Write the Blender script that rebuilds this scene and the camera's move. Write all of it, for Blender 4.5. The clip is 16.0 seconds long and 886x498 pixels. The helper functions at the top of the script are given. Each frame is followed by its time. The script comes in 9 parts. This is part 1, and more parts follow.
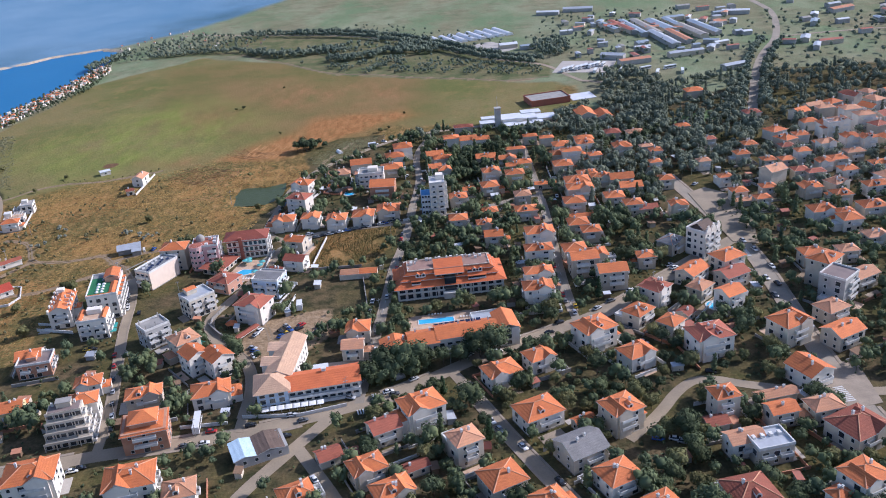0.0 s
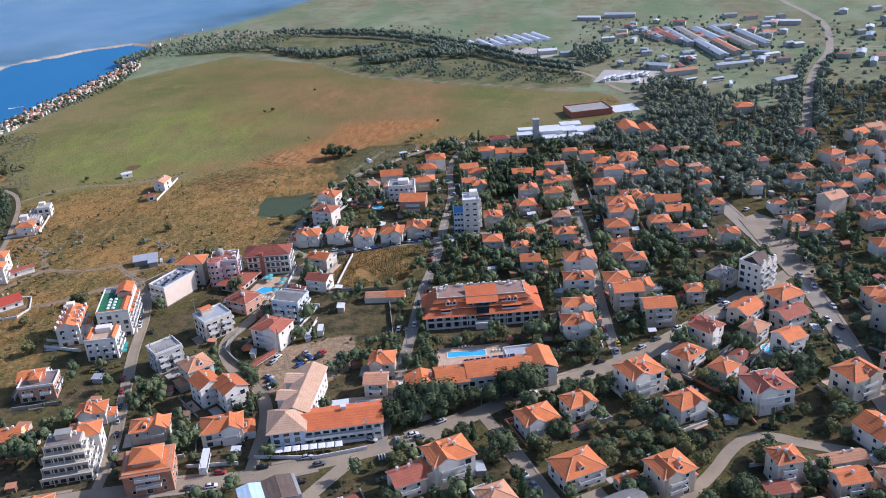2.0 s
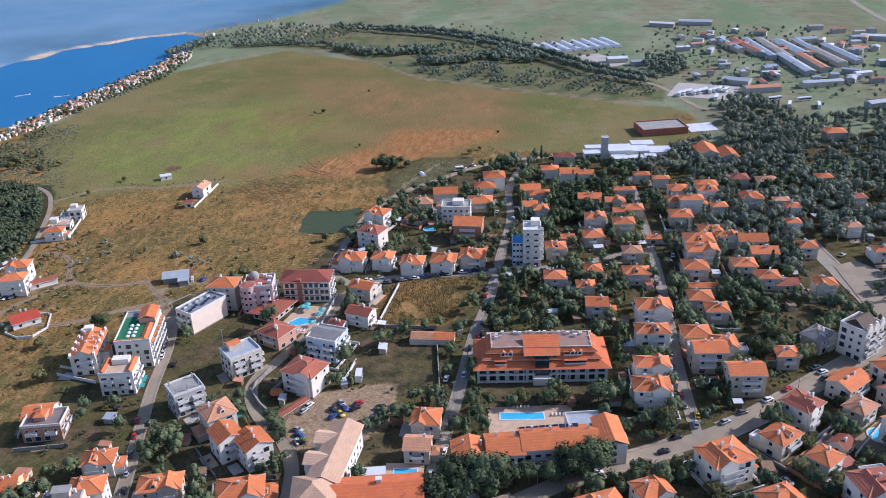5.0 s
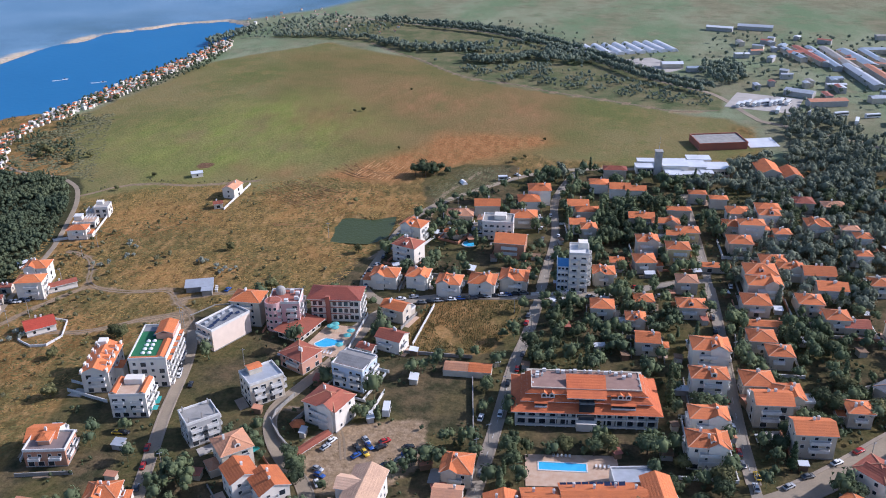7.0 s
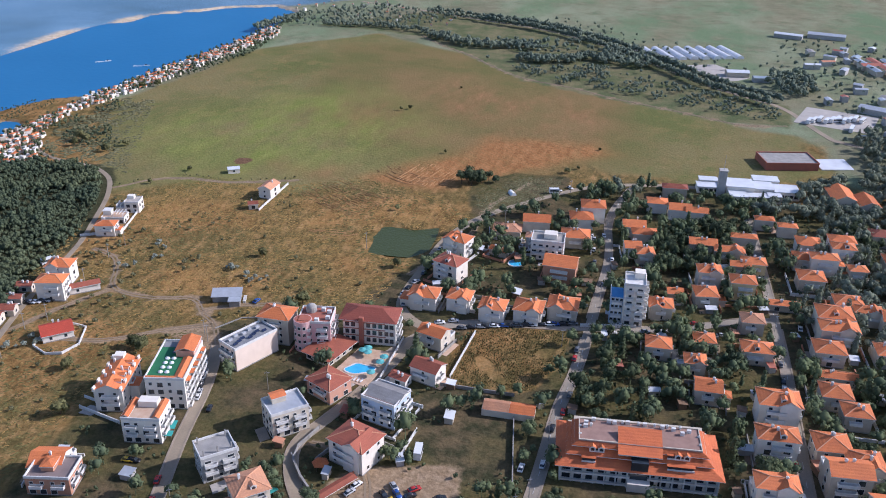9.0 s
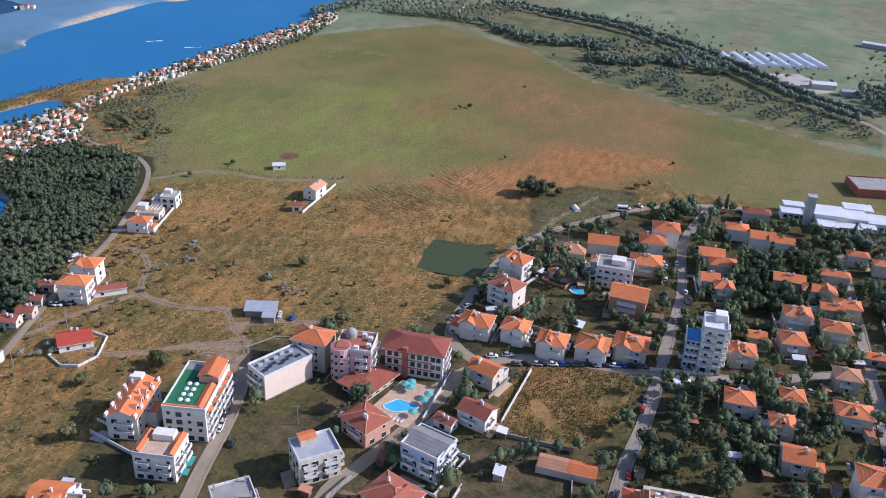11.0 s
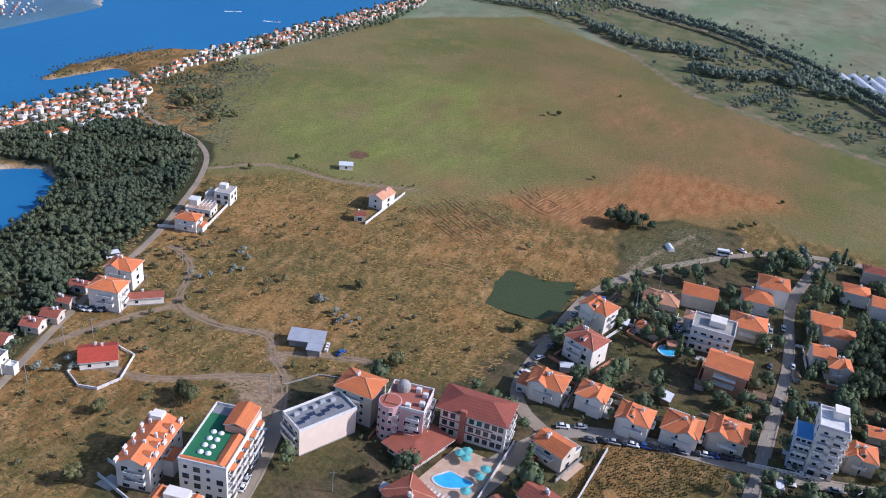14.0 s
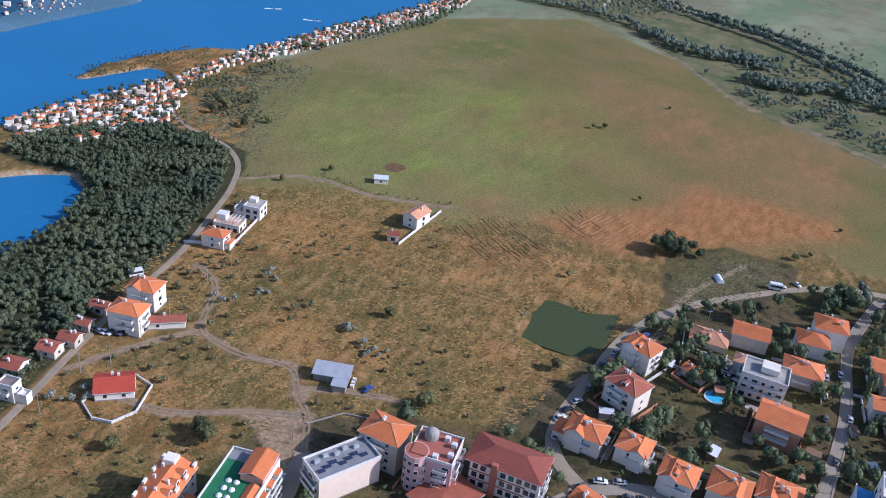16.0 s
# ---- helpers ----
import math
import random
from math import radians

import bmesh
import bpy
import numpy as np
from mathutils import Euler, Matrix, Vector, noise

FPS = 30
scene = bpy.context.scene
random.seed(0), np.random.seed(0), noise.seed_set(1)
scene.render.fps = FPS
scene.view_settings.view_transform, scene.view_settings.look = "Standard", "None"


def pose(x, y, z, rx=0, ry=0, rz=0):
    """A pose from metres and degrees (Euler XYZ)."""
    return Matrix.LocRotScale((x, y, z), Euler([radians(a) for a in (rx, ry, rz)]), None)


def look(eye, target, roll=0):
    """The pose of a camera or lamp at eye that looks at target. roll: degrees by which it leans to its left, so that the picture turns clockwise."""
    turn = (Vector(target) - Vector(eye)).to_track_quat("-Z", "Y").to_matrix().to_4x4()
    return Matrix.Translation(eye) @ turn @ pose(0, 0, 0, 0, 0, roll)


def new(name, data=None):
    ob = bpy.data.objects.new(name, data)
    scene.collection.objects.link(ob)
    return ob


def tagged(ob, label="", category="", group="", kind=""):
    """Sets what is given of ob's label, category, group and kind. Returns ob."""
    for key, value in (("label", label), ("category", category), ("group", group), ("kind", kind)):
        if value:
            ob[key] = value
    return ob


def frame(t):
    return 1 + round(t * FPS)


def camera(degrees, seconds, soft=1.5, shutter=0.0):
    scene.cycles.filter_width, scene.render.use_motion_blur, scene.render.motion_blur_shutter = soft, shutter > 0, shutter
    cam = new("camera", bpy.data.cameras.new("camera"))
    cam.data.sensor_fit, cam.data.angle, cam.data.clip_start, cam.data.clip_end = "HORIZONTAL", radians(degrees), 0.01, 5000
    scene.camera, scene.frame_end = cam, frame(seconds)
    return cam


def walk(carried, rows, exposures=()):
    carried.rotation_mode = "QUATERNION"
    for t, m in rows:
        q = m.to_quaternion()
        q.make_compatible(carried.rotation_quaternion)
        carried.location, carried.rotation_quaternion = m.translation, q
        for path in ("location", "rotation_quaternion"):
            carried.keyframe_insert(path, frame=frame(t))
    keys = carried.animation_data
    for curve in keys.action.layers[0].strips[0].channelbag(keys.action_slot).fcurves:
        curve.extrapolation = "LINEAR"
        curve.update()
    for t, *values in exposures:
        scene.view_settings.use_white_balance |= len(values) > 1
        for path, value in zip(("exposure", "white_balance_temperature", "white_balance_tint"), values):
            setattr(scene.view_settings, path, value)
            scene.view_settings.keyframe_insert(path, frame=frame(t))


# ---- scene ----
import functools
import itertools

cam = camera(53.88, 16.0, soft=1.0)
# seconds, metres, then pitch, roll and yaw in degrees
ROWS = [
    (0.0, -0.17, 0.02, 179.95, -24.878, 4.302, 0.942),
    (0.5, -1.38, 7.80, 179.16, -24.813, 3.946, 1.565),
    (1.0, -2.11, 14.96, 179.00, -24.787, 3.695, 2.199),
    (1.5, -2.66, 21.63, 179.25, -24.790, 3.500, 2.821),
    (2.0, -3.45, 28.40, 179.42, -24.831, 3.319, 3.373),
    (2.5, -4.57, 35.84, 179.53, -24.888, 3.103, 3.976),
    (3.0, -5.71, 43.40, 179.31, -24.924, 2.881, 4.627),
    (3.5, -6.83, 50.84, 179.09, -24.985, 2.699, 5.284),
    (4.0, -7.93, 58.01, 178.87, -25.022, 2.456, 5.986),
    (6.5, -15.06, 93.63, 178.43, -25.454, 1.028, 9.843),
    (7.0, -16.38, 100.29, 178.79, -25.660, 0.657, 10.682),
    (7.5, -17.91, 106.89, 178.96, -25.837, 0.240, 11.580),
    (8.0, -19.91, 113.98, 178.94, -26.034, -0.120, 12.463),
    (8.5, -22.15, 121.33, 178.83, -26.224, -0.590, 13.407),
    (9.0, -24.62, 128.90, 178.75, -26.435, -0.953, 14.334),
    (11.5, -41.26, 171.01, 173.74, -27.632, -2.922, 19.613),
    (12.0, -44.34, 178.48, 173.56, -27.979, -3.305, 20.668),
    (12.5, -47.60, 185.61, 173.52, -28.311, -3.805, 21.761),
    (13.0, -50.87, 192.34, 173.45, -28.649, -4.394, 22.873),
    (13.5, -54.11, 198.64, 173.21, -28.982, -5.026, 23.988),
    (14.0, -57.16, 204.56, 173.03, -29.181, -5.607, 25.040),
    (14.5, -59.71, 209.87, 173.40, -29.301, -6.005, 25.871),
    (15.0, -61.91, 214.81, 174.40, -29.535, -6.163, 26.576),
    (15.5, -64.13, 219.40, 175.70, -29.847, -6.092, 27.241),
    (16.0, -66.50, 223.70, 177.29, -30.229, -5.998, 28.072),
]
walk(cam, [(t, pose(x, y, z, 90 + pitch, roll, yaw)) for t, x, y, z, pitch, roll, yaw in ROWS],
     exposures=[(0.0, 0.14, 5600, 21), (4.0, 0.10, 5550, 21), (9.0, 0.05, 5550, 22), (12.0, 0.03, 5550, 22), (16.0, 0.0, 5350, 22)])

# ---- world and sun ----
SUN_AZ, SUN_EL = radians(69.0), radians(32.0)   # from +y towards +x
world = bpy.data.worlds.new("world")
scene.world = world
world.use_nodes = True
wn = world.node_tree.nodes
sky = wn.new("ShaderNodeTexSky")
sky.sky_type, sky.sun_disc = "NISHITA", False
sky.sun_elevation, sky.sun_rotation = SUN_EL, SUN_AZ
world.node_tree.links.new(sky.outputs["Color"], wn["Background"].inputs["Color"])
wn["Background"].inputs["Strength"].default_value = 0.15
sun_data = bpy.data.lights.new("sun", "SUN")
sun_data.energy, sun_data.angle, sun_data.color = 4.8, radians(0.6), (1.0, 0.93, 0.82)
sun = new("sun", sun_data)
TO_SUN = Vector((math.sin(SUN_AZ) * math.cos(SUN_EL), math.cos(SUN_AZ) * math.cos(SUN_EL), math.sin(SUN_EL)))
sun.matrix_world = look(TO_SUN * 900, (0, 0, 0))


# ---- materials ----
def mat(name, base, rough=0.8, second=None, scale=0.5, detail=6.0, amount=0.5, grain=0.0, grain_scale=6.0, metal=0.0, vary=0.0, bump=0.0, spec=0.3):
    """A surface of two colours mixed by patches, with fine grain, per-object variation and relief."""
    m = bpy.data.materials.new(name)
    m.use_nodes = True
    n, l = m.node_tree.nodes, m.node_tree.links
    b = n["Principled BSDF"]
    b.inputs["Roughness"].default_value, b.inputs["Metallic"].default_value = rough, metal
    b.inputs["Specular IOR Level"].default_value = spec
    geo = n.new("ShaderNodeNewGeometry")
    patch = n.new("ShaderNodeTexNoise")
    patch.inputs["Scale"].default_value, patch.inputs["Detail"].default_value = scale, detail
    l.new(geo.outputs["Position"], patch.inputs["Vector"])
    ramp = n.new("ShaderNodeMapRange")
    ramp.inputs["From Min"].default_value, ramp.inputs["From Max"].default_value = 0.5 - 0.2, 0.5 + 0.2
    ramp.inputs["To Max"].default_value = amount * 2
    ramp.clamp = True
    l.new(patch.outputs["Fac"], ramp.inputs["Value"])
    mix = n.new("ShaderNodeMix")
    mix.data_type = "RGBA"
    mix.inputs[6].default_value = (*base, 1)
    mix.inputs[7].default_value = (*(second or [c * 0.7 for c in base]), 1)
    l.new(ramp.outputs["Result"], mix.inputs[0])
    out = mix.outputs[2]
    fine = n.new("ShaderNodeTexNoise")
    fine.inputs["Scale"].default_value, fine.inputs["Detail"].default_value = grain_scale, 3
    l.new(geo.outputs["Position"], fine.inputs["Vector"])
    if grain or vary:
        hsv = n.new("ShaderNodeHueSaturation")
        add = n.new("ShaderNodeMath")
        add.operation = "MULTIPLY_ADD"
        add.inputs[1].default_value, add.inputs[2].default_value = grain * 2, 1 - grain
        l.new(fine.outputs["Fac"], add.inputs[0])
        val = add.outputs[0]
        if vary:
            info = n.new("ShaderNodeObjectInfo")
            va = n.new("ShaderNodeMath")
            va.operation = "MULTIPLY_ADD"
            va.inputs[1].default_value = vary * 2
            l.new(info.outputs["Random"], va.inputs[0])
            sub = n.new("ShaderNodeMath")
            sub.operation = "SUBTRACT"
            sub.inputs[1].default_value = vary
            l.new(val, sub.inputs[0])
            l.new(sub.outputs[0], va.inputs[2])
            val = va.outputs[0]
        l.new(val, hsv.inputs["Value"])
        l.new(out, hsv.inputs["Color"])
        out = hsv.outputs["Color"]
    l.new(out, b.inputs["Base Color"])
    if bump:
        bp = n.new("ShaderNodeBump")
        bp.inputs["Strength"].default_value, bp.inputs["Distance"].default_value = bump, 0.1
        l.new(fine.outputs["Fac"], bp.inputs["Height"])
        l.new(bp.outputs["Normal"], b.inputs["Normal"])
    return m


def tile_mat(name, base, second):
    """Clay tiles: courses up the slope, pans across it, and weathered patches."""
    m = mat(name, base, 0.75, second, 0.35, 5, 0.42, 0.22, 3.0, vary=0.2, spec=0.2)
    n, l = m.node_tree.nodes, m.node_tree.links
    b = n["Principled BSDF"]
    co = n.new("ShaderNodeTexCoord")
    sep = n.new("ShaderNodeSeparateXYZ")
    l.new(co.outputs["Object"], sep.inputs[0])
    heights = []
    for axis, scale in (("Z", 16.0), ("X", 21.0), ("Y", 21.0)):
        s = n.new("ShaderNodeMath")
        s.operation = "MULTIPLY"
        s.inputs[1].default_value = scale
        l.new(sep.outputs[axis], s.inputs[0])
        w = n.new("ShaderNodeMath")
        w.operation = "SINE"
        l.new(s.outputs[0], w.inputs[0])
        heights.append(w)
    add = n.new("ShaderNodeMath")
    l.new(heights[0].outputs[0], add.inputs[0])
    mul = n.new("ShaderNodeMath")
    mul.operation = "MULTIPLY"
    l.new(heights[1].outputs[0], mul.inputs[0])
    l.new(heights[2].outputs[0], mul.inputs[1])
    l.new(mul.outputs[0], add.inputs[1])
    bp = n.new("ShaderNodeBump")
    bp.inputs["Strength"].default_value, bp.inputs["Distance"].default_value = 0.35, 0.06
    l.new(add.outputs[0], bp.inputs["Height"])
    l.new(bp.outputs["Normal"], b.inputs["Normal"])
    return m


def glass_mat(name, base, rough=0.08):
    m = mat(name, base, rough, spec=0.8)
    return m


ROOF = {"tan": tile_mat("clay_tile_tan", (0.640, 0.412, 0.266), (0.504, 0.324, 0.218)), "orange": tile_mat("clay_tile_orange", (0.621, 0.191, 0.065), (0.485, 0.149, 0.061)),
        "darkred": tile_mat("clay_tile_dark_red", (0.36, 0.112, 0.068), (0.27, 0.09, 0.058)),
        "faded": tile_mat("clay_tile_faded", (0.582, 0.283, 0.153), (0.427, 0.221, 0.136)),
        "red": tile_mat("clay_tile_bright_red", (0.52, 0.085, 0.05), (0.42, 0.075, 0.045)),
        "maroon": tile_mat("clay_tile_maroon", (0.255, 0.075, 0.05), (0.20, 0.062, 0.044)),
        "brown": tile_mat("roof_brown_sheet", (0.15, 0.105, 0.08), (0.11, 0.08, 0.065)),
        "skyblue": tile_mat("roof_pale_blue_sheet", (0.48, 0.60, 0.68), (0.40, 0.52, 0.60)),
        "deep": tile_mat("clay_tile_deep_orange", (0.601, 0.165, 0.061), (0.485, 0.129, 0.054)),
        "grey": tile_mat("roof_grey", (0.27, 0.26, 0.25), (0.20, 0.19, 0.18))}
WALL = {"white": mat("plaster_white", (0.80, 0.745, 0.65), 0.85, (0.68, 0.61, 0.52), 0.4, 6, 0.35, 0.06, vary=0.08),
        "cream": mat("plaster_cream", (0.60, 0.53, 0.42), 0.85, (0.47, 0.41, 0.33), 0.4, 6, 0.4, 0.08, vary=0.16),
        "grey": mat("render_grey", (0.42, 0.41, 0.39), 0.9, (0.32, 0.31, 0.29), 0.4, 6, 0.4, 0.1, vary=0.1),
        "brick": mat("plaster_brick_red", (0.45, 0.20, 0.12), 0.85, (0.52, 0.33, 0.22), 0.4, 6, 0.35, 0.1, vary=0.06),
        "yellow": mat("plaster_yellow", (0.66, 0.52, 0.28), 0.85, (0.55, 0.43, 0.25), 0.4, 6, 0.35, 0.06, vary=0.06),
        "salmon": mat("plaster_salmon", (0.62, 0.34, 0.24), 0.85, (0.52, 0.28, 0.2), 0.4, 6, 0.35, 0.06),
        "blue": mat("plaster_pale_blue", (0.47, 0.56, 0.68), 0.85, (0.40, 0.49, 0.60), 0.4, 6, 0.35, 0.06),
        "pale": mat("plaster_pale_peach", (0.80, 0.655, 0.54), 0.85, (0.72, 0.58, 0.47), 0.4, 6, 0.35, 0.05),
        "pink": mat("plaster_pink", (0.66, 0.42, 0.40), 0.85, (0.58, 0.36, 0.33), 0.4, 6, 0.35, 0.06)}
M_TRIM = mat("trim_white", (0.72, 0.71, 0.68), 0.7, (0.58, 0.56, 0.52), 0.8, grain=0.05)
M_RIDGE = mat("ridge_tile_mortar", (0.62, 0.33, 0.20), 0.85, (0.52, 0.25, 0.14), 0.8, amount=0.5, grain=0.1)
M_PANE = glass_mat("window_glass", (0.035, 0.045, 0.055))
M_CONC = mat("concrete", (0.36, 0.34, 0.31), 0.9, (0.25, 0.24, 0.22), 0.3, 7, 0.5, 0.15, 3)
M_ASPH = mat("asphalt", (0.245, 0.212, 0.170), 0.9, (0.325, 0.278, 0.215), 0.12, 8, 0.5, 0.22, 2.0)
M_DUSTY = mat("dusty_asphalt", (0.350, 0.280, 0.195), 0.92, (0.245, 0.200, 0.145), 0.10, 8, 0.5, 0.2, 1.6)
M_PAVE = mat("pavement_slabs", (0.35, 0.285, 0.215), 0.9, (0.26, 0.212, 0.160), 0.25, 7, 0.5, 0.2, 2.5)
M_DIRT = mat("trodden_earth", (0.30, 0.22, 0.145), 0.95, (0.21, 0.16, 0.10), 0.12, 8, 0.5, 0.2, 1.5)
M_LINE = mat("road_paint", (0.66, 0.66, 0.63), 0.8, (0.42, 0.42, 0.4), 1.5, amount=0.4)
M_LEAF = mat("leaf_green", (0.108, 0.128, 0.060), 0.8, (0.052, 0.071, 0.042), 0.11, 7, 0.5, 0.5, 0.8, vary=0.3, spec=0.06)
M_LEAF2 = mat("leaf_olive", (0.180, 0.166, 0.070), 0.75, (0.092, 0.102, 0.046), 0.13, 7, 0.5, 0.5, 0.8, vary=0.3, spec=0.06)
M_CONIF = mat("conifer_green", (0.045, 0.075, 0.036), 0.8, (0.030, 0.051, 0.024), 0.3, 5, 0.5, 0.4, 2.0, vary=0.2, spec=0.1)
M_WOODS = mat("woodland_leaf", (0.112, 0.130, 0.070), 0.85, (0.060, 0.082, 0.052), 0.03, 8, 0.5, 0.5, 0.35, spec=0.03)
# paler, bluer woodland green: haze of distance is put into the base colour
M_FARWOOD_HAZE = mat("hazed_far_leaf", (0.185, 0.215, 0.150), 0.85, (0.115, 0.145, 0.110), 0.04, 7, 0.5, 0.4, 0.4, spec=0.05)
# leaf colour lightened and greyed: air haze painted into the park trees
M_PARK_HAZE = mat("hazed_park_leaf", (0.205, 0.222, 0.150), 0.85, (0.125, 0.146, 0.108), 0.08, 7, 0.5, 0.5, 0.6, spec=0.03)
M_SCRUB = mat("dry_shrub", (0.17, 0.16, 0.085), 0.85, (0.10, 0.10, 0.05), 0.2, 5, 0.5, 0.4, 1.5, spec=0.1)
M_STRAW = mat("dry_grass_straw", (0.380, 0.244, 0.088), 0.95, (0.237, 0.152, 0.053), 0.15, 6, 0.5, 0.35, 1.2, spec=0.05)
M_FURROW = mat("turned_earth", (0.430, 0.255, 0.120), 0.95, (0.330, 0.170, 0.072), 0.15, 6, 0.5, 0.3, 1.2, spec=0.05)
M_WEED = mat("brown_weeds", (0.172, 0.146, 0.058), 0.9, (0.109, 0.099, 0.037), 0.12, 7, 0.5, 0.35, 1.2, spec=0.05)
M_SAGE = mat("silver_shrub", (0.30, 0.32, 0.26), 0.85, (0.20, 0.22, 0.17), 0.4, 5, 0.5, 0.4, 1.5, spec=0.1)
M_BARK = mat("bark", (0.14, 0.10, 0.07), 0.9, (0.09, 0.065, 0.045), 2.0)
M_METAL = mat("corrugated_metal", (0.50, 0.52, 0.54), 0.45, (0.40, 0.41, 0.42), 0.5, amount=0.4, metal=0.3, grain=0.06)
M_TIN = mat("white_sheet_roof", (0.66, 0.68, 0.70), 0.5, (0.52, 0.53, 0.54), 0.15, 6, 0.4, 0.08)
M_TEAL = mat("teal_tarpaulin", (0.05, 0.30, 0.29), 0.6, (0.06, 0.36, 0.33), 0.8)
M_GREYFELT = mat("grey_roof_felt", (0.25, 0.255, 0.26), 0.9, (0.19, 0.195, 0.20), 0.4, 6, 0.5, 0.15)
M_SLAB = mat("pale_concrete_slab", (0.46, 0.42, 0.37), 0.9, (0.36, 0.33, 0.29), 0.15, 7, 0.5, 0.15, 1.5)
M_BLUETIN = mat("blue_sheet_roof", (0.26, 0.32, 0.38), 0.5, (0.34, 0.38, 0.41), 0.15, 6, 0.4, 0.08)
M_RUST = mat("rusty_red_cladding", (0.40, 0.13, 0.08), 0.7, (0.28, 0.11, 0.08), 0.2, 6, 0.5, 0.1)
M_TYRE = mat("tyre_rubber", (0.02, 0.02, 0.02), 0.9)
M_POOL = mat("pool_water", (0.06, 0.42, 0.70), 0.05, (0.08, 0.50, 0.76), 0.4, spec=0.6)
M_TERRACE = mat("terrace_paving", (0.50, 0.325, 0.215), 0.85, (0.58, 0.43, 0.31), 0.5, 6, 0.5, 0.12)
M_DECK = mat("roof_membrane", (0.25, 0.195, 0.175), 0.9, (0.19, 0.15, 0.14), 0.3, 6, 0.5, 0.12)
M_HOTELDECK = mat("brown_terrace_tiles", (0.34, 0.215, 0.17), 0.9, (0.26, 0.16, 0.125), 0.4, 6, 0.5, 0.15)
M_GREENDECK = mat("green_roof_felt", (0.03, 0.17, 0.075), 0.9, (0.025, 0.13, 0.06), 0.4, 5, 0.4, 0.1)
M_WOOD = mat("weathered_wood", (0.24, 0.15, 0.09), 0.85, (0.17, 0.11, 0.07), 0.8, grain=0.15)
M_CANVAS = mat("teal_canvas", (0.10, 0.36, 0.36), 0.8, (0.14, 0.44, 0.42), 0.8)
M_WHITECLOTH = mat("white_canvas", (0.78, 0.78, 0.76), 0.8, (0.68, 0.68, 0.66), 0.8)
M_SOLAR = glass_mat("solar_panel", (0.02, 0.03, 0.07), 0.15)
M_BRICKWALL = mat("terracotta_wall_top", (0.52, 0.24, 0.14), 0.85, (0.42, 0.19, 0.11), 0.6, amount=0.5, grain=0.1)
CAR_PAINT = {}
for _name, _rgb in (("white", (0.74, 0.74, 0.73)), ("silver", (0.42, 0.43, 0.44)), ("black", (0.02, 0.02, 0.022)), ("grey", (0.12, 0.125, 0.13)),
                    ("blue", (0.03, 0.09, 0.32)), ("red", (0.42, 0.03, 0.025)), ("yellow", (0.75, 0.48, 0.04)), ("green", (0.03, 0.14, 0.08))):
    CAR_PAINT[_name] = mat("car_paint_" + _name, _rgb, 0.25, [c * 0.9 for c in _rgb], 1.0, spec=0.6)


# ---- helpers for building ----
def part(name, bm, material, parent=None, label="", smooth=False):
    """Links a bmesh as one mesh object under a thing or a part."""
    me = bpy.data.meshes.new(name)
    bm.to_mesh(me)
    bm.free()
    for m in material if isinstance(material, (list, tuple)) else (material,):
        me.materials.append(m)
    if smooth:
        me.polygons.foreach_set("use_smooth", [True] * len(me.polygons))
    ob = new(name, me)
    ob.parent = parent
    return tagged(ob, label=label) if label else ob


def shared(name, me, parent, m):
    """One more object on a mesh that alike pieces share, at m inside its parent."""
    ob = new(name, me)
    ob.parent = parent
    ob.matrix_basis = m
    return ob


def mesh_of(name, bm, materials, smooth=False):
    me = bpy.data.meshes.new(name)
    bm.to_mesh(me)
    bm.free()
    for m in materials:
        me.materials.append(m)
    if smooth:
        me.polygons.foreach_set("use_smooth", [True] * len(me.polygons))
    return me


def thing(name, x, y, z, yaw, label, category, group=""):
    ob = new(name)
    ob.empty_display_size = 0.5
    ob.matrix_basis = pose(x, y, z, 0, 0, yaw)
    return tagged(ob, label, category, group)


def box(bm, x0, y0, z0, x1, y1, z1, mi=0, taper=0.0):
    """An upright box; taper draws its top in."""
    vs = [bm.verts.new(p) for p in ((x0, y0, z0), (x1, y0, z0), (x1, y1, z0), (x0, y1, z0),
                                    (x0 + taper, y0 + taper, z1), (x1 - taper, y0 + taper, z1), (x1 - taper, y1 - taper, z1), (x0 + taper, y1 - taper, z1))]
    for ids in ((3, 2, 1, 0), (4, 5, 6, 7), (0, 1, 5, 4), (1, 2, 6, 5), (2, 3, 7, 6), (3, 0, 4, 7)):
        bm.faces.new([vs[i] for i in ids]).material_index = mi
    return vs


def face(bm, pts, mi=0):
    f = bm.faces.new([bm.verts.new(p) for p in pts])
    f.material_index = mi
    return f


def prism(bm, outline, z0, z1, mi=0):
    """An upright prism over an outline that runs anticlockwise."""
    lo = [bm.verts.new((x, y, z0)) for x, y in outline]
    hi = [bm.verts.new((x, y, z1)) for x, y in outline]
    bm.faces.new(hi).material_index = mi
    bm.faces.new(lo[::-1]).material_index = mi
    k = len(lo)
    for i in range(k):
        bm.faces.new((lo[i], lo[(i + 1) % k], hi[(i + 1) % k], hi[i])).material_index = mi


def tube(bm, x, y, z0, z1, r0, r1=None, k=8, mi=0):
    r1 = r0 if r1 is None else r1
    a = [2 * math.pi * i / k for i in range(k)]
    lo = [bm.verts.new((x + r0 * math.cos(t), y + r0 * math.sin(t), z0)) for t in a]
    hi = [bm.verts.new((x + r1 * math.cos(t), y + r1 * math.sin(t), z1)) for t in a]
    bm.faces.new(hi).material_index = mi
    for i in range(k):
        bm.faces.new((lo[i], lo[(i + 1) % k], hi[(i + 1) % k], hi[i])).material_index = mi


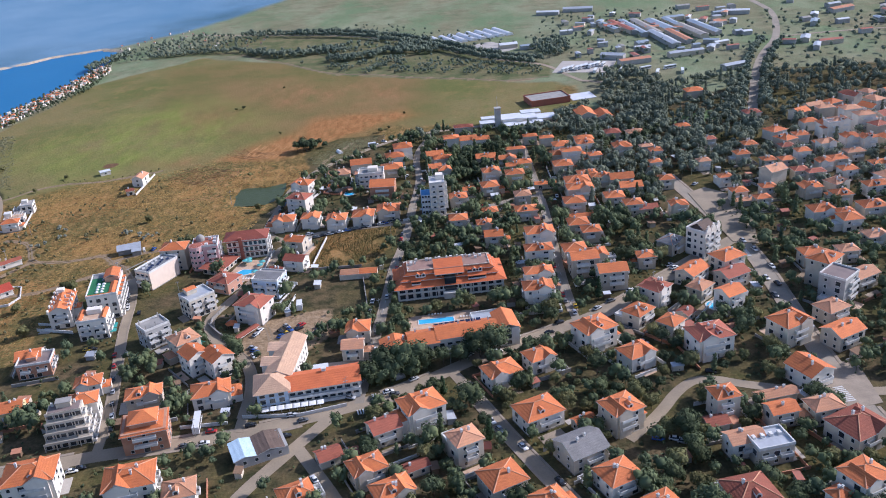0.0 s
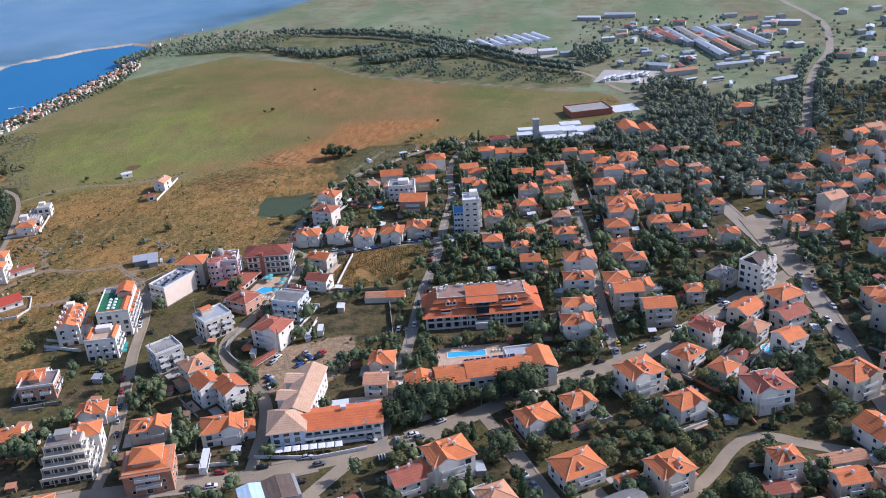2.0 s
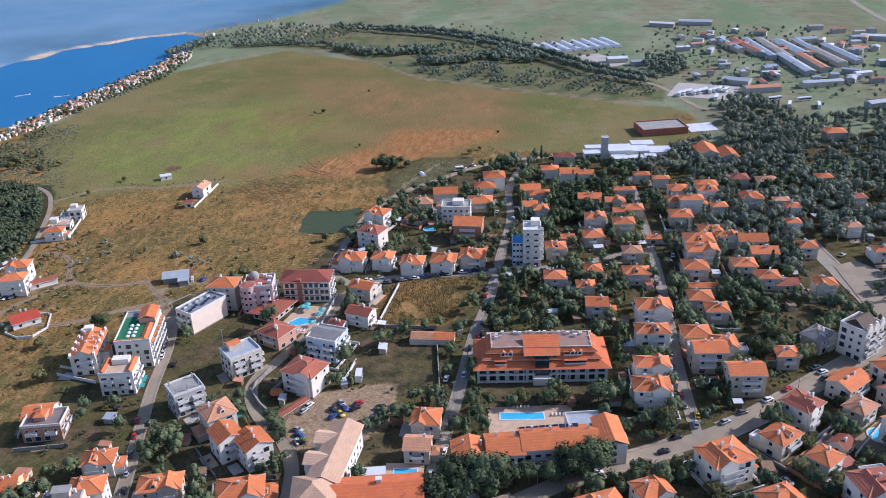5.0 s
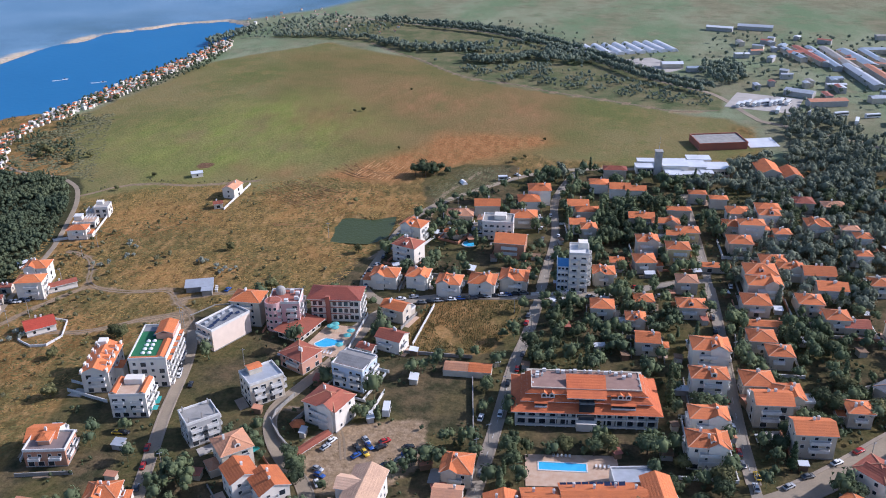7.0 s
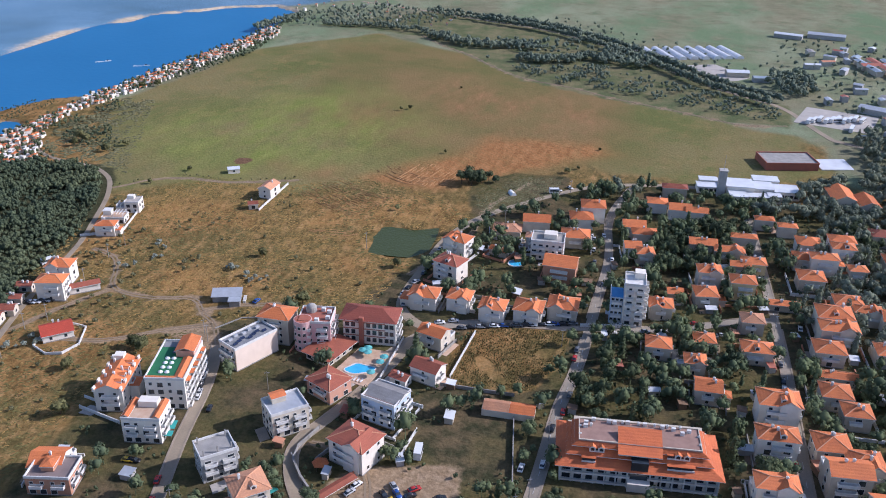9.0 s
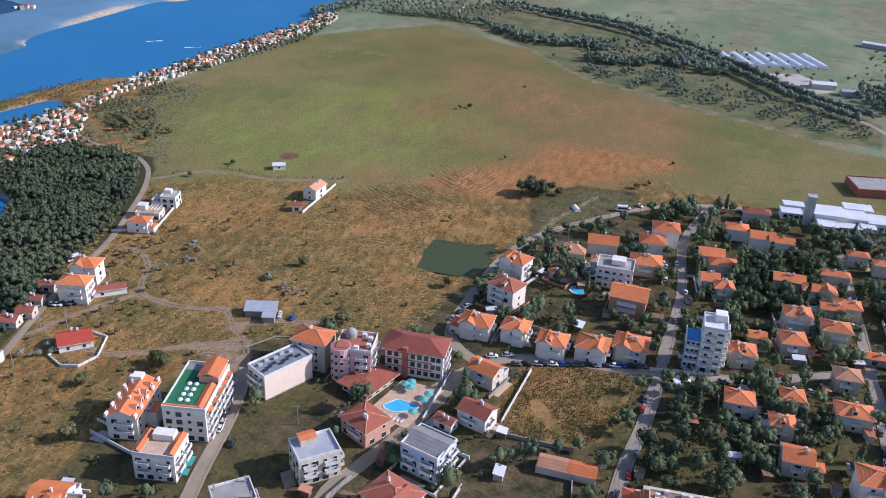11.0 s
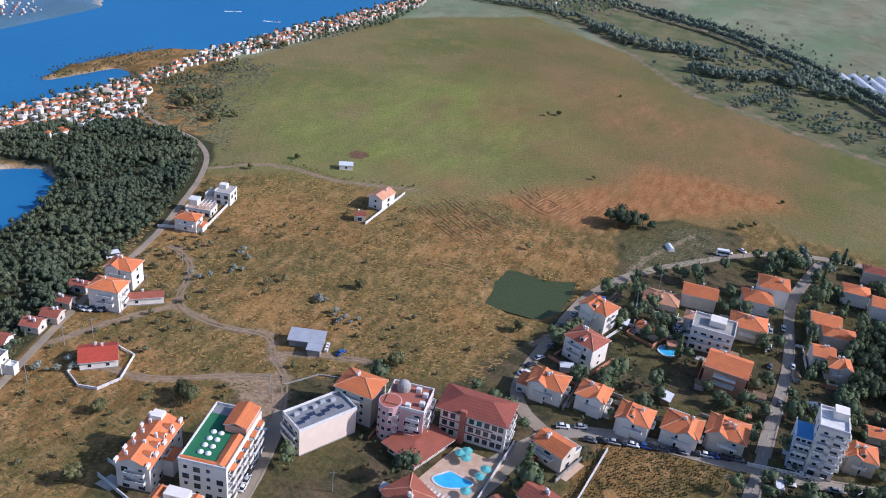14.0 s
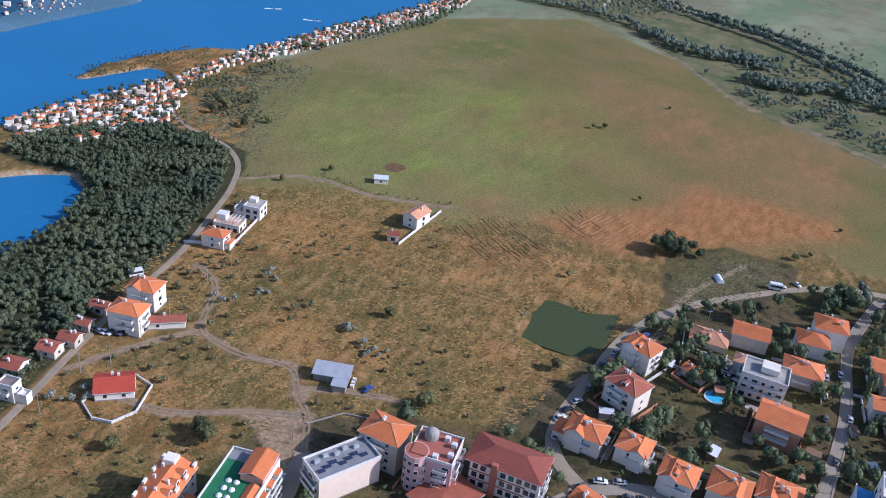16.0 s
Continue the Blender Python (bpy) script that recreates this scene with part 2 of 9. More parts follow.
def inside(poly, x, y):
    """Which of the places lie in the polygon."""
    x, y = np.asarray(x, float), np.asarray(y, float)
    c = np.zeros(x.shape, bool)
    for (x0, y0), (x1, y1) in zip(poly, poly[1:] + poly[:1]):
        if y0 != y1:
            c ^= ((y0 > y) != (y1 > y)) & (x < (x1 - x0) * (y - y0) / (y1 - y0) + x0)
    return c


def away(line, x, y):
    """The distance of the places from a line of points."""
    x, y = np.asarray(x, float), np.asarray(y, float)
    best = np.full(x.shape, 1e9)
    for (x0, y0), (x1, y1) in zip(line, line[1:]):
        dx, dy = x1 - x0, y1 - y0
        u = np.clip(((x - x0) * dx + (y - y0) * dy) / (dx * dx + dy * dy), 0, 1)
        best = np.minimum(best, np.hypot(x - x0 - u * dx, y - y0 - u * dy))
    return best


def soft(poly, x, y, edge):
    """1 inside a polygon, fading to 0 over the edge outside it."""
    d = away(poly + poly[:1], x, y)
    return np.where(inside(poly, x, y), 1.0, np.clip(1 - d / edge, 0, 1))


def gentle(poly, x, y, edge):
    """0 well outside a polygon, 1 well inside it, with a wide smooth rim."""
    d = away(poly + poly[:1], x, y) * np.where(inside(poly, x, y), 1.0, -1.0)
    u = np.clip(d / (2 * edge) + 0.5, 0, 1)
    return u * u * (3 - 2 * u)


# ---- plan of the land ----
SEA = [(-509, 440), (-506, 481), (-503, 513), (-500, 530), (-507, 560), (-515, 563), (-519, 548), (-527, 523), (-544, 510), (-558, 552), (-552, 590), (-536, 627), (-519, 641), (-502, 650), (-496, 680), (-489, 744),
       (-478, 830), (-479, 930), (-492, 1020), (-530, 1046), (-590, 1030), (-640, 970), (-668, 848), (-664, 770), (-653, 706), (-649, 655), (-647, 597), (-650, 550), (-720, 470), (-2600, 330), (-2600, -300),
       (-1000, -300), (-600, -100), (-560, 200), (-515, 330), (-470, 390)]
BAY = [(-520, 330), (-470, 372), (-440, 398), (-428, 414), (-414, 424), (-400, 418), (-386, 398), (-379, 376), (-384, 350), (-404, 316), (-470, 226), (-620, 60), (-700, 200)]
FIELD = [(-342, 482), (-372, 530), (-402, 560), (-446, 632), (-436, 714), (-421, 821), (-330, 900), (-217, 830), (-100, 765), (-20, 690), (60, 640), (70, 590), (20, 560), (-40, 575), (-81, 590),
         (-114, 561), (-158, 570), (-200, 530), (-232, 502), (-293, 511)]
RUSTY = [(-332, 850), (-217, 838), (-58, 742), (-49, 596), (-81, 599), (-114, 561), (-151, 585), (-187, 574), (-273, 644)]
BARE = [(-196, 524), (-172, 557), (-143, 586), (-136, 610), (-105, 608), (-62, 606), (-52, 592), (-89, 566), (-124, 545), (-147, 520), (-179, 517)]
LUSH = [(-384, 597), (-337, 667), (-280, 704), (-204, 640), (-189, 609), (-201, 565), (-245, 520), (-310, 505), (-370, 540)]
REDS = [[(-218, 714), (-195, 764), (-147, 717), (-91, 720), (-62, 690), (-60, 640), (-105, 660), (-154, 635), (-197, 668)], [(-258, 639), (-240, 677), (-213, 656), (-233, 620)],
        [(-140, 610), (-120, 650), (-60, 640), (-50, 605), (-105, 608)], [(-262, 528), (-222, 534), (-200, 522), (-225, 512)]]
SOIL = [(-289, 529), (-287, 534), (-279, 531), (-279, 525), (-286, 522)]
STRIP = [(-414, 950), (-307, 1046), (-230, 1003), (-164, 972), (-114, 932), (-69, 885), (-37, 843), (-11, 806), (18, 766), (48, 742), (71, 720), (68, 674), (15, 681), (-65, 721), (-141, 762), (-210, 841), (-280, 913), (-330, 930)]
POND = [(-165, 433), (-167, 448), (-165.5, 460), (-159, 462), (-150.5, 458), (-140, 465), (-139, 454), (-140, 444), (-140, 438), (-147, 429), (-156, 428)]
PLOT = [(-127, 530), (-116, 484), (-90, 499), (-78, 527), (-76, 545), (-108, 551)]
WOOD = [(-274, 270), (-288, 312), (-298, 345), (-308, 376), (-318, 412), (-340, 458), (-352, 482), (-366, 498), (-390, 502), (-408, 500), (-430, 498), (-448, 494), (-456, 470), (-470, 442), (-462, 427), (-440, 426), (-425, 430), (-411, 431), (-393, 423),
        (-377, 398), (-370, 374), (-374, 346), (-394, 310), (-380, 240), (-300, 230)]
TOWN = [(-260, 120), (-205, 200), (-212, 300), (-205, 345), (-175, 368), (-146, 372), (-136, 415), (-128, 460), (-110, 488), (-70, 520), (-30, 545), (60, 520), (170, 560), (260, 620), (420, 600), (420, 100), (100, 60)]

ROADS = {  # name: (half width, pavement, line)
    "road": (3.3, 1.3, [(-300, 168), (-183, 194), (-150, 202), (-122, 206), (-92, 211), (-53, 223), (-35, 231), (-18, 242), (1, 256), (21, 266), (48, 279), (74, 296), (104, 319), (124, 334)]),
    "road.1": (1.9, 0.6, [(-53, 224), (-53, 260), (-50, 311), (-47, 380), (-48, 453), (-44, 500), (-34, 540)]),
    "road.2": (1.8, 0.6, [(36, 274), (35, 302), (35, 334), (35, 391), (32, 467), (30, 510)]),
    "road.3": (1.9, 0.6, [(-123, 352), (-113, 374), (-92, 384), (-50, 390), (-19, 397), (12, 404), (34, 408)]),
    "road.4": (1.9, 0.7, [(-149, 203), (-153, 225), (-164, 262), (-177, 300), (-186, 325), (-193, 342)]),
    "road.5": (2.3, 0.9, [(-18, 242), (-10, 227), (2, 203), (13, 183), (26, 160)]),
    "road.6": (3.2, 1.3, [(112, 420), (118, 385), (124, 350), (128, 315), (125, 261), (124, 226), (126, 195), (134, 150)]),
    "road.7": (2.2, 0.0, [(43, 196), (56, 208), (66, 222), (76, 228), (94, 219), (122, 212), (160, 212), (240, 216)]),
    "road.8": (3.4, 0.0, [(196, 512), (204, 534), (237, 622), (266, 683), (300, 735), (338, 845), (342, 900), (340, 1000), (360, 1300)]),
    "road.9": (2.1, 0.5, [(-113, 374), (-117, 352), (-122, 330), (-128, 312), (-134, 298), (-128, 284), (-118, 272), (-106, 262), (-98, 240), (-97, 211)]),
    "road.10": (2.6, 0.0, [(-100, 150), (-90, 177), (-76, 198), (-62, 218)]),
    "road.11": (2.2, 0.0, [(-72, 200), (-55, 176), (-40, 150)]),
    "road.12": (2.1, 0.0, [(-113, 374), (-123, 379), (-131, 388), (-133, 404), (-134, 424), (-135, 440), (-132, 458), (-121, 477), (-103, 497), (-78, 521), (-58, 537), (-34, 545), (10, 548)]),
    "road.13": (1.45, 0.0, [(-262, 240), (-270, 280), (-279, 306), (-287, 330), (-294, 356), (-306, 396), (-331, 450), (-341, 467), (-353, 484), (-366, 494), (-380, 501), (-396, 504), (-413, 506), (-430, 512), (-446, 522)]),
    "road.14": (2.2, 0.0, [(95, 648), (86, 670), (71, 718), (48, 738), (18, 766), (-11, 806), (-37, 843), (-69, 885), (-114, 932), (-164, 972), (-230, 1003), (-307, 1046), (-420, 1100)]),
    "road.15": (2.4, 0.0, [(206, 540), (170, 590), (130, 625), (95, 648)]),
    "road.16": (2.0, 0.0, [(300, 735), (360, 735), (450, 720), (640, 700)]),
}
TRACKS = [[(-193, 342), (-202, 356), (-214, 362), (-198, 371), (-181, 376)], [(-298, 400), (-280, 396), (-270, 384), (-262, 368), (-240, 366), (-221, 372), (-212, 362)],
          [(-202, 354), (-218, 347), (-238, 334), (-262, 330)], [(-344, 472), (-337, 478), (-329, 488), (-313, 493), (-299, 494), (-285, 492), (-273, 492.5), (-259, 497), (-243, 503), (-234, 507)], [(-262, 368), (-274, 350), (-284, 330)],
          [(-128, 300), (-116, 300), (-104, 292), (-98, 276)], [(-138, 412), (-128, 436), (-112, 500), (-96, 540)],
          [(-280, 913), (-240, 866), (-210, 841), (-175, 797), (-141, 762), (-95, 744), (-65, 721), (-20, 700), (15, 681), (37, 668), (68, 674)]]
YARD = [(-112, 284), (-105, 291), (-78, 297), (-73, 278), (-83, 264), (-101, 260), (-112, 272)]
APRON = [(-216, 346), (-211, 349), (-198, 345), (-190, 339), (-191, 333), (-201, 337)]


def land_height(x, y):
    """Gentle swells; the sea bed drops below the water and the far shore rises to hills."""
    x, y = np.asarray(x, float), np.asarray(y, float)
    swell = 0.35 * np.sin(x / 41.0 + 0.7) * np.sin(y / 53.0) + 0.2 * np.sin(x / 17.0) * np.sin(y / 23.0 + 1)
    water = np.maximum(soft(SEA, x, y, 9.0), soft(BAY, x, y, 7.0))
    pond = soft(POND, x, y, 3.0)
    town = soft(TOWN, x, y, 40)
    z = swell * (1 - town) * np.clip(away(ROADS["road.13"][2], x, y) / 12 - 0.4, 0, 1)
    for tr in (ROADS["road.12"][2], ROADS["road.8"][2], ROADS["road.14"][2], ROADS["road.15"][2], ROADS["road.16"][2]):
        z = z * np.clip(away(tr, x, y) / 12 - 0.4, 0, 1)
    for tr in TRACKS:
        z = z * np.clip(away(tr, x, y) / 8 - 0.75, 0, 1)
    z = z * (1 - water) - 7.0 * water ** 0.6 * (water > 0) - 1.4 * pond
    far = np.clip((np.hypot(x + 100, y - 300) - 1150) / 1400, 0, 1)
    hill = far ** 1.3 * (150 + 60 * np.sin(x / 310 + 1) + 40 * np.sin(y / 170 + x / 260))
    side = np.clip((-x - 560) / 400, 0, 1) * np.clip((y - 900) / 250, 0, 1)
    return z + hill * np.clip(0.15 + side, 0, 1)


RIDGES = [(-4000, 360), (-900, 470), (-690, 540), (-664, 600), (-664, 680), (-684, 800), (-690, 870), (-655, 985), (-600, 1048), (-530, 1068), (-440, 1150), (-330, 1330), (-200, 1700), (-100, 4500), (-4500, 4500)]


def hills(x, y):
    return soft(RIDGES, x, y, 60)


def grid_lines():
    """Grid lines close together in the middle and wide apart far out."""
    xs = np.concatenate([np.arange(-4600, -1300, 110), np.arange(-1300, -620, 20), np.arange(-620, 260, 4.0), np.arange(260, 620, 20), np.arange(620, 4700, 150)])
    ys = np.concatenate([np.arange(-2500, 60, 120), np.arange(60, 660, 4.0), np.arange(660, 1100, 10.0), np.arange(1100, 1700, 30), np.arange(1700, 4700, 140)])
    return xs, ys


def build_ground():
    xs, ys = grid_lines()
    gx, gy = np.meshgrid(xs, ys)
    gz = land_height(gx, gy)
    rng = np.random.default_rng(4)
    nx, ny = len(xs), len(ys)
    verts = np.stack([gx.ravel(), gy.ravel(), gz.ravel()], 1)
    i = (np.arange(ny - 1)[:, None] * nx + np.arange(nx - 1)[None]).ravel()
    quads = np.stack([i, i + 1, i + nx + 1, i + nx], 1)
    me = bpy.data.meshes.new("ground")
    me.vertices.add(len(verts))
    me.vertices.foreach_set("co", verts.ravel())
    me.loops.add(len(quads) * 4)
    me.loops.foreach_set("vertex_index", quads.ravel())
    me.polygons.add(len(quads))
    me.polygons.foreach_set("loop_start", np.arange(len(quads)) * 4)
    me.polygons.foreach_set("loop_total", np.full(len(quads), 4))
    me.polygons.foreach_set("use_smooth", np.ones(len(quads), bool))
    me.update()
    x, y = gx.ravel(), gy.ravel()
    track = np.zeros(len(x))
    for tr in TRACKS:
        track = np.maximum(track, 0.74 * np.clip(1.6 - away(tr, x, y) / 2.0, 0, 1))
    track = np.maximum(track, soft(YARD, x, y, 5))
    track = np.maximum(track, soft(APRON, x, y, 4))
    shore = np.maximum(soft(SEA, x, y, 16.0), soft(BAY, x, y, 14.0))
    beach = np.clip(1.5 - away([(-652, 700), (-664, 770), (-668, 848), (-640, 970), (-590, 1030), (-530, 1046), (-492, 1020)], x, y) / 16, 0, 1)
    beach = np.maximum(beach, shore * (x > -600))
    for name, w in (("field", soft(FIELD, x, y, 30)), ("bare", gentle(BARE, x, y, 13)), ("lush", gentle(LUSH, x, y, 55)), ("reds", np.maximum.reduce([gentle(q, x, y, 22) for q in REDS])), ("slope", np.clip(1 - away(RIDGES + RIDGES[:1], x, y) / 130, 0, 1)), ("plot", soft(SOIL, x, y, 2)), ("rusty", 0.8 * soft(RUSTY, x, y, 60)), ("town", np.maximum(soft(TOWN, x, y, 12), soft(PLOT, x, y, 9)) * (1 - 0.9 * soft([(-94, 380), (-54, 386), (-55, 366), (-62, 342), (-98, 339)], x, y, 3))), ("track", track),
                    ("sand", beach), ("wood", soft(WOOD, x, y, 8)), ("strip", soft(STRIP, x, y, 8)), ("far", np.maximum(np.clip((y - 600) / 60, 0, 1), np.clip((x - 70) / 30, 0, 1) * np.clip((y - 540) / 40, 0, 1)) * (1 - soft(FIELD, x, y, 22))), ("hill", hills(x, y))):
        a = me.attributes.new(name, "FLOAT", "POINT")
        a.data.foreach_set("value", np.asarray(w, np.float32))
    return me


def ground_mat():
    """Dry grass, green meadow, bare red earth, garden soil and sand, each where the land has it; far fields and hills
    with painted haze.
    """
    m = bpy.data.materials.new("open_land")
    m.use_nodes = True
    n, l = m.node_tree.nodes, m.node_tree.links
    b = n["Principled BSDF"]
    b.inputs["Roughness"].default_value, b.inputs["Specular IOR Level"].default_value = 0.95, 0.02
    geo = n.new("ShaderNodeNewGeometry")

    def noise_tex(scale, detail=6, stretch=None):
        t = n.new("ShaderNodeTexNoise")
        t.inputs["Scale"].default_value, t.inputs["Detail"].default_value, t.inputs["Roughness"].default_value = scale, detail, 0.6
        src = geo.outputs["Position"]
        if stretch:
            mp = n.new("ShaderNodeMapping")
            mp.inputs["Rotation"].default_value = (0, 0, stretch[0])
            mp.inputs["Scale"].default_value = (stretch[1], 1, 1)
            l.new(src, mp.inputs["Vector"])
            src = mp.outputs["Vector"]
        l.new(src, t.inputs["Vector"])
        return t.outputs["Fac"]

    def ramp(fac, lo, hi, a, c):
        r = n.new("ShaderNodeValToRGB")
        r.color_ramp.elements[0].position, r.color_ramp.elements[1].position = lo, hi
        r.color_ramp.elements[0].color, r.color_ramp.elements[1].color = (*a, 1), (*c, 1)
        l.new(fac, r.inputs[0])
        return r.outputs[0]

    def mixed(fac, a, c):
        x = n.new("ShaderNodeMix")
        x.data_type = "RGBA"
        l.new(fac, x.inputs[0])
        l.new(a, x.inputs[6])
        l.new(c, x.inputs[7])
        return x.outputs[2]

    def weight(name, edge_scale=0.08, wobble=0.5):
        a = n.new("ShaderNodeAttribute")
        a.attribute_name = name
        t = noise_tex(edge_scale, 5)
        add = n.new("ShaderNodeMath")
        add.operation = "MULTIPLY_ADD"
        l.new(t, add.inputs[0])
        add.inputs[1].default_value, add.inputs[2].default_value = wobble * 2, -wobble
        s = n.new("ShaderNodeMath")
        l.new(add.outputs[0], s.inputs[0])
        l.new(a.outputs["Fac"], s.inputs[1])
        r = n.new("ShaderNodeMapRange")
        r.interpolation_type = "SMOOTHSTEP"
        r.inputs["From Min"].default_value, r.inputs["From Max"].default_value = 0.3, 0.75
        l.new(s.outputs[0], r.inputs["Value"])
        return r.outputs["Result"]

    def veil(name, scale, most, stretch=None, least=0.05):
        """An attribute times patchy noise, with no hard rim."""
        a = n.new("ShaderNodeAttribute")
        a.attribute_name = name
        r = n.new("ShaderNodeMapRange")
        r.inputs["From Min"].default_value, r.inputs["From Max"].default_value, r.inputs["To Min"].default_value, r.inputs["To Max"].default_value = 0.36, 0.64, least, most
        l.new(noise_tex(scale, 8, stretch), r.inputs["Value"])
        p = n.new("ShaderNodeMath")
        p.operation = "MULTIPLY"
        l.new(a.outputs["Fac"], p.inputs[0])
        l.new(r.outputs["Result"], p.inputs[1])
        return p.outputs[0]

    dry = ramp(noise_tex(0.05, 9), 0.38, 0.62, (0.163, 0.095, 0.034), (0.332, 0.184, 0.068))
    dry = mixed(ramp(noise_tex(0.016, 7), 0.44, 0.53, (0, 0, 0), (0.95, 0.95, 0.95)), dry, ramp(noise_tex(0.3, 6), 0.35, 0.65, (0.118, 0.095, 0.034), (0.173, 0.127, 0.048)))
    dry = mixed(ramp(noise_tex(0.10, 10, (0.3, 2.2)), 0.46, 0.68, (0, 0, 0), (0.75, 0.75, 0.75)), dry, ramp(noise_tex(0.5, 4), 0.35, 0.65, (0.351, 0.195, 0.075), (0.450, 0.281, 0.126)))
    dry = mixed(ramp(noise_tex(0.16, 10, (0.9, 1.8)), 0.50, 0.64, (0, 0, 0), (0.85, 0.85, 0.85)), dry, ramp(noise_tex(0.6, 4), 0.35, 0.65, (0.061, 0.050, 0.020), (0.123, 0.090, 0.034)))
    meadow = ramp(noise_tex(0.012, 8), 0.36, 0.62, (0.130, 0.137, 0.047), (0.196, 0.166, 0.073))
    meadow = mixed(ramp(noise_tex(0.03, 5, (0.5, 5.0)), 0.45, 0.72, (0, 0, 0), (0.5, 0.5, 0.5)), meadow, ramp(noise_tex(0.02), 0.4, 0.6, (0.168, 0.149, 0.054), (0.223, 0.154, 0.069)))
    red = ramp(noise_tex(0.09, 8, (0.4, 3.0)), 0.35, 0.66, (0.250, 0.118, 0.043), (0.385, 0.186, 0.076))
    furrow = n.new("ShaderNodeTexWave")
    furrow.inputs["Scale"].default_value, furrow.inputs["Distortion"].default_value, furrow.inputs["Detail"].default_value = 0.085, 1.6, 3
    furrow.inputs["Detail Scale"].default_value = 0.6
    turn = n.new("ShaderNodeMapping")
    turn.inputs["Rotation"].default_value = (0, 0, -0.75)
    l.new(geo.outputs["Position"], turn.inputs["Vector"])
    l.new(turn.outputs["Vector"], furrow.inputs["Vector"])
    red = mixed(ramp(furrow.outputs["Fac"], 0.35, 0.95, (0, 0, 0), (0.18, 0.18, 0.18)), red, ramp(noise_tex(0.2), 0.3, 0.7, (0.17, 0.125, 0.055), (0.25, 0.175, 0.085)))
    meadow = mixed(ramp(noise_tex(0.055, 9), 0.50, 0.68, (0, 0, 0), (0.7, 0.7, 0.7)), meadow, ramp(noise_tex(0.3, 5), 0.35, 0.65, (0.203, 0.164, 0.059), (0.271, 0.189, 0.088)))
    meadow = mixed(ramp(noise_tex(0.07, 9), 0.54, 0.70, (0, 0, 0), (0.7, 0.7, 0.7)), meadow, ramp(noise_tex(0.4, 5), 0.35, 0.65, (0.104, 0.121, 0.037), (0.144, 0.157, 0.049)))
    rows = n.new("ShaderNodeMath")
    rows.operation = "MULTIPLY"
    l.new(ramp(furrow.outputs["Fac"], 0.3, 0.9, (0, 0, 0), (1, 1, 1)), rows.inputs[0])
    l.new(ramp(noise_tex(0.012, 5), 0.46, 0.62, (0, 0, 0), (0.16, 0.16, 0.16)), rows.inputs[1])
    meadow = mixed(rows.outputs[0], meadow, ramp(noise_tex(0.3, 5), 0.35, 0.65, (0.227, 0.169, 0.067), (0.306, 0.204, 0.093)))
    soil = ramp(noise_tex(0.14, 9), 0.38, 0.62, (0.048, 0.049, 0.025), (0.143, 0.104, 0.058))
    soil = mixed(ramp(noise_tex(0.035, 6), 0.46, 0.58, (0, 0, 0), (0.8, 0.8, 0.8)), soil, ramp(noise_tex(0.3, 7), 0.35, 0.65, (0.062, 0.067, 0.024), (0.138, 0.108, 0.045)))
    # far fields: haze is painted in as paler, cooler grass
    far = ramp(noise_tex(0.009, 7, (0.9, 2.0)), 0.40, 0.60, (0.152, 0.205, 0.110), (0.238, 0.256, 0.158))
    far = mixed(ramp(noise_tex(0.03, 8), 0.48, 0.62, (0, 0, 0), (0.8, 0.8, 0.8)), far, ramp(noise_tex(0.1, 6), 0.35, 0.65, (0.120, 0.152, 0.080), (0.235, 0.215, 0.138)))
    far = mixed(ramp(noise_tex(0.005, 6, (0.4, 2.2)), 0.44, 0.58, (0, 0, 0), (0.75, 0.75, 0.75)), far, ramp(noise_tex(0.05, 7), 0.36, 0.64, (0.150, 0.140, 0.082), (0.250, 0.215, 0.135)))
    sand = ramp(noise_tex(0.2), 0.3, 0.7, (0.38, 0.31, 0.22), (0.56, 0.47, 0.35))
    dirt = ramp(noise_tex(0.35, 7), 0.35, 0.65, (0.24, 0.165, 0.095), (0.36, 0.26, 0.165))
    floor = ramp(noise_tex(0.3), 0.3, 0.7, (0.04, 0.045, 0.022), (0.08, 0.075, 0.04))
    # far hills: the blue of distant air is painted into their colour
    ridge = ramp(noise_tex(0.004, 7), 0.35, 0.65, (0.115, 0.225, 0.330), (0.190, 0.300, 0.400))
    col = mixed(weight("field", 0.03), dry, meadow)
    rusty = ramp(noise_tex(0.018, 8), 0.36, 0.64, (0.141, 0.132, 0.048), (0.216, 0.150, 0.066))
    col = mixed(weight("rusty", 0.012, 0.55), col, rusty)
    lush = ramp(noise_tex(0.05, 8, (0.75, 3.0)), 0.34, 0.66, (0.154, 0.190, 0.042), (0.234, 0.243, 0.069))
    col = mixed(veil("lush", 0.02, 1.0, (0.75, 2.0)), col, lush)
    earth = ramp(noise_tex(0.06, 8, (0.75, 2.5)), 0.34, 0.66, (0.207, 0.132, 0.056), (0.299, 0.165, 0.081))
    col = mixed(veil("reds", 0.025, 0.9, (0.75, 2.0), 0.2), col, earth)
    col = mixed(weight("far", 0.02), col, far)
    col = mixed(weight("strip", 0.05, 0.3), col, ramp(noise_tex(0.06, 8), 0.38, 0.62, (0.100, 0.120, 0.055), (0.190, 0.168, 0.088)))
    col = mixed(veil("bare", 0.045, 1.4, (0.75, 1.6), 0.7), col, red)
    col = mixed(weight("town", 0.08, 0.3), col, soil)
    col = mixed(weight("plot", 0.3, 0.15), col, ramp(noise_tex(0.5), 0.3, 0.7, (0.13, 0.075, 0.045), (0.19, 0.11, 0.065)))
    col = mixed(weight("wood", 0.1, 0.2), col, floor)
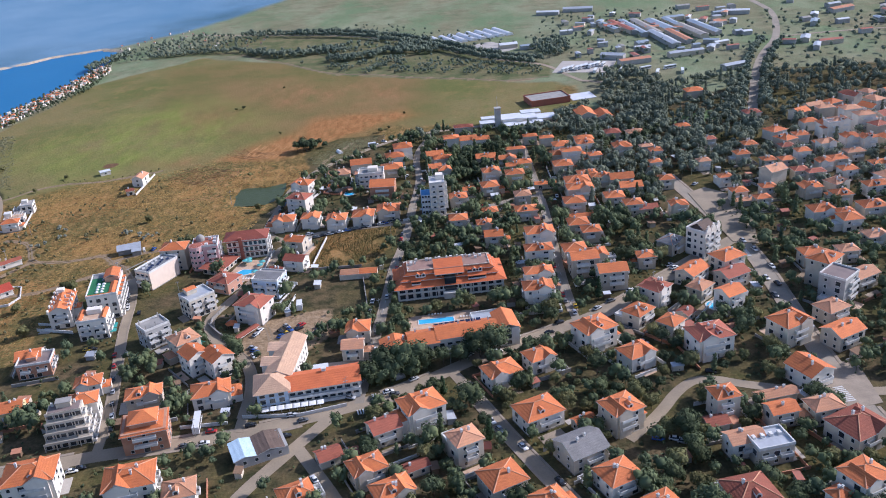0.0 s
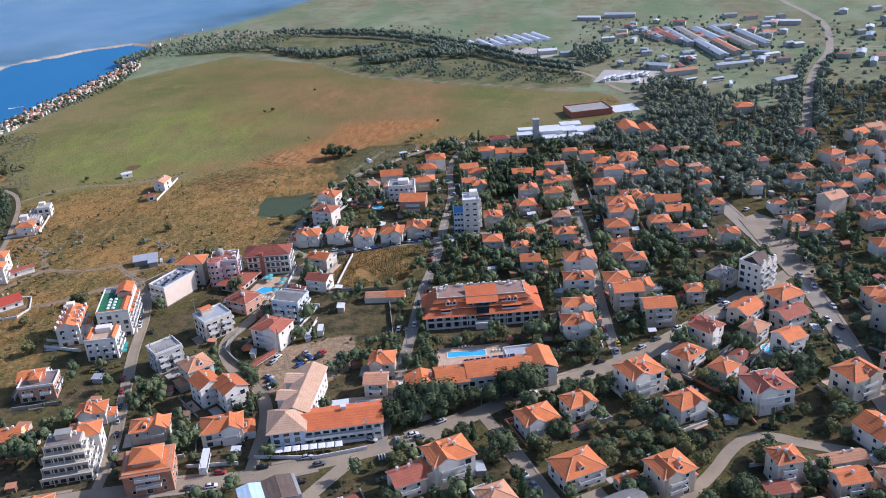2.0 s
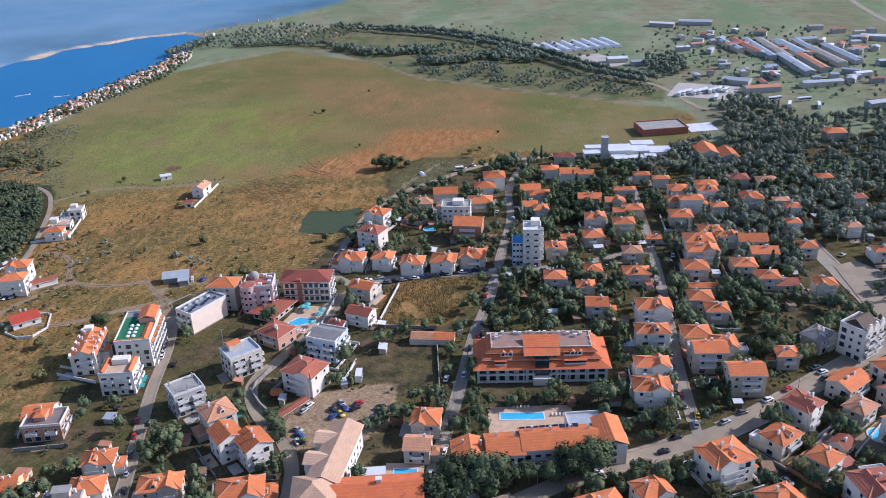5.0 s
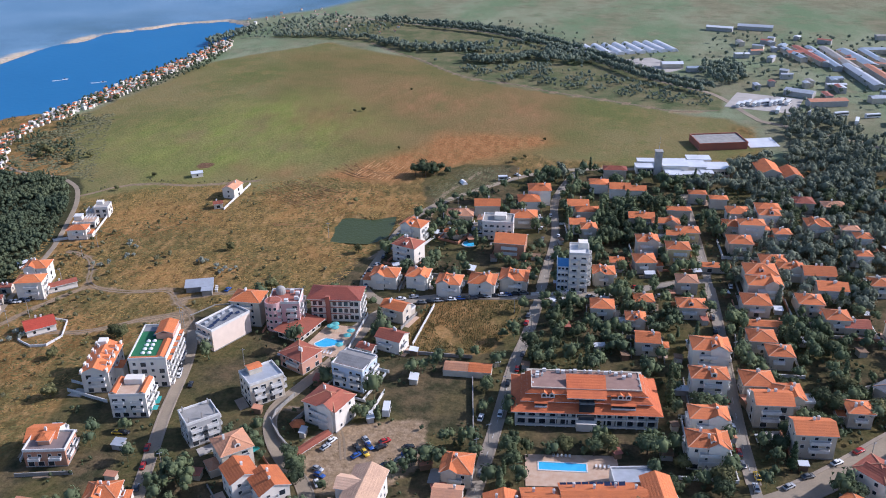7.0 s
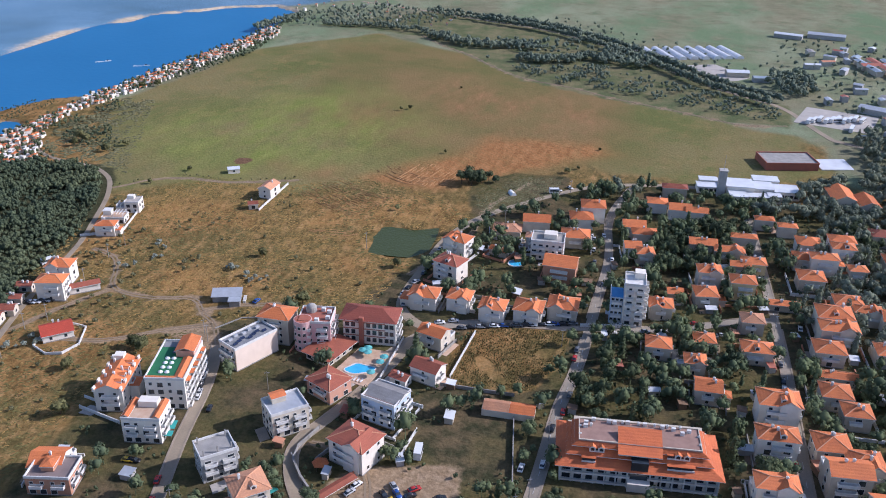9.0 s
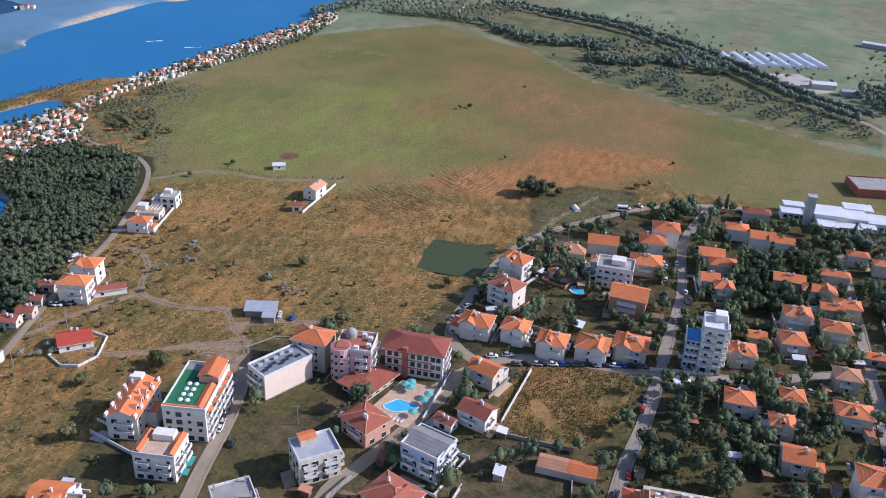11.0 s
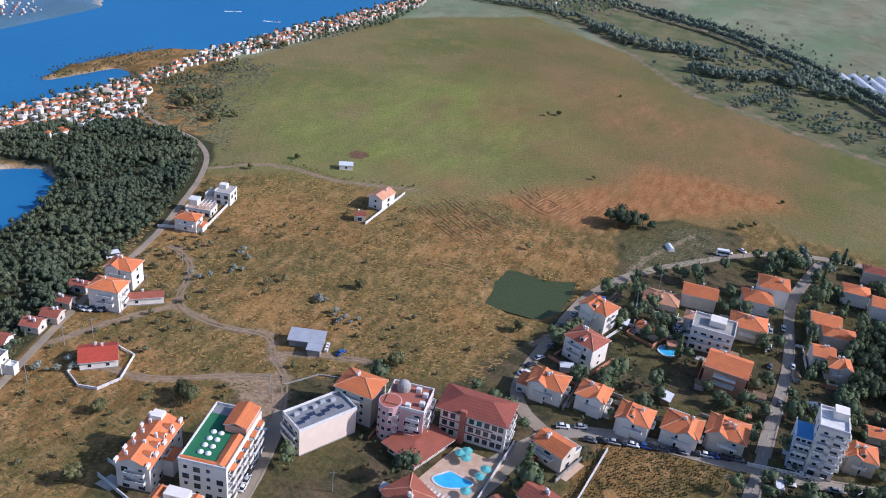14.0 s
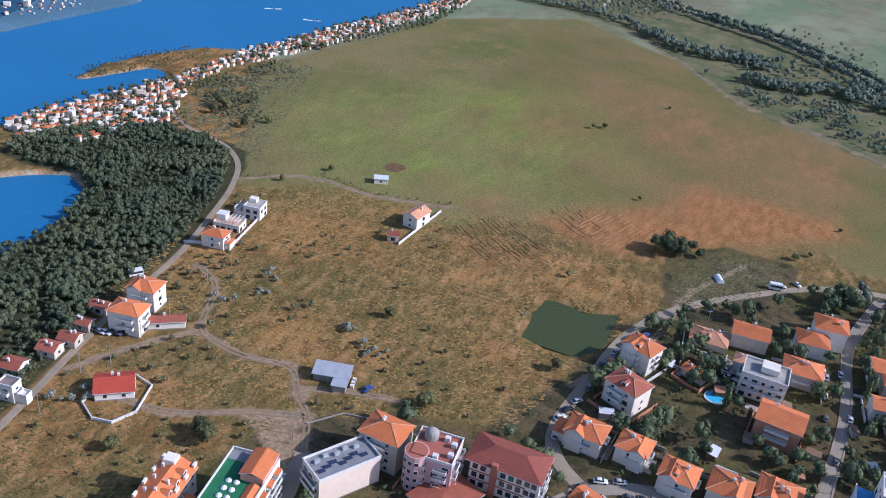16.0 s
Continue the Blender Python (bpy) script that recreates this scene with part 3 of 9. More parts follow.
    col = mixed(weight("track", 0.5, 0.35), col, dirt)
    # wooded strip above the shore, darker but with the same painted blue haze
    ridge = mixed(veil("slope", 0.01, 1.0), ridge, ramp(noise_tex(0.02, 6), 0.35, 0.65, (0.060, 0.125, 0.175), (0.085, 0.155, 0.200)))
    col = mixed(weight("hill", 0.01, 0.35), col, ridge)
    col = mixed(weight("sand", 0.15, 0.2), col, sand)
    grain = n.new("ShaderNodeHueSaturation")
    g = n.new("ShaderNodeMath")
    g.operation = "MULTIPLY_ADD"
    l.new(noise_tex(0.9, 5), g.inputs[0])
    g.inputs[1].default_value, g.inputs[2].default_value = 1.25, 0.375
    l.new(g.outputs[0], grain.inputs["Value"])
    l.new(col, grain.inputs["Color"])
    l.new(grain.outputs["Color"], b.inputs["Base Color"])
    bp = n.new("ShaderNodeBump")
    bp.inputs["Strength"].default_value, bp.inputs["Distance"].default_value = 0.7, 0.6
    l.new(noise_tex(0.6, 8), bp.inputs["Height"])
    l.new(bp.outputs["Normal"], b.inputs["Normal"])
    return m


ground_mesh = build_ground()
ground_mesh.materials.append(ground_mat())
tagged(new("ground", ground_mesh), "open coastal land with dry grass, green meadow and garden soil", "ground", kind="structure")


def water_mat(name, base, second, rough, wave):
    m = mat(name, base, rough, second, 0.006, 4, 0.5, spec=0.12)
    n, l = m.node_tree.nodes, m.node_tree.links
    t = n.new("ShaderNodeTexNoise")
    t.inputs["Scale"].default_value, t.inputs["Detail"].default_value = wave, 6
    geo = n.new("ShaderNodeNewGeometry")
    l.new(geo.outputs["Position"], t.inputs["Vector"])
    bp = n.new("ShaderNodeBump")
    bp.inputs["Strength"].default_value, bp.inputs["Distance"].default_value = 0.5, 0.3
    l.new(t.outputs["Fac"], bp.inputs["Height"])
    l.new(bp.outputs["Normal"], n["Principled BSDF"].inputs["Normal"])
    return m


M_SEA = water_mat("sea_water", (0.020, 0.140, 0.300), (0.030, 0.170, 0.345), 0.5, 0.25)
M_PONDW = water_mat("pond_water", (0.050, 0.066, 0.024), (0.060, 0.076, 0.028), 0.35, 0.8)
bm = bmesh.new()
prism(bm, [(-2900, -400), (-364, 150), (-364, 376), (-376, 402), (-398, 424), (-440, 436), (-460, 700), (-460, 1070), (-700, 1120), (-2900, 1200)], -3.0, -1.6)
tagged(part("water", bm, M_SEA), "deep blue calm sea with light ripples", "sea", kind="structure")
bm = bmesh.new()
prism(bm, [(-168, 430), (-124, 430), (-124, 474), (-168, 474)], -1.3, -0.9)
tagged(part("pond", bm, M_PONDW), "still dark green farm pond in dry grass", "pond", kind="structure")


def noise_field(x, y):
    """Smooth patches, about 12 m across."""
    return np.sin(x * 0.21 + 1.3 * np.sin(y * 0.13)) * np.cos(y * 0.19 + 1.1 * np.sin(x * 0.11)) + 0.35


def along(line, step):
    """Places every step metres along a line of points, with the way it runs there."""
    out = []
    for (x0, y0), (x1, y1) in zip(line, line[1:]):
        d = math.hypot(x1 - x0, y1 - y0)
        k = max(1, int(round(d / step)))
        for i in range(k):
            out.append((x0 + (x1 - x0) * i / k, y0 + (y1 - y0) * i / k))
    out.append(line[-1])
    return out


def rounded(line, times=2):
    """The line with its corners cut."""
    for _ in range(times):
        new_line = [line[0]]
        for (x0, y0), (x1, y1) in zip(line, line[1:]):
            new_line += [(0.75 * x0 + 0.25 * x1, 0.75 * y0 + 0.25 * y1), (0.25 * x0 + 0.75 * x1, 0.25 * y0 + 0.75 * y1)]
        line = new_line + [line[-1]]
    return line


def ribbon(bm, line, lo, hi, z, thick=0.0, mi=0):
    """A strip beside a line, from lo to hi metres to its left, with depth where thick is given."""
    pts = [Vector((x, y, 0)) for x, y in line]
    rows = []
    for i, p in enumerate(pts):
        d = (pts[min(i + 1, len(pts) - 1)] - pts[max(i - 1, 0)]).normalized()
        s = Vector((-d.y, d.x, 0))
        a, c = p + s * lo, p + s * hi
        rows.append([bm.verts.new((a.x, a.y, z)), bm.verts.new((c.x, c.y, z))] +
                    ([bm.verts.new((c.x, c.y, z - thick)), bm.verts.new((a.x, a.y, z - thick))] if thick else []))
    for r, q in zip(rows, rows[1:]):
        k = len(r)
        for i in range(k if thick else 1):
            bm.faces.new((r[i], q[i], q[(i + 1) % k], r[(i + 1) % k])).material_index = mi
    if thick:
        bm.faces.new(rows[0][::-1])
        bm.faces.new(rows[-1])


for _i, (_key, (_half, _pave, _line)) in enumerate(ROADS.items()):
    _line = rounded(_line)
    bm = bmesh.new()
    ribbon(bm, _line, -_half, _half, 0.06 + 0.006 * _i, 0.5)
    bmesh.ops.recalc_face_normals(bm, faces=bm.faces)
    tagged(part("road", bm, M_ASPH if _key in ("road.1", "road.2", "road.3", "road.6", "road.8") else M_DUSTY), "worn grey asphalt street with patched surface", "road", kind="structure")
    for _side in (-1, 1) if _pave else ():
        _run, _runs = [], []
        for _x, _y in along(_line, 3.0):
            _free = all(away(_o[2], _x, _y) > _o[0] + _half + _pave + 0.5 for _k, _o in ROADS.items() if _k != _key)
            if _free:
                _run.append((_x, _y))
            if (not _free or (_x, _y) == _line[-1]) and _run:
                _runs.append(_run)
                _run = []
        for _run in _runs:
            if len(_run) > 2:
                bm = bmesh.new()
                _a, _b = sorted((_side * (_half + 0.01), _side * (_half + _pave)))
                ribbon(bm, _run, _a, _b, 0.20 + 0.004 * _i, 0.6)
                bmesh.ops.recalc_face_normals(bm, faces=bm.faces)
                tagged(part("pavement", bm, M_PAVE), "raised pavement of dusty concrete slabs along a street", "pavement", kind="structure")

for _tr in TRACKS:
    _line = along(rounded(_tr), 2.0)
    for _off in (-0.8, 0.8):
        bm = bmesh.new()
        ribbon(bm, _line, _off - 0.38, _off + 0.38, 0.07, 0.3)
        bmesh.ops.recalc_face_normals(bm, faces=bm.faces)
        tagged(part("wheel_rut", bm, M_DIRT), "brown worn wheel rut of a dirt track", "track", kind="structure")


# ---- houses ----
def loft(bm, rings, mi=0, caps=True):
    """One connected skin over rectangles (half x, half y, z) stacked from the bottom up."""
    loops = [[bm.verts.new(q) for q in ((-a, -b, z), (a, -b, z), (a, b, z), (-a, b, z))] for a, b, z in rings]
    for lo, hi in zip(loops, loops[1:]):
        for i in range(4):
            bm.faces.new((lo[i], lo[(i + 1) % 4], hi[(i + 1) % 4], hi[i])).material_index = mi
    if caps:
        bm.faces.new(loops[0][::-1]).material_index = mi
        bm.faces.new(loops[-1]).material_index = mi
    return loops


def window_mesh(w, h, door=False, pane=True):
    """A window that stands a little proud of the wall: one moulded frame round a recessed dark pane. It faces -y."""
    bm = bmesh.new()
    f = 0.11

    def ring(a, b, y):
        return [bm.verts.new(q) for q in ((-a, y, -b), (a, y, -b), (a, y, b), (-a, y, b))]
    back, front, inner, deep = ring(w / 2, h / 2, 0.03), ring(w / 2, h / 2, -0.08), ring(w / 2 - f, h / 2 - f, -0.08), ring(w / 2 - f, h / 2 - f, -0.02)
    for lo, hi in ((back, front), (front, inner), (inner, deep)):
        for i in range(4):
            bm.faces.new((lo[i], lo[(i + 1) % 4], hi[(i + 1) % 4], hi[i]))
    if pane:
        bm.faces.new(deep).material_index = 1
    return mesh_of("window", bm, [M_TRIM, M_PANE])


def pane_mesh(w, h):
    bm = bmesh.new()
    face(bm, [(-w / 2 + 0.11, -0.02, -h / 2 + 0.11), (w / 2 - 0.11, -0.02, -h / 2 + 0.11), (w / 2 - 0.11, -0.02, h / 2 - 0.11), (-w / 2 + 0.11, -0.02, h / 2 - 0.11)])
    return mesh_of("pane", bm, [M_PANE])


HOTEL_FRAME = window_mesh(2.2, 2.1, True, False)
HOTEL_PANE = pane_mesh(2.2, 2.1)


def hotel_window(parent, m):
    """A large window whose pane is a part of its own."""
    shared("pane", HOTEL_PANE, shared("window", HOTEL_FRAME, parent, m), Matrix())


WINDOW = window_mesh(1.3, 1.45)
WIDE_WINDOW = window_mesh(2.2, 2.1, True)
DOOR = window_mesh(1.1, 2.15, True)


def hip_roof(bm, w, d, z, over=0.6, rise=0.42, ridge=None, thick=0.22):
    """Four slopes with a fascia; a square house gets a pyramid."""
    a, b = w / 2 + over, d / 2 + over
    lo = min(a, b)
    h = lo * rise
    rx, ry = (a - lo, 0) if a >= b else (0, b - lo)
    if ridge == "pyr":
        rx = ry = 0
    base = [bm.verts.new(p) for p in ((-a, -b, z), (a, -b, z), (a, b, z), (-a, b, z))]
    under = [bm.verts.new((v.co.x, v.co.y, z - thick)) for v in base]
    for i in range(4):
        bm.faces.new((under[i], under[(i + 1) % 4], base[(i + 1) % 4], base[i])).material_index = 1
    bm.faces.new(under[::-1]).material_index = 1
    r0 = bm.verts.new((-rx, -ry, z + h))
    if rx + ry < 0.3:
        for i in range(4):
            bm.faces.new((base[i], base[(i + 1) % 4], r0))
        return h
    r1 = bm.verts.new((rx, ry, z + h))
    if rx >= ry:
        for ids in ((base[0], base[1], r1, r0), (base[2], base[3], r0, r1), (base[1], base[2], r1), (base[3], base[0], r0)):
            bm.faces.new(ids)
    else:
        for ids in ((base[1], base[2], r1, r0), (base[3], base[0], r0, r1), (base[0], base[1], r0), (base[2], base[3], r1)):
            bm.faces.new(ids)
    return h


def ridge_tiles(bm, w, d, z, over=0.6, rise=0.42, pyramid=False, r=0.16):
    """Rounded ridge tiles over the hips and the ridge, joined at the peaks into one strip."""
    a, b = w / 2 + over, d / 2 + over
    lo = min(a, b)
    h = lo * rise
    rx, ry = (0, 0) if pyramid else ((a - lo, 0) if a >= b else (0, b - lo))
    p0, p1 = Vector((-rx, -ry, z + h)), Vector((rx, ry, z + h))
    n0 = bm.verts.new(p0 + Vector((0, 0, r)))
    n1 = n0 if rx + ry < 0.3 else bm.verts.new(p1 + Vector((0, 0, r)))
    wide = a >= b

    def strip(p, q, end, other=None):
        v = (q - p).normalized()
        s = v.cross(Vector((0, 0, 1))).normalized() * r
        u = Vector((0, 0, r))
        k = []
        for c in (p + v * (0.25 if other else 0.05), q - v * 0.25):
            k.append([bm.verts.new(c + o) for o in (s - u * 0.3, s * 0.6 + u * 0.7, -s * 0.6 + u * 0.7, -s - u * 0.3)])
        for i in range(3):
            bm.faces.new((k[0][i], k[1][i], k[1][i + 1], k[0][i + 1]))
            bm.faces.new((k[1][i], end, k[1][i + 1]))
            if other:
                bm.faces.new((other, k[0][i], k[0][i + 1]))
    for i, (cx, cy) in enumerate(((-a, -b), (a, -b), (a, b), (-a, b))):
        first = (cx < 0) if wide else (cy < 0)
        strip(Vector((cx, cy, z)), p0 if first else p1, n0 if first else n1)
    if n1 is not n0:
        strip(p0, p1, n1, n0)


def gable_roof(bm, w, d, z, over=0.6, rise=0.45, thick=0.22, m=None):
    """Two slopes with thickness as one bent sheet, the ridge along the longer side."""
    m = m or Matrix()
    along_x = w >= d
    a, b = (w / 2 + over * 0.7, d / 2 + over) if along_x else (d / 2 + over * 0.7, w / 2 + over)
    h = b * rise

    def at(x, y, zz):
        return m @ (Vector((x, y, zz)) if along_x else Vector((y, -x, zz)))
    outline = ((-b, z), (0, z + h), (b, z), (b, z - thick), (0, z + h - thick), (-b, z - thick))
    ends = [[bm.verts.new(at(x, y, zz)) for y, zz in outline] for x in (-a, a)]
    for i in range(6):
        j = (i + 1) % 6
        bm.faces.new((ends[0][i], ends[0][j], ends[1][j], ends[1][i])).material_index = 0 if i < 2 else 1
    for e, q in ((ends[0], 1), (ends[1], -1)):
        for ids in ((0, 1, 4, 5), (1, 2, 3, 4)):
            bm.faces.new([e[k] for k in ids][::-q]).material_index = 1
    bmesh.ops.recalc_face_normals(bm, faces=bm.faces)
    return h


def walls(bm, w, d, z0, z1, gable=0.0):
    """Plastered walls on a plinth, with gable ends where the roof needs them, as one skin."""
    loops = loft(bm, [(w / 2 + 0.05, d / 2 + 0.05, z0 - 0.6), (w / 2 + 0.05, d / 2 + 0.05, z0 + 0.45), (w / 2, d / 2, z0 + 0.47), (w / 2, d / 2, z1)], caps=not gable)
    for f in bm.faces:
        if f.calc_center_median().z < z0 + 0.3:
            f.material_index = 1
    if gable:
        top = loops[-1]
        if w >= d:
            r0, r1 = bm.verts.new((-w / 2, 0, z1 + gable - 0.35)), bm.verts.new((w / 2, 0, z1 + gable - 0.35))
            for ids in ((top[3], top[0], r0), (top[1], top[2], r1), (top[0], top[1], r1, r0), (top[2], top[3], r0, r1)):
                bm.faces.new(ids)
        else:
            r0, r1 = bm.verts.new((0, -d / 2, z1 + gable - 0.35)), bm.verts.new((0, d / 2, z1 + gable - 0.35))
            for ids in ((top[0], top[1], r0), (top[2], top[3], r1), (top[1], top[2], r1, r0), (top[3], top[0], r0, r1)):
                bm.faces.new(ids)


def facade_windows(parent, w, d, z0, floors, rng, storey=3.0, wide=0.25, sides="fblr", gap=3.1):
    """Windows row over row on the sides named, each an object of its own."""
    for side in sides:
        width = w if side in "fb" else d
        k = max(1, int((width - 0.8) / gap))
        for fl in range(floors):
            for i in range(k):
                if rng.random() < 0.12:
                    continue
                u = (i + 0.5) / k * (width - 0.6) - (width - 0.6) / 2
                big = rng.random() < wide
                zz = z0 + storey * fl + (1.30 if big else 1.65)
                if side == "f":
                    m = pose(u, -d / 2, zz)
                elif side == "b":
                    m = pose(u, d / 2, zz, 0, 0, 180)
                elif side == "l":
                    m = pose(-w / 2, u, zz, 0, 0, -90)
                else:
                    m = pose(w / 2, u, zz, 0, 0, 90)
                shared("window", WIDE_WINDOW if big else WINDOW, parent, m)


def balcony_mesh(w, depth=1.3):
    """A slab with a solid parapet round it, hollow in the middle, facing -y."""
    bm = bmesh.new()

    def ring(q, z):
        return [bm.verts.new(p) for p in ((-w / 2 + q, -depth + q, z), (w / 2 - q, -depth + q, z), (w / 2 - q, 0.02 - q * 0.3, z), (-w / 2 + q, 0.02 - q * 0.3, z))]
    loops = [ring(0, -0.16), ring(0, 0.98), ring(0.14, 0.98), ring(0.14, 0.04)]
    for lo, hi in zip(loops, loops[1:]):
        for i in range(4):
            bm.faces.new((lo[i], lo[(i + 1) % 4], hi[(i + 1) % 4], hi[i]))
    bm.faces.new(loops[0][::-1])
    bm.faces.new(loops[-1]).material_index = 1
    return mesh_of("balcony", bm, [M_TRIM, M_CONC])


BALCONY = {k: balcony_mesh(k) for k in (3, 4, 6, 8)}
bm = bmesh.new()
loft(bm, [(0.35, 0.3, -0.9), (0.35, 0.3, 1.0), (0.44, 0.39, 1.02), (0.44, 0.39, 1.14), (0.24, 0.2, 1.16), (0.22, 0.18, 1.4)])
CHIMNEY = mesh_of("chimney", bm, [M_TRIM])


def dormer_mesh(rc):
    """A little house on the slope: front wall with a window, and its own gabled roof."""
    bm = bmesh.new()
    pts = [(-0.95, -0.9), (0.95, -0.9), (0.95, 0.7), (0, 1.25), (-0.95, 0.7)]
    lo = [bm.verts.new((x, -1.1, z)) for x, z in pts]
    hi = [bm.verts.new((x, 1.4, z)) for x, z in pts]
    inner = [bm.verts.new((x * 0.6, -1.1, z * 0.55 + 0.02)) for x, z in pts]
    for i in range(5):
        j = (i + 1) % 5
        bm.faces.new((lo[i], lo[j], inner[j], inner[i])).material_index = 1
        bm.faces.new((hi[i], hi[j], lo[j], lo[i])).material_index = 0 if i in (2, 3) else 1
    bm.faces.new(inner).material_index = 2
    bm.faces.new(hi[::-1]).material_index = 1
    bmesh.ops.recalc_face_normals(bm, faces=bm.faces)
    return mesh_of("dormer", bm, [ROOF[rc], M_TRIM, M_PANE])


DORMER = {k: dormer_mesh(k) for k in ROOF}
ROOF_WORD = {"tan": "pale tan tile", "orange": "bright orange clay tile", "darkred": "dark red tile", "faded": "faded terracotta tile", "grey": "grey sheet", "red": "bright red tile"}
SHAPE_WORD = {"hip": "hipped", "pyr": "pyramid", "gable": "gabled", "cross": "cross-gabled", "tier": "two-tier hipped", "flat": "flat"}
WALL_WORD = {"white": "white plaster", "cream": "cream plaster", "grey": "bare grey render", "brick": "brick-red plaster", "yellow": "yellow plaster", "salmon": "salmon plaster", "blue": "pale blue plaster", "pink": "pink plaster", "pale": "pale peach plaster"}
STOREY_WORD = {1: "single-storey", 2: "two-storey", 3: "three-storey", 4: "four-storey", 5: "five-storey", 6: "six-storey"}
FOOTPRINTS = []


def house(x, y, yaw, w, d, storeys, roof, rc, wc, name="house", windows=True, balconies=True, category="house"):
    """One house: walls, roof, windows, balconies, chimneys and dormers."""
    rng = random.Random(int(x * 7.3 + y * 13.1 + w * 3))
    label = f"{STOREY_WORD[storeys]} {WALL_WORD[wc]} {name.replace('_', ' ')} with {SHAPE_WORD[roof]} {ROOF_WORD[rc]} roof" if roof != "flat" else f"{STOREY_WORD[storeys]} {WALL_WORD[wc]} {name.replace('_', ' ')} with flat parapet roof"
    h = thing(name, x, y, 0, yaw, label, category, "houses of the town")
    FOOTPRINTS.append((x, y, (w + d) * 0.31))
    zt = 2.9 * storeys + 0.35
    bm = bmesh.new()
    wall_d = d
    gable = (min(w, d) / 2 + 0.6) * 0.45 if roof == "gable" else 0
    walls(bm, w, wall_d, 0, zt, gable)
    part("wall", bm, [WALL[wc], M_CONC], h)
    near = y < 470 and x > -330
    if windows and (y < 420 or x < -220):
        facade_windows(h, w, d, 0, storeys, rng, sides="flr" if near and y < 330 else "fr", gap=3.7 if y < 340 else 5.4, storey=2.9)
    bm = bmesh.new()
    top = zt
    if roof in ("hip", "pyr"):
        top += hip_roof(bm, w, d, zt, ridge=roof)
    elif roof == "gable":
        top += gable_roof(bm, w, d, zt)
    elif roof == "cross":
        top += hip_roof(bm, w, d, zt)
    elif roof == "tier":
        top += hip_roof(bm, w, d, zt - 0.5, 0.7, 0.30)
    else:
        loops = loft(bm, [(w / 2 + 0.1, d / 2 + 0.1, zt), (w / 2 + 0.1, d / 2 + 0.1, zt + 0.9), (w / 2 - 0.15, d / 2 - 0.15, zt + 0.9), (w / 2 - 0.15, d / 2 - 0.15, zt + 0.25)], 1)
        for f in bm.faces:
            if abs(f.calc_center_median().z - zt - 0.25) < 0.01:
                f.material_index = 2
        top = zt + 0.3
    part("roof", bm, [ROOF[rc], M_TRIM, M_DECK], h)
    if roof in ("hip", "pyr", "cross") and near:
        bm = bmesh.new()
        ridge_tiles(bm, w, d, zt, pyramid=roof == "pyr")
        part("ridge_tiles", bm, M_RIDGE, h)
    if roof == "hip" and near and w > 8 and storeys > 1 and rng.random() < 0.4:
        roof = "cross"
    if roof == "cross":
        wing = 0.44 * w
        side = rng.choice((-1, 1))
        long = max(d * 0.75 + 1.2, wing + 0.4)
        bm = bmesh.new()
        gable_roof(bm, wing, long, zt + 0.3, 0.3, 0.62, 0.2, Matrix.Translation((side * 0.2 * w, -d * 0.5 - 0.6 + long / 2, 0)))
        part("cross_gable", bm, [ROOF[rc], M_TRIM], h)
        bm = bmesh.new()
        loft(bm, [(wing / 2, 0.6, 0.0), (wing / 2, 0.6, zt + 0.2), (0.2, 0.6, zt + wing * 0.28)])
        part("bay_wall", bm, WALL[wc], h).matrix_basis = pose(side * 0.2 * w, -d / 2 - 0.2, 0)
    if near and storeys > 1 and rng.random() < 0.5:
        # a lower wing with a roof of its own
        ew, ed, ez = w * rng.uniform(0.35, 0.6), rng.uniform(2.6, 4.2), 2.9 * rng.choice((1, storeys - 1)) + 0.2
        side = rng.choice((-1, 1))
        bm = bmesh.new()
        loft(bm, [(ew / 2, ed / 2, -0.5), (ew / 2, ed / 2, ez)] + ([] if rng.random() < 0.5 else [(ew / 2 - 0.15, ed / 2 - 0.15, ez + 0.02), (ew / 2 - 0.15, ed / 2 - 0.15, ez - 0.0)]))
        part("wing_wall", bm, WALL[wc], h).matrix_basis = pose(side * (w / 2 - ew / 2), d / 2 + ed / 2 - 0.05, 0) if rng.random() < 0.4 else pose(side * (w / 2 + ed / 2 - 0.05), 0, 0, 0, 0, 90)
        e = h.children[-1]
        bm = bmesh.new()
        if rng.random() < 0.6:
            hip_roof(bm, ew, ed, ez + 0.2, 0.35, 0.4)
            part("wing_roof", bm, [ROOF[rc], M_TRIM], h).matrix_basis = e.matrix_basis.copy()
        else:
            loft(bm, [(ew / 2 + 0.1, ed / 2 + 0.1, ez + 0.002), (ew / 2 + 0.1, ed / 2 + 0.1, ez + 0.85), (ew / 2 - 0.1, ed / 2 - 0.1, ez + 0.85), (ew / 2 - 0.1, ed / 2 - 0.1, ez + 0.1)])
            part("wing_terrace", bm, M_TRIM, h).matrix_basis = e.matrix_basis.copy()
    if roof == "tier":
        bm = bmesh.new()
        box(bm, -w * 0.3, -d * 0.3, zt - 0.2, w * 0.3, d * 0.3, zt + 2.4)
        part("upper_storey", bm, WALL[wc], h)
        bm = bmesh.new()
        hip_roof(bm, w * 0.6, d * 0.6, zt + 2.4, 0.7, 0.5)
        part("upper_roof", bm, [ROOF[rc], M_TRIM], h)
    if roof not in ("flat", "tier"):
        for _ in range(rng.choice((1, 2, 2)) if near else int(y < 520)):
            shared("chimney", CHIMNEY, h, pose(rng.uniform(-0.25, 0.25) * w, rng.uniform(-0.2, 0.2) * d, top - 0.4))
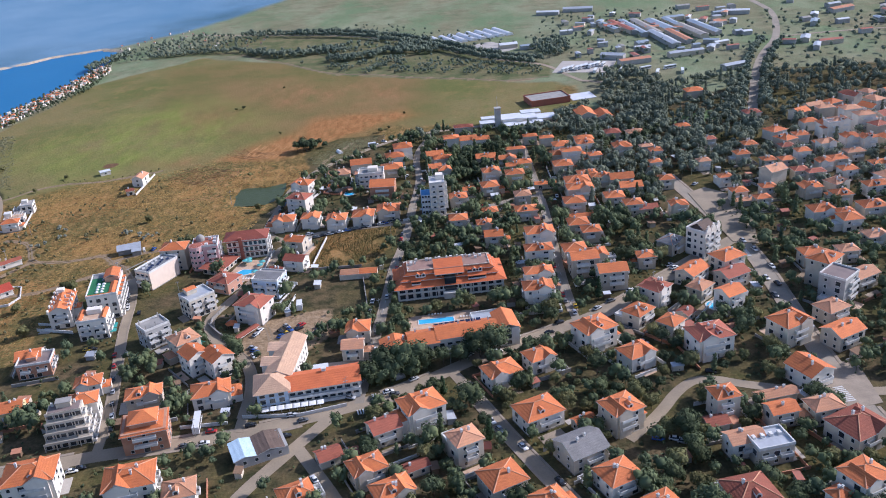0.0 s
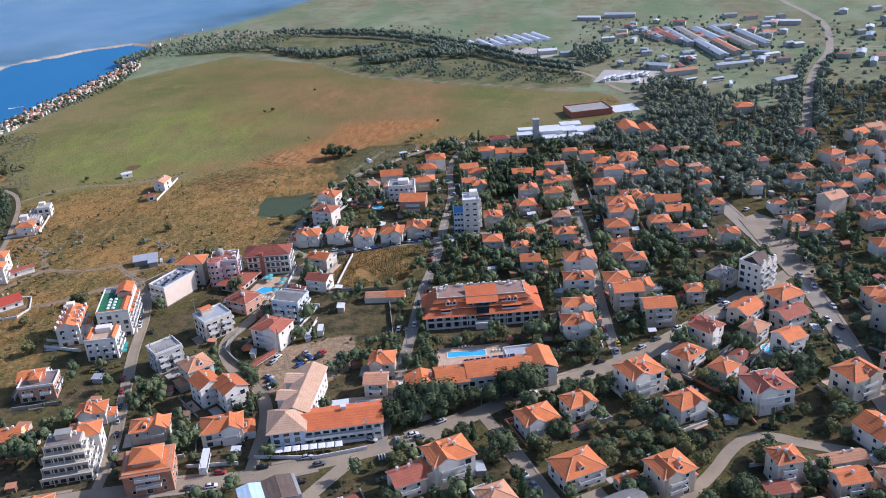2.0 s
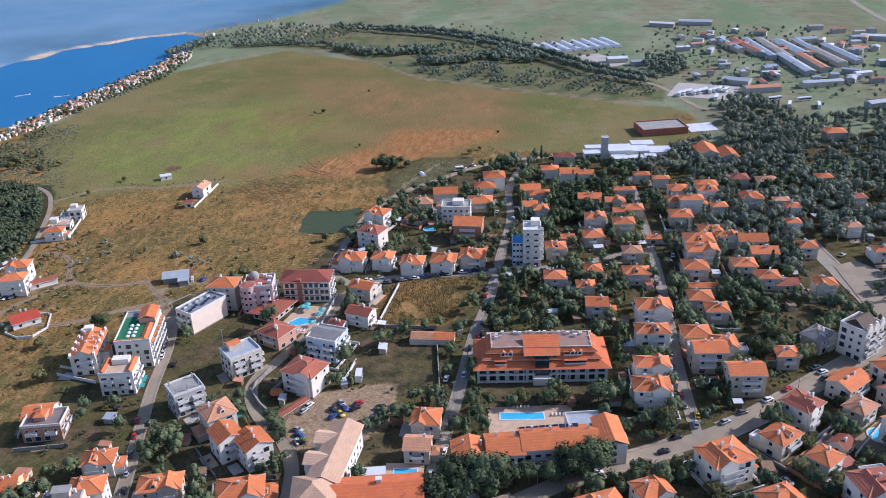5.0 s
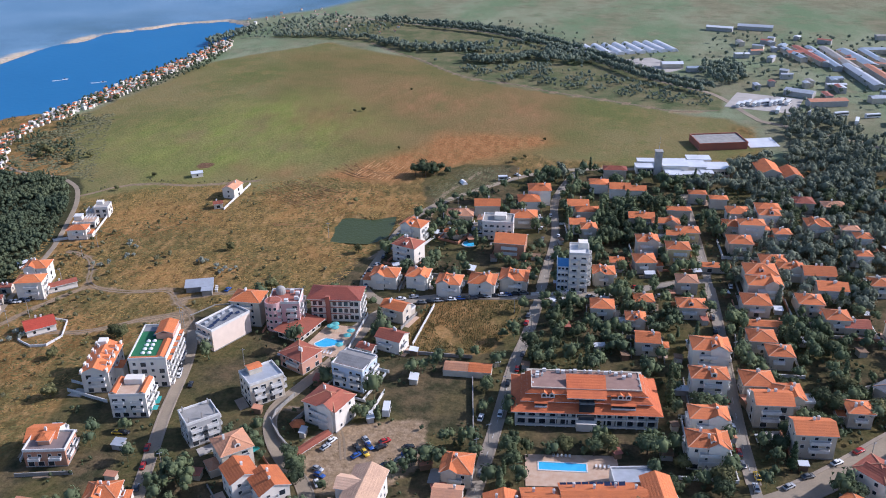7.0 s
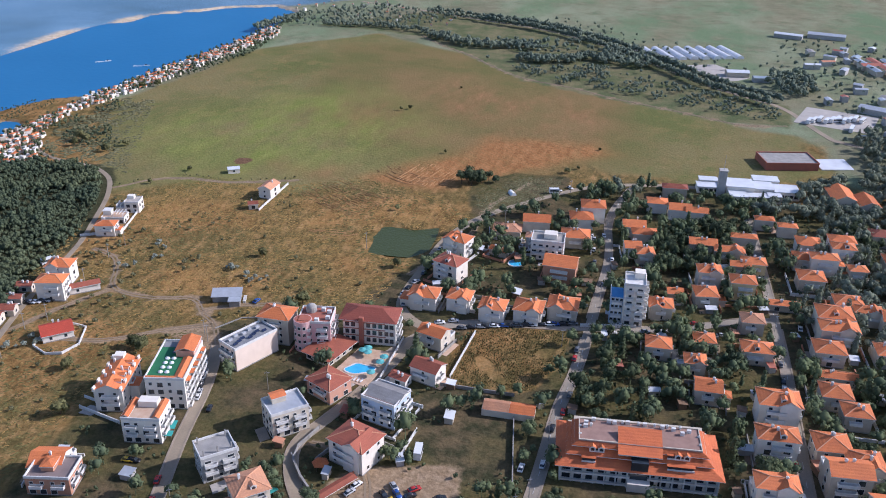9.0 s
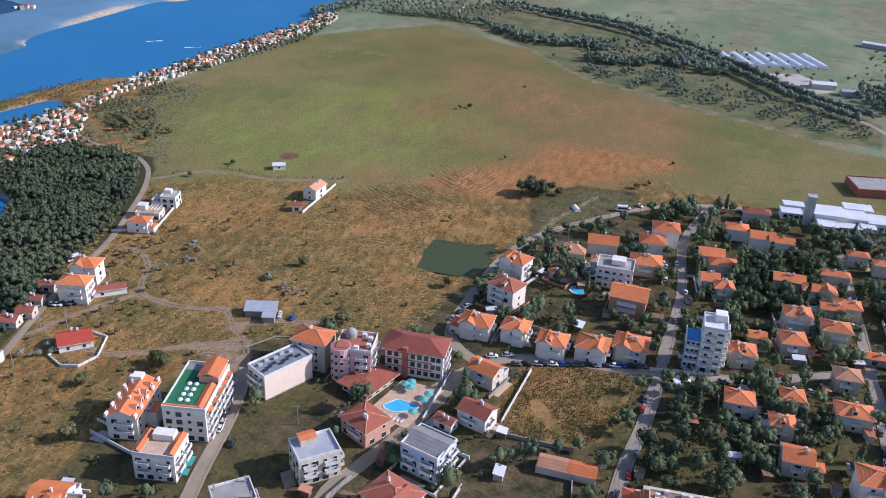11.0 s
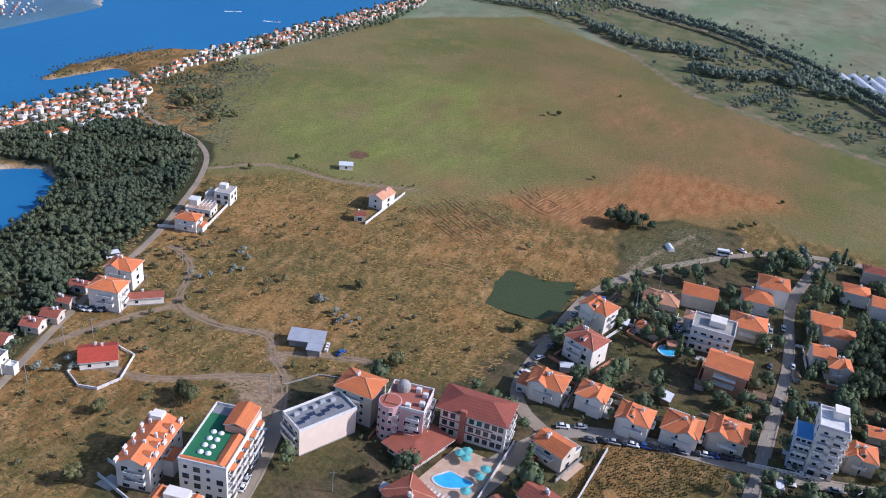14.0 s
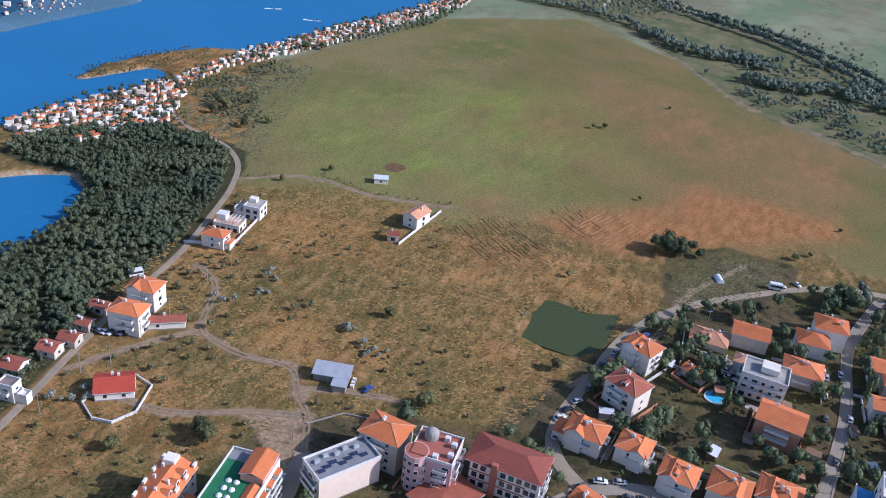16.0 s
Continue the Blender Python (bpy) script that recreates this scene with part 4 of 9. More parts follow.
    if near and roof in ("hip", "cross") and rng.random() < 0.55 and d > 7:
        shared("dormer", DORMER[rc], h, pose(rng.uniform(-0.12, 0.12) * w, -d * 0.30, zt + 1.0))
    if near and balconies and storeys > 1:
        bw = max(k for k in BALCONY if k <= max(3, w * 0.6))
        off = rng.choice((-0.18, 0, 0.18)) * (w - bw)
        for fl in range(1, storeys):
            shared("balcony", BALCONY[bw], h, pose(off, -d / 2 - 0.03, 2.9 * fl + 0.35))
        if rng.random() < 0.5:
            for fl in range(1, storeys):
                shared("balcony", BALCONY[3], h, pose(w / 2 + 0.03, rng.uniform(-0.1, 0.1) * d, 3.0 * fl + 0.35, 0, 0, 90))
    return h


def flat_block(x, y, yaw, w, d, storeys, wc, label, name="apartment_building", deck=None, rail=True, balcony_sides="f", windows_on="flr"):
    """A block of flats with a parapet roof, balconies on every floor and a stair head on the roof."""
    rng = random.Random(int(x * 3.7 + y * 5.1))
    h = thing(name, x, y, 0, yaw, label, "apartment building")
    FOOTPRINTS.append((x, y, max(w, d) * 0.6))
    zt = 3.0 * storeys + 0.35
    bm = bmesh.new()
    walls(bm, w, d, 0, zt)
    part("wall", bm, [WALL[wc], M_CONC], h)
    facade_windows(h, w, d, 0, storeys, rng, wide=0.5, sides=windows_on, gap=2.8)
    bm = bmesh.new()
    box(bm, -w / 2 - 0.1, -d / 2 - 0.1, zt, w / 2 + 0.1, d / 2 + 0.1, zt + 0.2)
    for q in ((-w / 2 - 0.1, -d / 2 - 0.1, w / 2 + 0.1, -d / 2 + 0.2), (-w / 2 - 0.1, d / 2 - 0.2, w / 2 + 0.1, d / 2 + 0.1),
              (-w / 2 - 0.1, -d / 2 + 0.202, -w / 2 + 0.2, d / 2 - 0.202), (w / 2 - 0.2, -d / 2 + 0.202, w / 2 + 0.1, d / 2 - 0.202)):
        box(bm, q[0], q[1], zt + 0.202, q[2], q[3], zt + 1.0)
    part("parapet", bm, M_TRIM, h)
    bm = bmesh.new()
    box(bm, -w / 2 + 0.21, -d / 2 + 0.21, zt + 0.202, w / 2 - 0.21, d / 2 - 0.21, zt + 0.26)
    part("roof_deck", bm, deck or M_DECK, h)
    bw = max(k for k in BALCONY if k <= max(3, w * 0.4))
    for side in balcony_sides:
        width = w if side in "fb" else d
        for u in (-width / 4, width / 4) if width > 2 * bw + 2 else (0,):
            for fl in range(1, storeys):
                m = {"f": pose(u, -d / 2 - 0.03, 3.0 * fl + 0.35), "b": pose(u, d / 2 + 0.03, 3.0 * fl + 0.35, 0, 0, 180),
                     "l": pose(-w / 2 - 0.03, u, 3.0 * fl + 0.35, 0, 0, -90), "r": pose(w / 2 + 0.03, u, 3.0 * fl + 0.35, 0, 0, 90)}[side]
                shared("balcony", BALCONY[bw], h, m)
    return h, zt


def add_box(parent, name, material, *q, label=""):
    bm = bmesh.new()
    box(bm, *q)
    return part(name, bm, material, parent, label)


def add_hip(parent, name, rc, x, y, w, d, z, yaw=0, over=0.5, rise=0.42):
    bm = bmesh.new()
    hip_roof(bm, w, d, z, over, rise)
    bmesh.ops.transform(bm, matrix=pose(x, y, 0, 0, 0, yaw), verts=bm.verts)
    return part(name, bm, [ROOF[rc], M_TRIM], parent)


def add_gable(parent, name, rc, x, y, w, d, z, yaw=0, over=0.5, rise=0.42):
    bm = bmesh.new()
    gable_roof(bm, w, d, z, over, rise)
    bmesh.ops.transform(bm, matrix=pose(x, y, 0, 0, 0, yaw), verts=bm.verts)
    return part(name, bm, [ROOF[rc], M_TRIM], parent)


# ---- the large hotels and other single buildings ----
def central_hotel():
    x, y, yaw, w, d = -19.6, 313.0, 7, 48.6, 20.0
    h = thing("hotel", x, y, 0, yaw, "long four-storey white hotel under stepped orange tile roofs", "hotel")
    FOOTPRINTS.append((x - 14, y, 14)), FOOTPRINTS.append((x + 14, y + 2, 14)), FOOTPRINTS.append((x, y + 1, 13))
    bm = bmesh.new()
    walls(bm, w, d, 0, 6.4)
    part("wall", bm, [WALL["white"], M_CONC], h)
    bm = bmesh.new()
    box(bm, -w / 2 + 2.2, -d / 2 + 2.4, 6.4, w / 2 - 2.2, d / 2 - 1.5, 8.7)
    box(bm, -w / 2 + 4.0, -d / 2 + 4.2, 8.7, w / 2 - 4.0, d / 2 - 2.0, 11.0)
    part("upper_wall", bm, WALL["cream"], h)
    # skirts of tile round each set-back storey
    for lo, hi, z0, z1, name in ((-1.5, 3.0, 6.0, 8.0, "lower_roof"), (1.7, 4.6, 8.4, 10.1, "middle_roof"), (3.3, 5.6, 10.5, 12.0, "upper_roof")):
        bm = bmesh.new()
        a, b = (w / 2 - lo, d / 2 - lo), (w / 2 - hi, d / 2 - min(hi, 4.6))
        o = [bm.verts.new(p) for p in ((-a[0], -a[1], z0), (a[0], -a[1], z0), (a[0], a[1], z0), (-a[0], a[1], z0))]
        i = [bm.verts.new(p) for p in ((-b[0], -b[1], z1), (b[0], -b[1], z1), (b[0], b[1], z1), (-b[0], b[1], z1))]
        u = [bm.verts.new((v.co.x, v.co.y, z0 - 0.22)) for v in o]
        for k in range(4):
            j = (k + 1) % 4
            bm.faces.new((o[k], o[j], i[j], i[k]))
            bm.faces.new((u[k], u[j], o[j], o[k])).material_index = 1
        bm.faces.new(u[::-1]).material_index = 1
        part(name, bm, [ROOF["deep"], M_TRIM], h)
    add_box(h, "roof_terrace", M_HOTELDECK, -w / 2 + 5.5, -d / 2 + 4.4, 11.7, w / 2 - 5.5, d / 2 - 4.4, 12.05)
    for q in ((-w / 2 + 5.4, d / 2 - 4.7, w / 2 - 5.4, d / 2 - 4.4), (-w / 2 + 5.4, -d / 2 + 4.5, -6.9, -d / 2 + 4.8), (6.9, -d / 2 + 4.5, w / 2 - 5.4, -d / 2 + 4.8), (-w / 2 + 5.4, -d / 2 + 4.81, -w / 2 + 5.7, d / 2 - 4.71), (w / 2 - 5.7, -d / 2 + 4.81, w / 2 - 5.4, d / 2 - 4.71)):
        add_box(h, "parapet", WALL["cream"], q[0], q[1], 11.9, q[2], q[3], 12.35)
    # the tall middle bay with its own roof, and the entrance below
    add_box(h, "middle_bay", WALL["cream"], -6.2, -d / 2 + 2.6, 6.4, 6.2, d / 2 - 12, 10.9)
    bm = bmesh.new()
    vs = [bm.verts.new(p) for p in ((-6.8, -d / 2 + 1.0, 10.6), (6.8, -d / 2 + 1.0, 10.6), (6.8, d / 2 - 9.5, 14.2), (-6.8, d / 2 - 9.5, 14.2))]
    lo = [bm.verts.new((v.co.x, v.co.y, v.co.z - 0.3)) for v in vs]
    bm.faces.new(vs)
    bm.faces.new(lo[::-1]).material_index = 1
    for k in range(4):
        bm.faces.new((lo[k], lo[(k + 1) % 4], vs[(k + 1) % 4], vs[k])).material_index = 1
    part("middle_roof_slope", bm, [ROOF["deep"], M_TRIM], h)
    add_box(h, "bay_wall", WALL["cream"], -6.5, d / 2 - 9.9, 12.0, 6.5, d / 2 - 9.7, 13.9)
    add_box(h, "entrance_tower", M_PANE, -2.6, -d / 2 - 0.8, 0.3, 2.6, -d / 2 + 3.3, 9.4, label="dark glazed stair tower")
    add_box(h, "entrance_porch", WALL["white"], -3.4, -d / 2 - 3.2, 0, 3.4, -d / 2 - 0.85, 3.0)
    for fl in range(2):
        for u in np.linspace(-w / 2 + 2.2, w / 2 - 2.2, 13):
            if abs(u) > 3.6:
                # dark panel on the wall stands for the shaded depth of the balcony
                add_box(h, "balcony_glazing", M_PANE, u - 1.25, -d / 2 - 0.06, 3.1 * fl + 0.62, u + 1.25, -d / 2 - 0.004, 3.1 * fl + 2.75)
        for v in np.linspace(-d / 2 + 2.5, d / 2 - 2.5, 5):
            shared("window", WINDOW, h, pose(w / 2, v, 3.1 * fl + 1.9, 0, 0, 90))
            shared("window", WINDOW, h, pose(-w / 2, v, 3.1 * fl + 1.9, 0, 0, -90))
    # white piers and slabs that frame the balconies of the front
    for u in np.linspace(-w / 2 + 0.25, w / 2 - 0.25, 15):
        if abs(u) > 3.2:
            add_box(h, "pier", M_TRIM, u - 0.17, -d / 2 - 1.25, -0.3, u + 0.17, -d / 2 - 0.002, 5.9)
    for x0, x1 in ((-w / 2, -2.7), (2.7, w / 2)):
        for z in (0.3, 3.35):
            add_box(h, "balcony_slab", M_TRIM, x0, -d / 2 - 1.3, z, x1, -d / 2 - 0.003, z + 0.2)
            add_box(h, "balcony_rail", WALL["white"], x0, -d / 2 - 1.28, z + 0.203, x1, -d / 2 - 1.2, z + 0.62)
    for u in (-5, -2.5, 2.5, 5):
        hotel_window(h, pose(u, -d / 2 + 2.6, 8.6))
    for u in (-14.5, -11.8, 11.5, 14.2):
        shared("dormer", DORMER["orange"], h, pose(u, -d / 2 + 3.6, 10.3))
    for u in (-15, -9, -5, 0, 5, 9, 13):
        shared("chimney", CHIMNEY, h, pose(u, d / 2 - 5.3 if abs(u) < 14 else 2, 11.9))
    for u in (-18.5, 18.5):
        shared("chimney", CHIMNEY, h, pose(u, 1.5, 11.2)), shared("chimney", CHIMNEY, h, pose(u, -2.5, 11.2))
    for u, v in ((-14.2, 4.9), (-9.4, 4.6), (-7.6, 4.2), (-3.4, 4.8), (2.0, 4.6), (7.4, 4.2), (10.8, 3.6), (13.4, 1.8), (15.6, 3.2), (-16.8, 1.2), (-16.6, 3.0)):
        add_box(h, "roof_unit", M_TRIM, u - 0.65, v - 0.45, 12.052, u + 0.65, v + 0.45, 13.2)
    # balconies in the tile slopes: solid dark boxes stand for their shaded recesses
    for u, v, z, bw in ((-15.5, 0.6, 6.9, 4.0), (12.5, 0.6, 6.9, 8.0), (-13.5, 3.1, 9.1, 3.4), (11.5, 3.1, 9.1, 6.0)):
        add_box(h, "loggia", M_PANE, u - bw / 2, -d / 2 + v, z, u + bw / 2, -d / 2 + v + 1.6, z + 1.5)
        add_box(h, "loggia_rail", M_TRIM, u - bw / 2 - 0.15, -d / 2 + v - 0.25, z - 0.1, u + bw / 2 + 0.15, -d / 2 + v - 0.1, z + 0.55)
        add_box(h, "loggia_roof", ROOF["deep"], u - bw / 2 - 0.3, -d / 2 + v - 0.3, z + 1.502, u + bw / 2 + 0.3, -d / 2 + v + 2.0, z + 1.65)
    return h


def front_hotel():
    """The row with one long roof that steps along the street, a pool court behind it."""
    x, y, yaw = -19.0, 259.0, 12
    h = thing("hotel", x, y, 0, yaw, "long two-storey hotel wing with stepped orange tile roofs", "hotel")
    for k in (-22, -11, 0, 11, 22):
        FOOTPRINTS.append((x + k, y + k * 0.2, 8.5))
    bits = ((-22.5, -1.5, 12.0, 13.0, 6.0), (-11.0, 0.0, 12.4, 12.0, 7.0), (1.5, 1.2, 13.4, 12.0, 7.6), (14.5, 1.5, 12.6, 12.0, 7.0))
    for i, (u, v, w, d, z) in enumerate(bits):
        bm = bmesh.new()
        box(bm, u - w / 2, v - d / 2, -0.5, u + w / 2, v + d / 2, z)
        part("wall", bm, WALL["white"], h)
        add_gable(h, "roof", "orange", u, v, w + 0.02, d, z, 0, 0.6, 0.36)
        for fl in range(2):
            for k in np.linspace(u - w / 2 + 1.6, u + w / 2 - 1.6, 4):
                hotel_window(h, pose(k, v - d / 2, 3.0 * fl + 1.5))
            shared("balcony", BALCONY[6], h, pose(u, v - d / 2 - 0.03, 3.0 * fl + 0.35))
        shared("chimney", CHIMNEY, h, pose(u - 2.5, v + 3.0, z + 1.7)), shared("chimney", CHIMNEY, h, pose(u + 3.5, v + 1.5, z + 2.2))
    bm = bmesh.new()
    box(bm, 20.9, -6.0, -0.5, 29.4, 9.0, 8.4)
    part("wall", bm, WALL["white"], h)
    add_gable(h, "roof", "orange", 25.1, 1.5, 8.5, 15.0, 8.4, 0, 0.7, 0.42)
    for fl in range(3):
        hotel_window(h, pose(25, -6.0, 2.8 * fl + 1.6))
        shared("balcony", BALCONY[4], h, pose(29.45, 0, 2.8 * fl + 0.4, 0, 0, 90))
    add_box(h, "flat_wing", WALL["white"], 13.0, 9.1, -0.5, 28.0, 18.0, 4.4)
    for q in ((13.0, 9.1, 28.0, 9.4), (13.0, 17.7, 28.0, 18.0), (13.0, 9.402, 13.3, 17.698), (27.7, 9.402, 28.0, 17.698)):
        add_box(h, "parapet", M_TRIM, q[0], q[1], 4.402, q[2], q[3], 5.2)
    add_box(h, "wing_deck", M_METAL, 13.31, 9.41, 4.402, 27.69, 17.69, 4.46)
    for k in range(9):
        bm = bmesh.new()
        box(bm, -1.0, -0.7, -0.05, 1.0, 0.7, 0.05)
        ob = part("solar_panel", bm, M_SOLAR, h)
        ob.matrix_basis = pose(-4 + 2.3 * k, 6.2, 8.25 - abs(k - 4) * 0.02, 24, 0, 0)
    return h


def pool(x, y, yaw, w, d, label, shape="box"):
    """A pool: coping, basin walls and bright water, let into its terrace."""
    h = thing("swimming_pool", x, y, 0, yaw, label, "swimming pool")
    if shape == "round":
        outline = [(w / 2 * math.cos(2 * math.pi * i / 20), w / 2 * math.sin(2 * math.pi * i / 20)) for i in range(20)]
    elif shape == "free":
        outline = [(w / 2 * math.cos(a) * (1 + 0.25 * math.sin(2 * a)), d / 2 * math.sin(a) * (1 + 0.2 * math.cos(3 * a))) for a in (2 * math.pi * i / 24 for i in range(24))]
    else:
        outline = [(-w / 2, -d / 2), (w / 2, -d / 2), (w / 2, d / 2), (-w / 2, d / 2)]
    bm = bmesh.new()
    k = len(outline)
    grow = [(px + math.copysign(0.45, px) * (abs(px) > 0.01), py + math.copysign(0.45, py) * (abs(py) > 0.01)) for px, py in outline]
    for i in range(k):
        j = (i + 1) % k
        a, b, c, e = outline[i], outline[j], grow[j], grow[i]
        face(bm, [(*e, 0.42), (*c, 0.42), (*b, 0.42), (*a, 0.42)])
        face(bm, [(*e, -0.3), (*c, -0.3), (*c, 0.42), (*e, 0.42)])
        face(bm, [(*b, 0.2), (*a, 0.2), (*a, 0.42), (*b, 0.42)])
    part("coping", bm, M_TRIM, h)
    bm = bmesh.new()
    prism(bm, outline, -0.4, 0.32)
    part("water", bm, M_POOL, h)
    return h


def terrace(outline, label, material=None, z=0.24):
    bm = bmesh.new()
    prism(bm, outline, -0.4, z)
    return tagged(part("terrace", bm, material or M_TERRACE), label, "terrace", kind="structure")


def rect(x, y, yaw, w, d):
    c, s = math.cos(radians(yaw)), math.sin(radians(yaw))
    return [(x + u * c - v * s, y + u * s + v * c) for u, v in ((-w / 2, -d / 2), (w / 2, -d / 2), (w / 2, d / 2), (-w / 2, d / 2))]


def parasol(x, y, material, r=1.4):
    h = thing("parasol", x, y, 0.2, 0, "open parasol on a pool terrace", "parasol", "parasols on terraces")
    bm = bmesh.new()
    tube(bm, 0, 0, 0, 2.5, 0.04, k=6)
    part("pole", bm, M_TRIM, h)
    bm = bmesh.new()
    tube(bm, 0, 0, 2.15, 2.75, r, 0.06, 8)
    tube(bm, 0, 0, 2.0, 2.15, r, r, 8)
    part("canopy", bm, material, h)


bm = bmesh.new()
box(bm, -0.33, -0.95, 0.28, 0.33, 0.4, 0.36)
for _sx in (-0.28, 0.24):
    for _sy in (-0.85, 0.3):
        box(bm, _sx, _sy, 0, _sx + 0.05, _sy + 0.05, 0.278)
vs = box(bm, -0.33, 0.405, 0.28, 0.33, 1.0, 0.36)
for v in vs:
    if v.co.y > 0.9:
        v.co.z += 0.4
LOUNGER = mesh_of("sun_lounger", bm, [M_WHITECLOTH])


def lounger(x, y, yaw):
    ob = new("sun_lounger", LOUNGER)
    ob.matrix_basis = pose(x, y, 0.25, 0, 0, yaw)
    tagged(ob, "white plastic sun lounger beside a pool", "sun lounger", "loungers by the pools")


def l_hotel():
    h = thing("hotel", -74.0, 236.0, 0, 11, "L-shaped white and blue hotel with pale terracotta roofs", "hotel")
    for k in ((-88, 245), (-86, 256), (-90, 232), (-79, 230), (-68, 231), (-59, 234)):
        FOOTPRINTS.append((*k, 8))
    # long wing on the street, then the wing that runs back from it
    add_box(h, "wall", WALL["white"], -16, -10.5, -0.5, 19, 1.5, 6.6)
    add_gable(h, "roof", "deep", 1.5, -4.5, 35, 12, 6.6, 0, 0.8, 0.40)
    add_box(h, "wall", WALL["white"], -16.0, -1.0, -0.5, -6.5, 28, 8.6)
    add_gable(h, "roof", "tan", -11.2, 13.5, 9.5, 29, 8.6, 0, 0.8, 0.42)
    add_box(h, "corner_block", WALL["blue"], -19.5, -11.5, -0.5, -8, 1.0, 8.2, label="pale blue corner block")
    add_hip(h, "corner_roof", "tan", -13.8, -5.2, 12.4, 13.4, 8.2, 0, 0.8, 0.5)
    for v in (9, 20):
        add_gable(h, "cross_roof", "tan", -15.5, v, 8, 6.5, 8.9, 0, 0.3, 0.5)
        add_box(h, "cross_wall", WALL["white"], -19.2, v - 3.2, -0.5, -16.6, v + 3.2, 8.7)
    for fl in range(2):
        for u in np.linspace(-6.5, 17, 9):
            hotel_window(h, pose(u, -10.5, 3.0 * fl + 1.6))
            shared("balcony", BALCONY[3], h, pose(u, -10.54, 3.0 * fl + 0.4))
        for v in (-8, -5, -2):
            shared("window", WINDOW, h, pose(19, v, 3.0 * fl + 1.7, 0, 0, 90))
    for fl in range(3):
        for u in (-17.5, -14, -10.5):
            hotel_window(h, pose(u, -11.5, 2.7 * fl + 1.5))
        for v in np.linspace(4, 25, 7):
            shared("back_window", WINDOW, h, pose(-6.5, v, 2.8 * fl + 1.7, 0, 0, 90))
            shared("back_window", WINDOW, h, pose(-16.0, v, 2.8 * fl + 1.7, 0, 0, -90))
    swing = Matrix.Translation((-13, 0, 0)) @ pose(0, 0, 0, 0, 0, -14) @ Matrix.Translation((13, 0, 0))
    for o in h.children:
        kind = o.name.split(".")[0]
        if kind in ("cross_roof", "cross_wall", "back_window") or (kind in ("wall", "roof") and max(v.co.y for v in o.data.vertices) > 20):
            o.matrix_basis = swing @ o.matrix_basis
            if kind == "back_window":
                o.name = "window"
    add_box(h, "flat_annex", WALL["white"], -2.4, 1.6, -0.5, 7.5, 9.0, 4.0)
    add_box(h, "annex_roof", M_TIN, -2.4, 1.6, 4.002, 7.8, 9.3, 4.25)
    bm = bmesh.new()
    box(bm, -0.8, -0.7, -1.5, 0.8, 0.7, 1.3)
    box(bm, -1.0, -0.9, 1.302, 1.0, 0.9, 1.5)
    part("chimney", bm, M_TRIM, h).matrix_basis = pose(6, -4, 9.0)
    # a covered terrace of white awnings along the street
    for k in range(8):
        bm = bmesh.new()
        box(bm, -1.3, -1.5, 2.4, 1.3, 1.5, 2.55, taper=0.5)
        tube(bm, 0, 0, 0, 2.4, 0.05, k=6)
        part("awning", bm, M_WHITECLOTH, h).matrix_basis = pose(-17 + 2.9 * k, -14.0 - 0.1 * k, 0.2)
    return h


def green_roof_block():
    h, zt = flat_block(-192.8, 313.5, 16, 14.0, 25.0, 4, "white", "four-storey white apartment block with green felt roof terrace", deck=M_GREENDECK, balcony_sides="r", windows_on="flr")
    for v in np.linspace(-10, 10, 6):
        for fl in range(4):
            shared("balcony", BALCONY[3], h, pose(7.03, v, 3.0 * fl + 0.4, 0, 0, 90))
    add_box(h, "roof_house", WALL["salmon"], 0.2, 2.0, zt + 0.262, 6.7, 12.0, zt + 2.8)
    add_gable(h, "roof_house_roof", "orange", 3.4, 7, 6.5, 10, zt + 2.8, 0, 0.4, 0.35)
    add_gable(h, "edge_roof", "orange", 4.9, -5.5, 3.4, 13.0, zt + 0.5, 0, 0.2, 0.5)
    for k in range(4):
        for s in (0, 1):
            bm = bmesh.new()
            tube(bm, 0, 0, 0, 0.25, 0.9, 0.9, 10)
            tube(bm, 0, 0, 0.25, 0.7, 0.9, 0.25, 10)
            part("roof_light", bm, M_WHITECLOTH, h).matrix_basis = pose(-2.6 + 2.3 * s, -8.0 + 2.9 * k, zt + 0.262)
    add_box(h, "solar_panel", M_SOLAR, -1.6, 3.5, zt + 0.8, -0.2, 7.5, zt + 0.9)
    add_gable(h, "edge_roof", "orange", -1.0, -11.6, 11.6, 1.4, zt + 0.7, 0, 0.15, 0.5)
    add_box(h, "sunk_terrace", M_GREYFELT, -6.6, 8.2, zt + 0.262, 0.1, 12.2, zt + 0.34)
    for v in np.linspace(-9.5, 9.5, 5):
        add_box(h, "side_canopy", ROOF["orange"], 7.05, v - 1.5, 11.2, 8.5, v + 1.5, 11.4)
    return h


def orange_row():
    h = house(-210.5, 303.5, 18, 10.0, 20.0, 3, "gable", "orange", "white", "apartment_house", category="apartment house")
    for v in (-6, -2, 2, 6):
        ob = shared("dormer", DORMER["orange"], h, pose(2.9, v, 10.1, 0, 0, 90))
    add_box(h, "roof_tower", WALL["white"], -3.0, 6.6, 9.0, 0.5, 9.8, 12.6)
    for v in (-9.9, -5.0, 0.0, 5.0, 9.9):
        add_box(h, "parapet_step", WALL["white"], 4.4, v - 0.9, 9.0, 5.05, v + 0.9, 10.5)
        add_box(h, "parapet_step", WALL["white"], -5.05, v - 0.9, 9.0, -4.4, v + 0.9, 10.5)
    for v in (-8, -3.5, 1.5, 6):
        shared("chimney", CHIMNEY, h, pose(-2.6, v, 10.6))
    return h


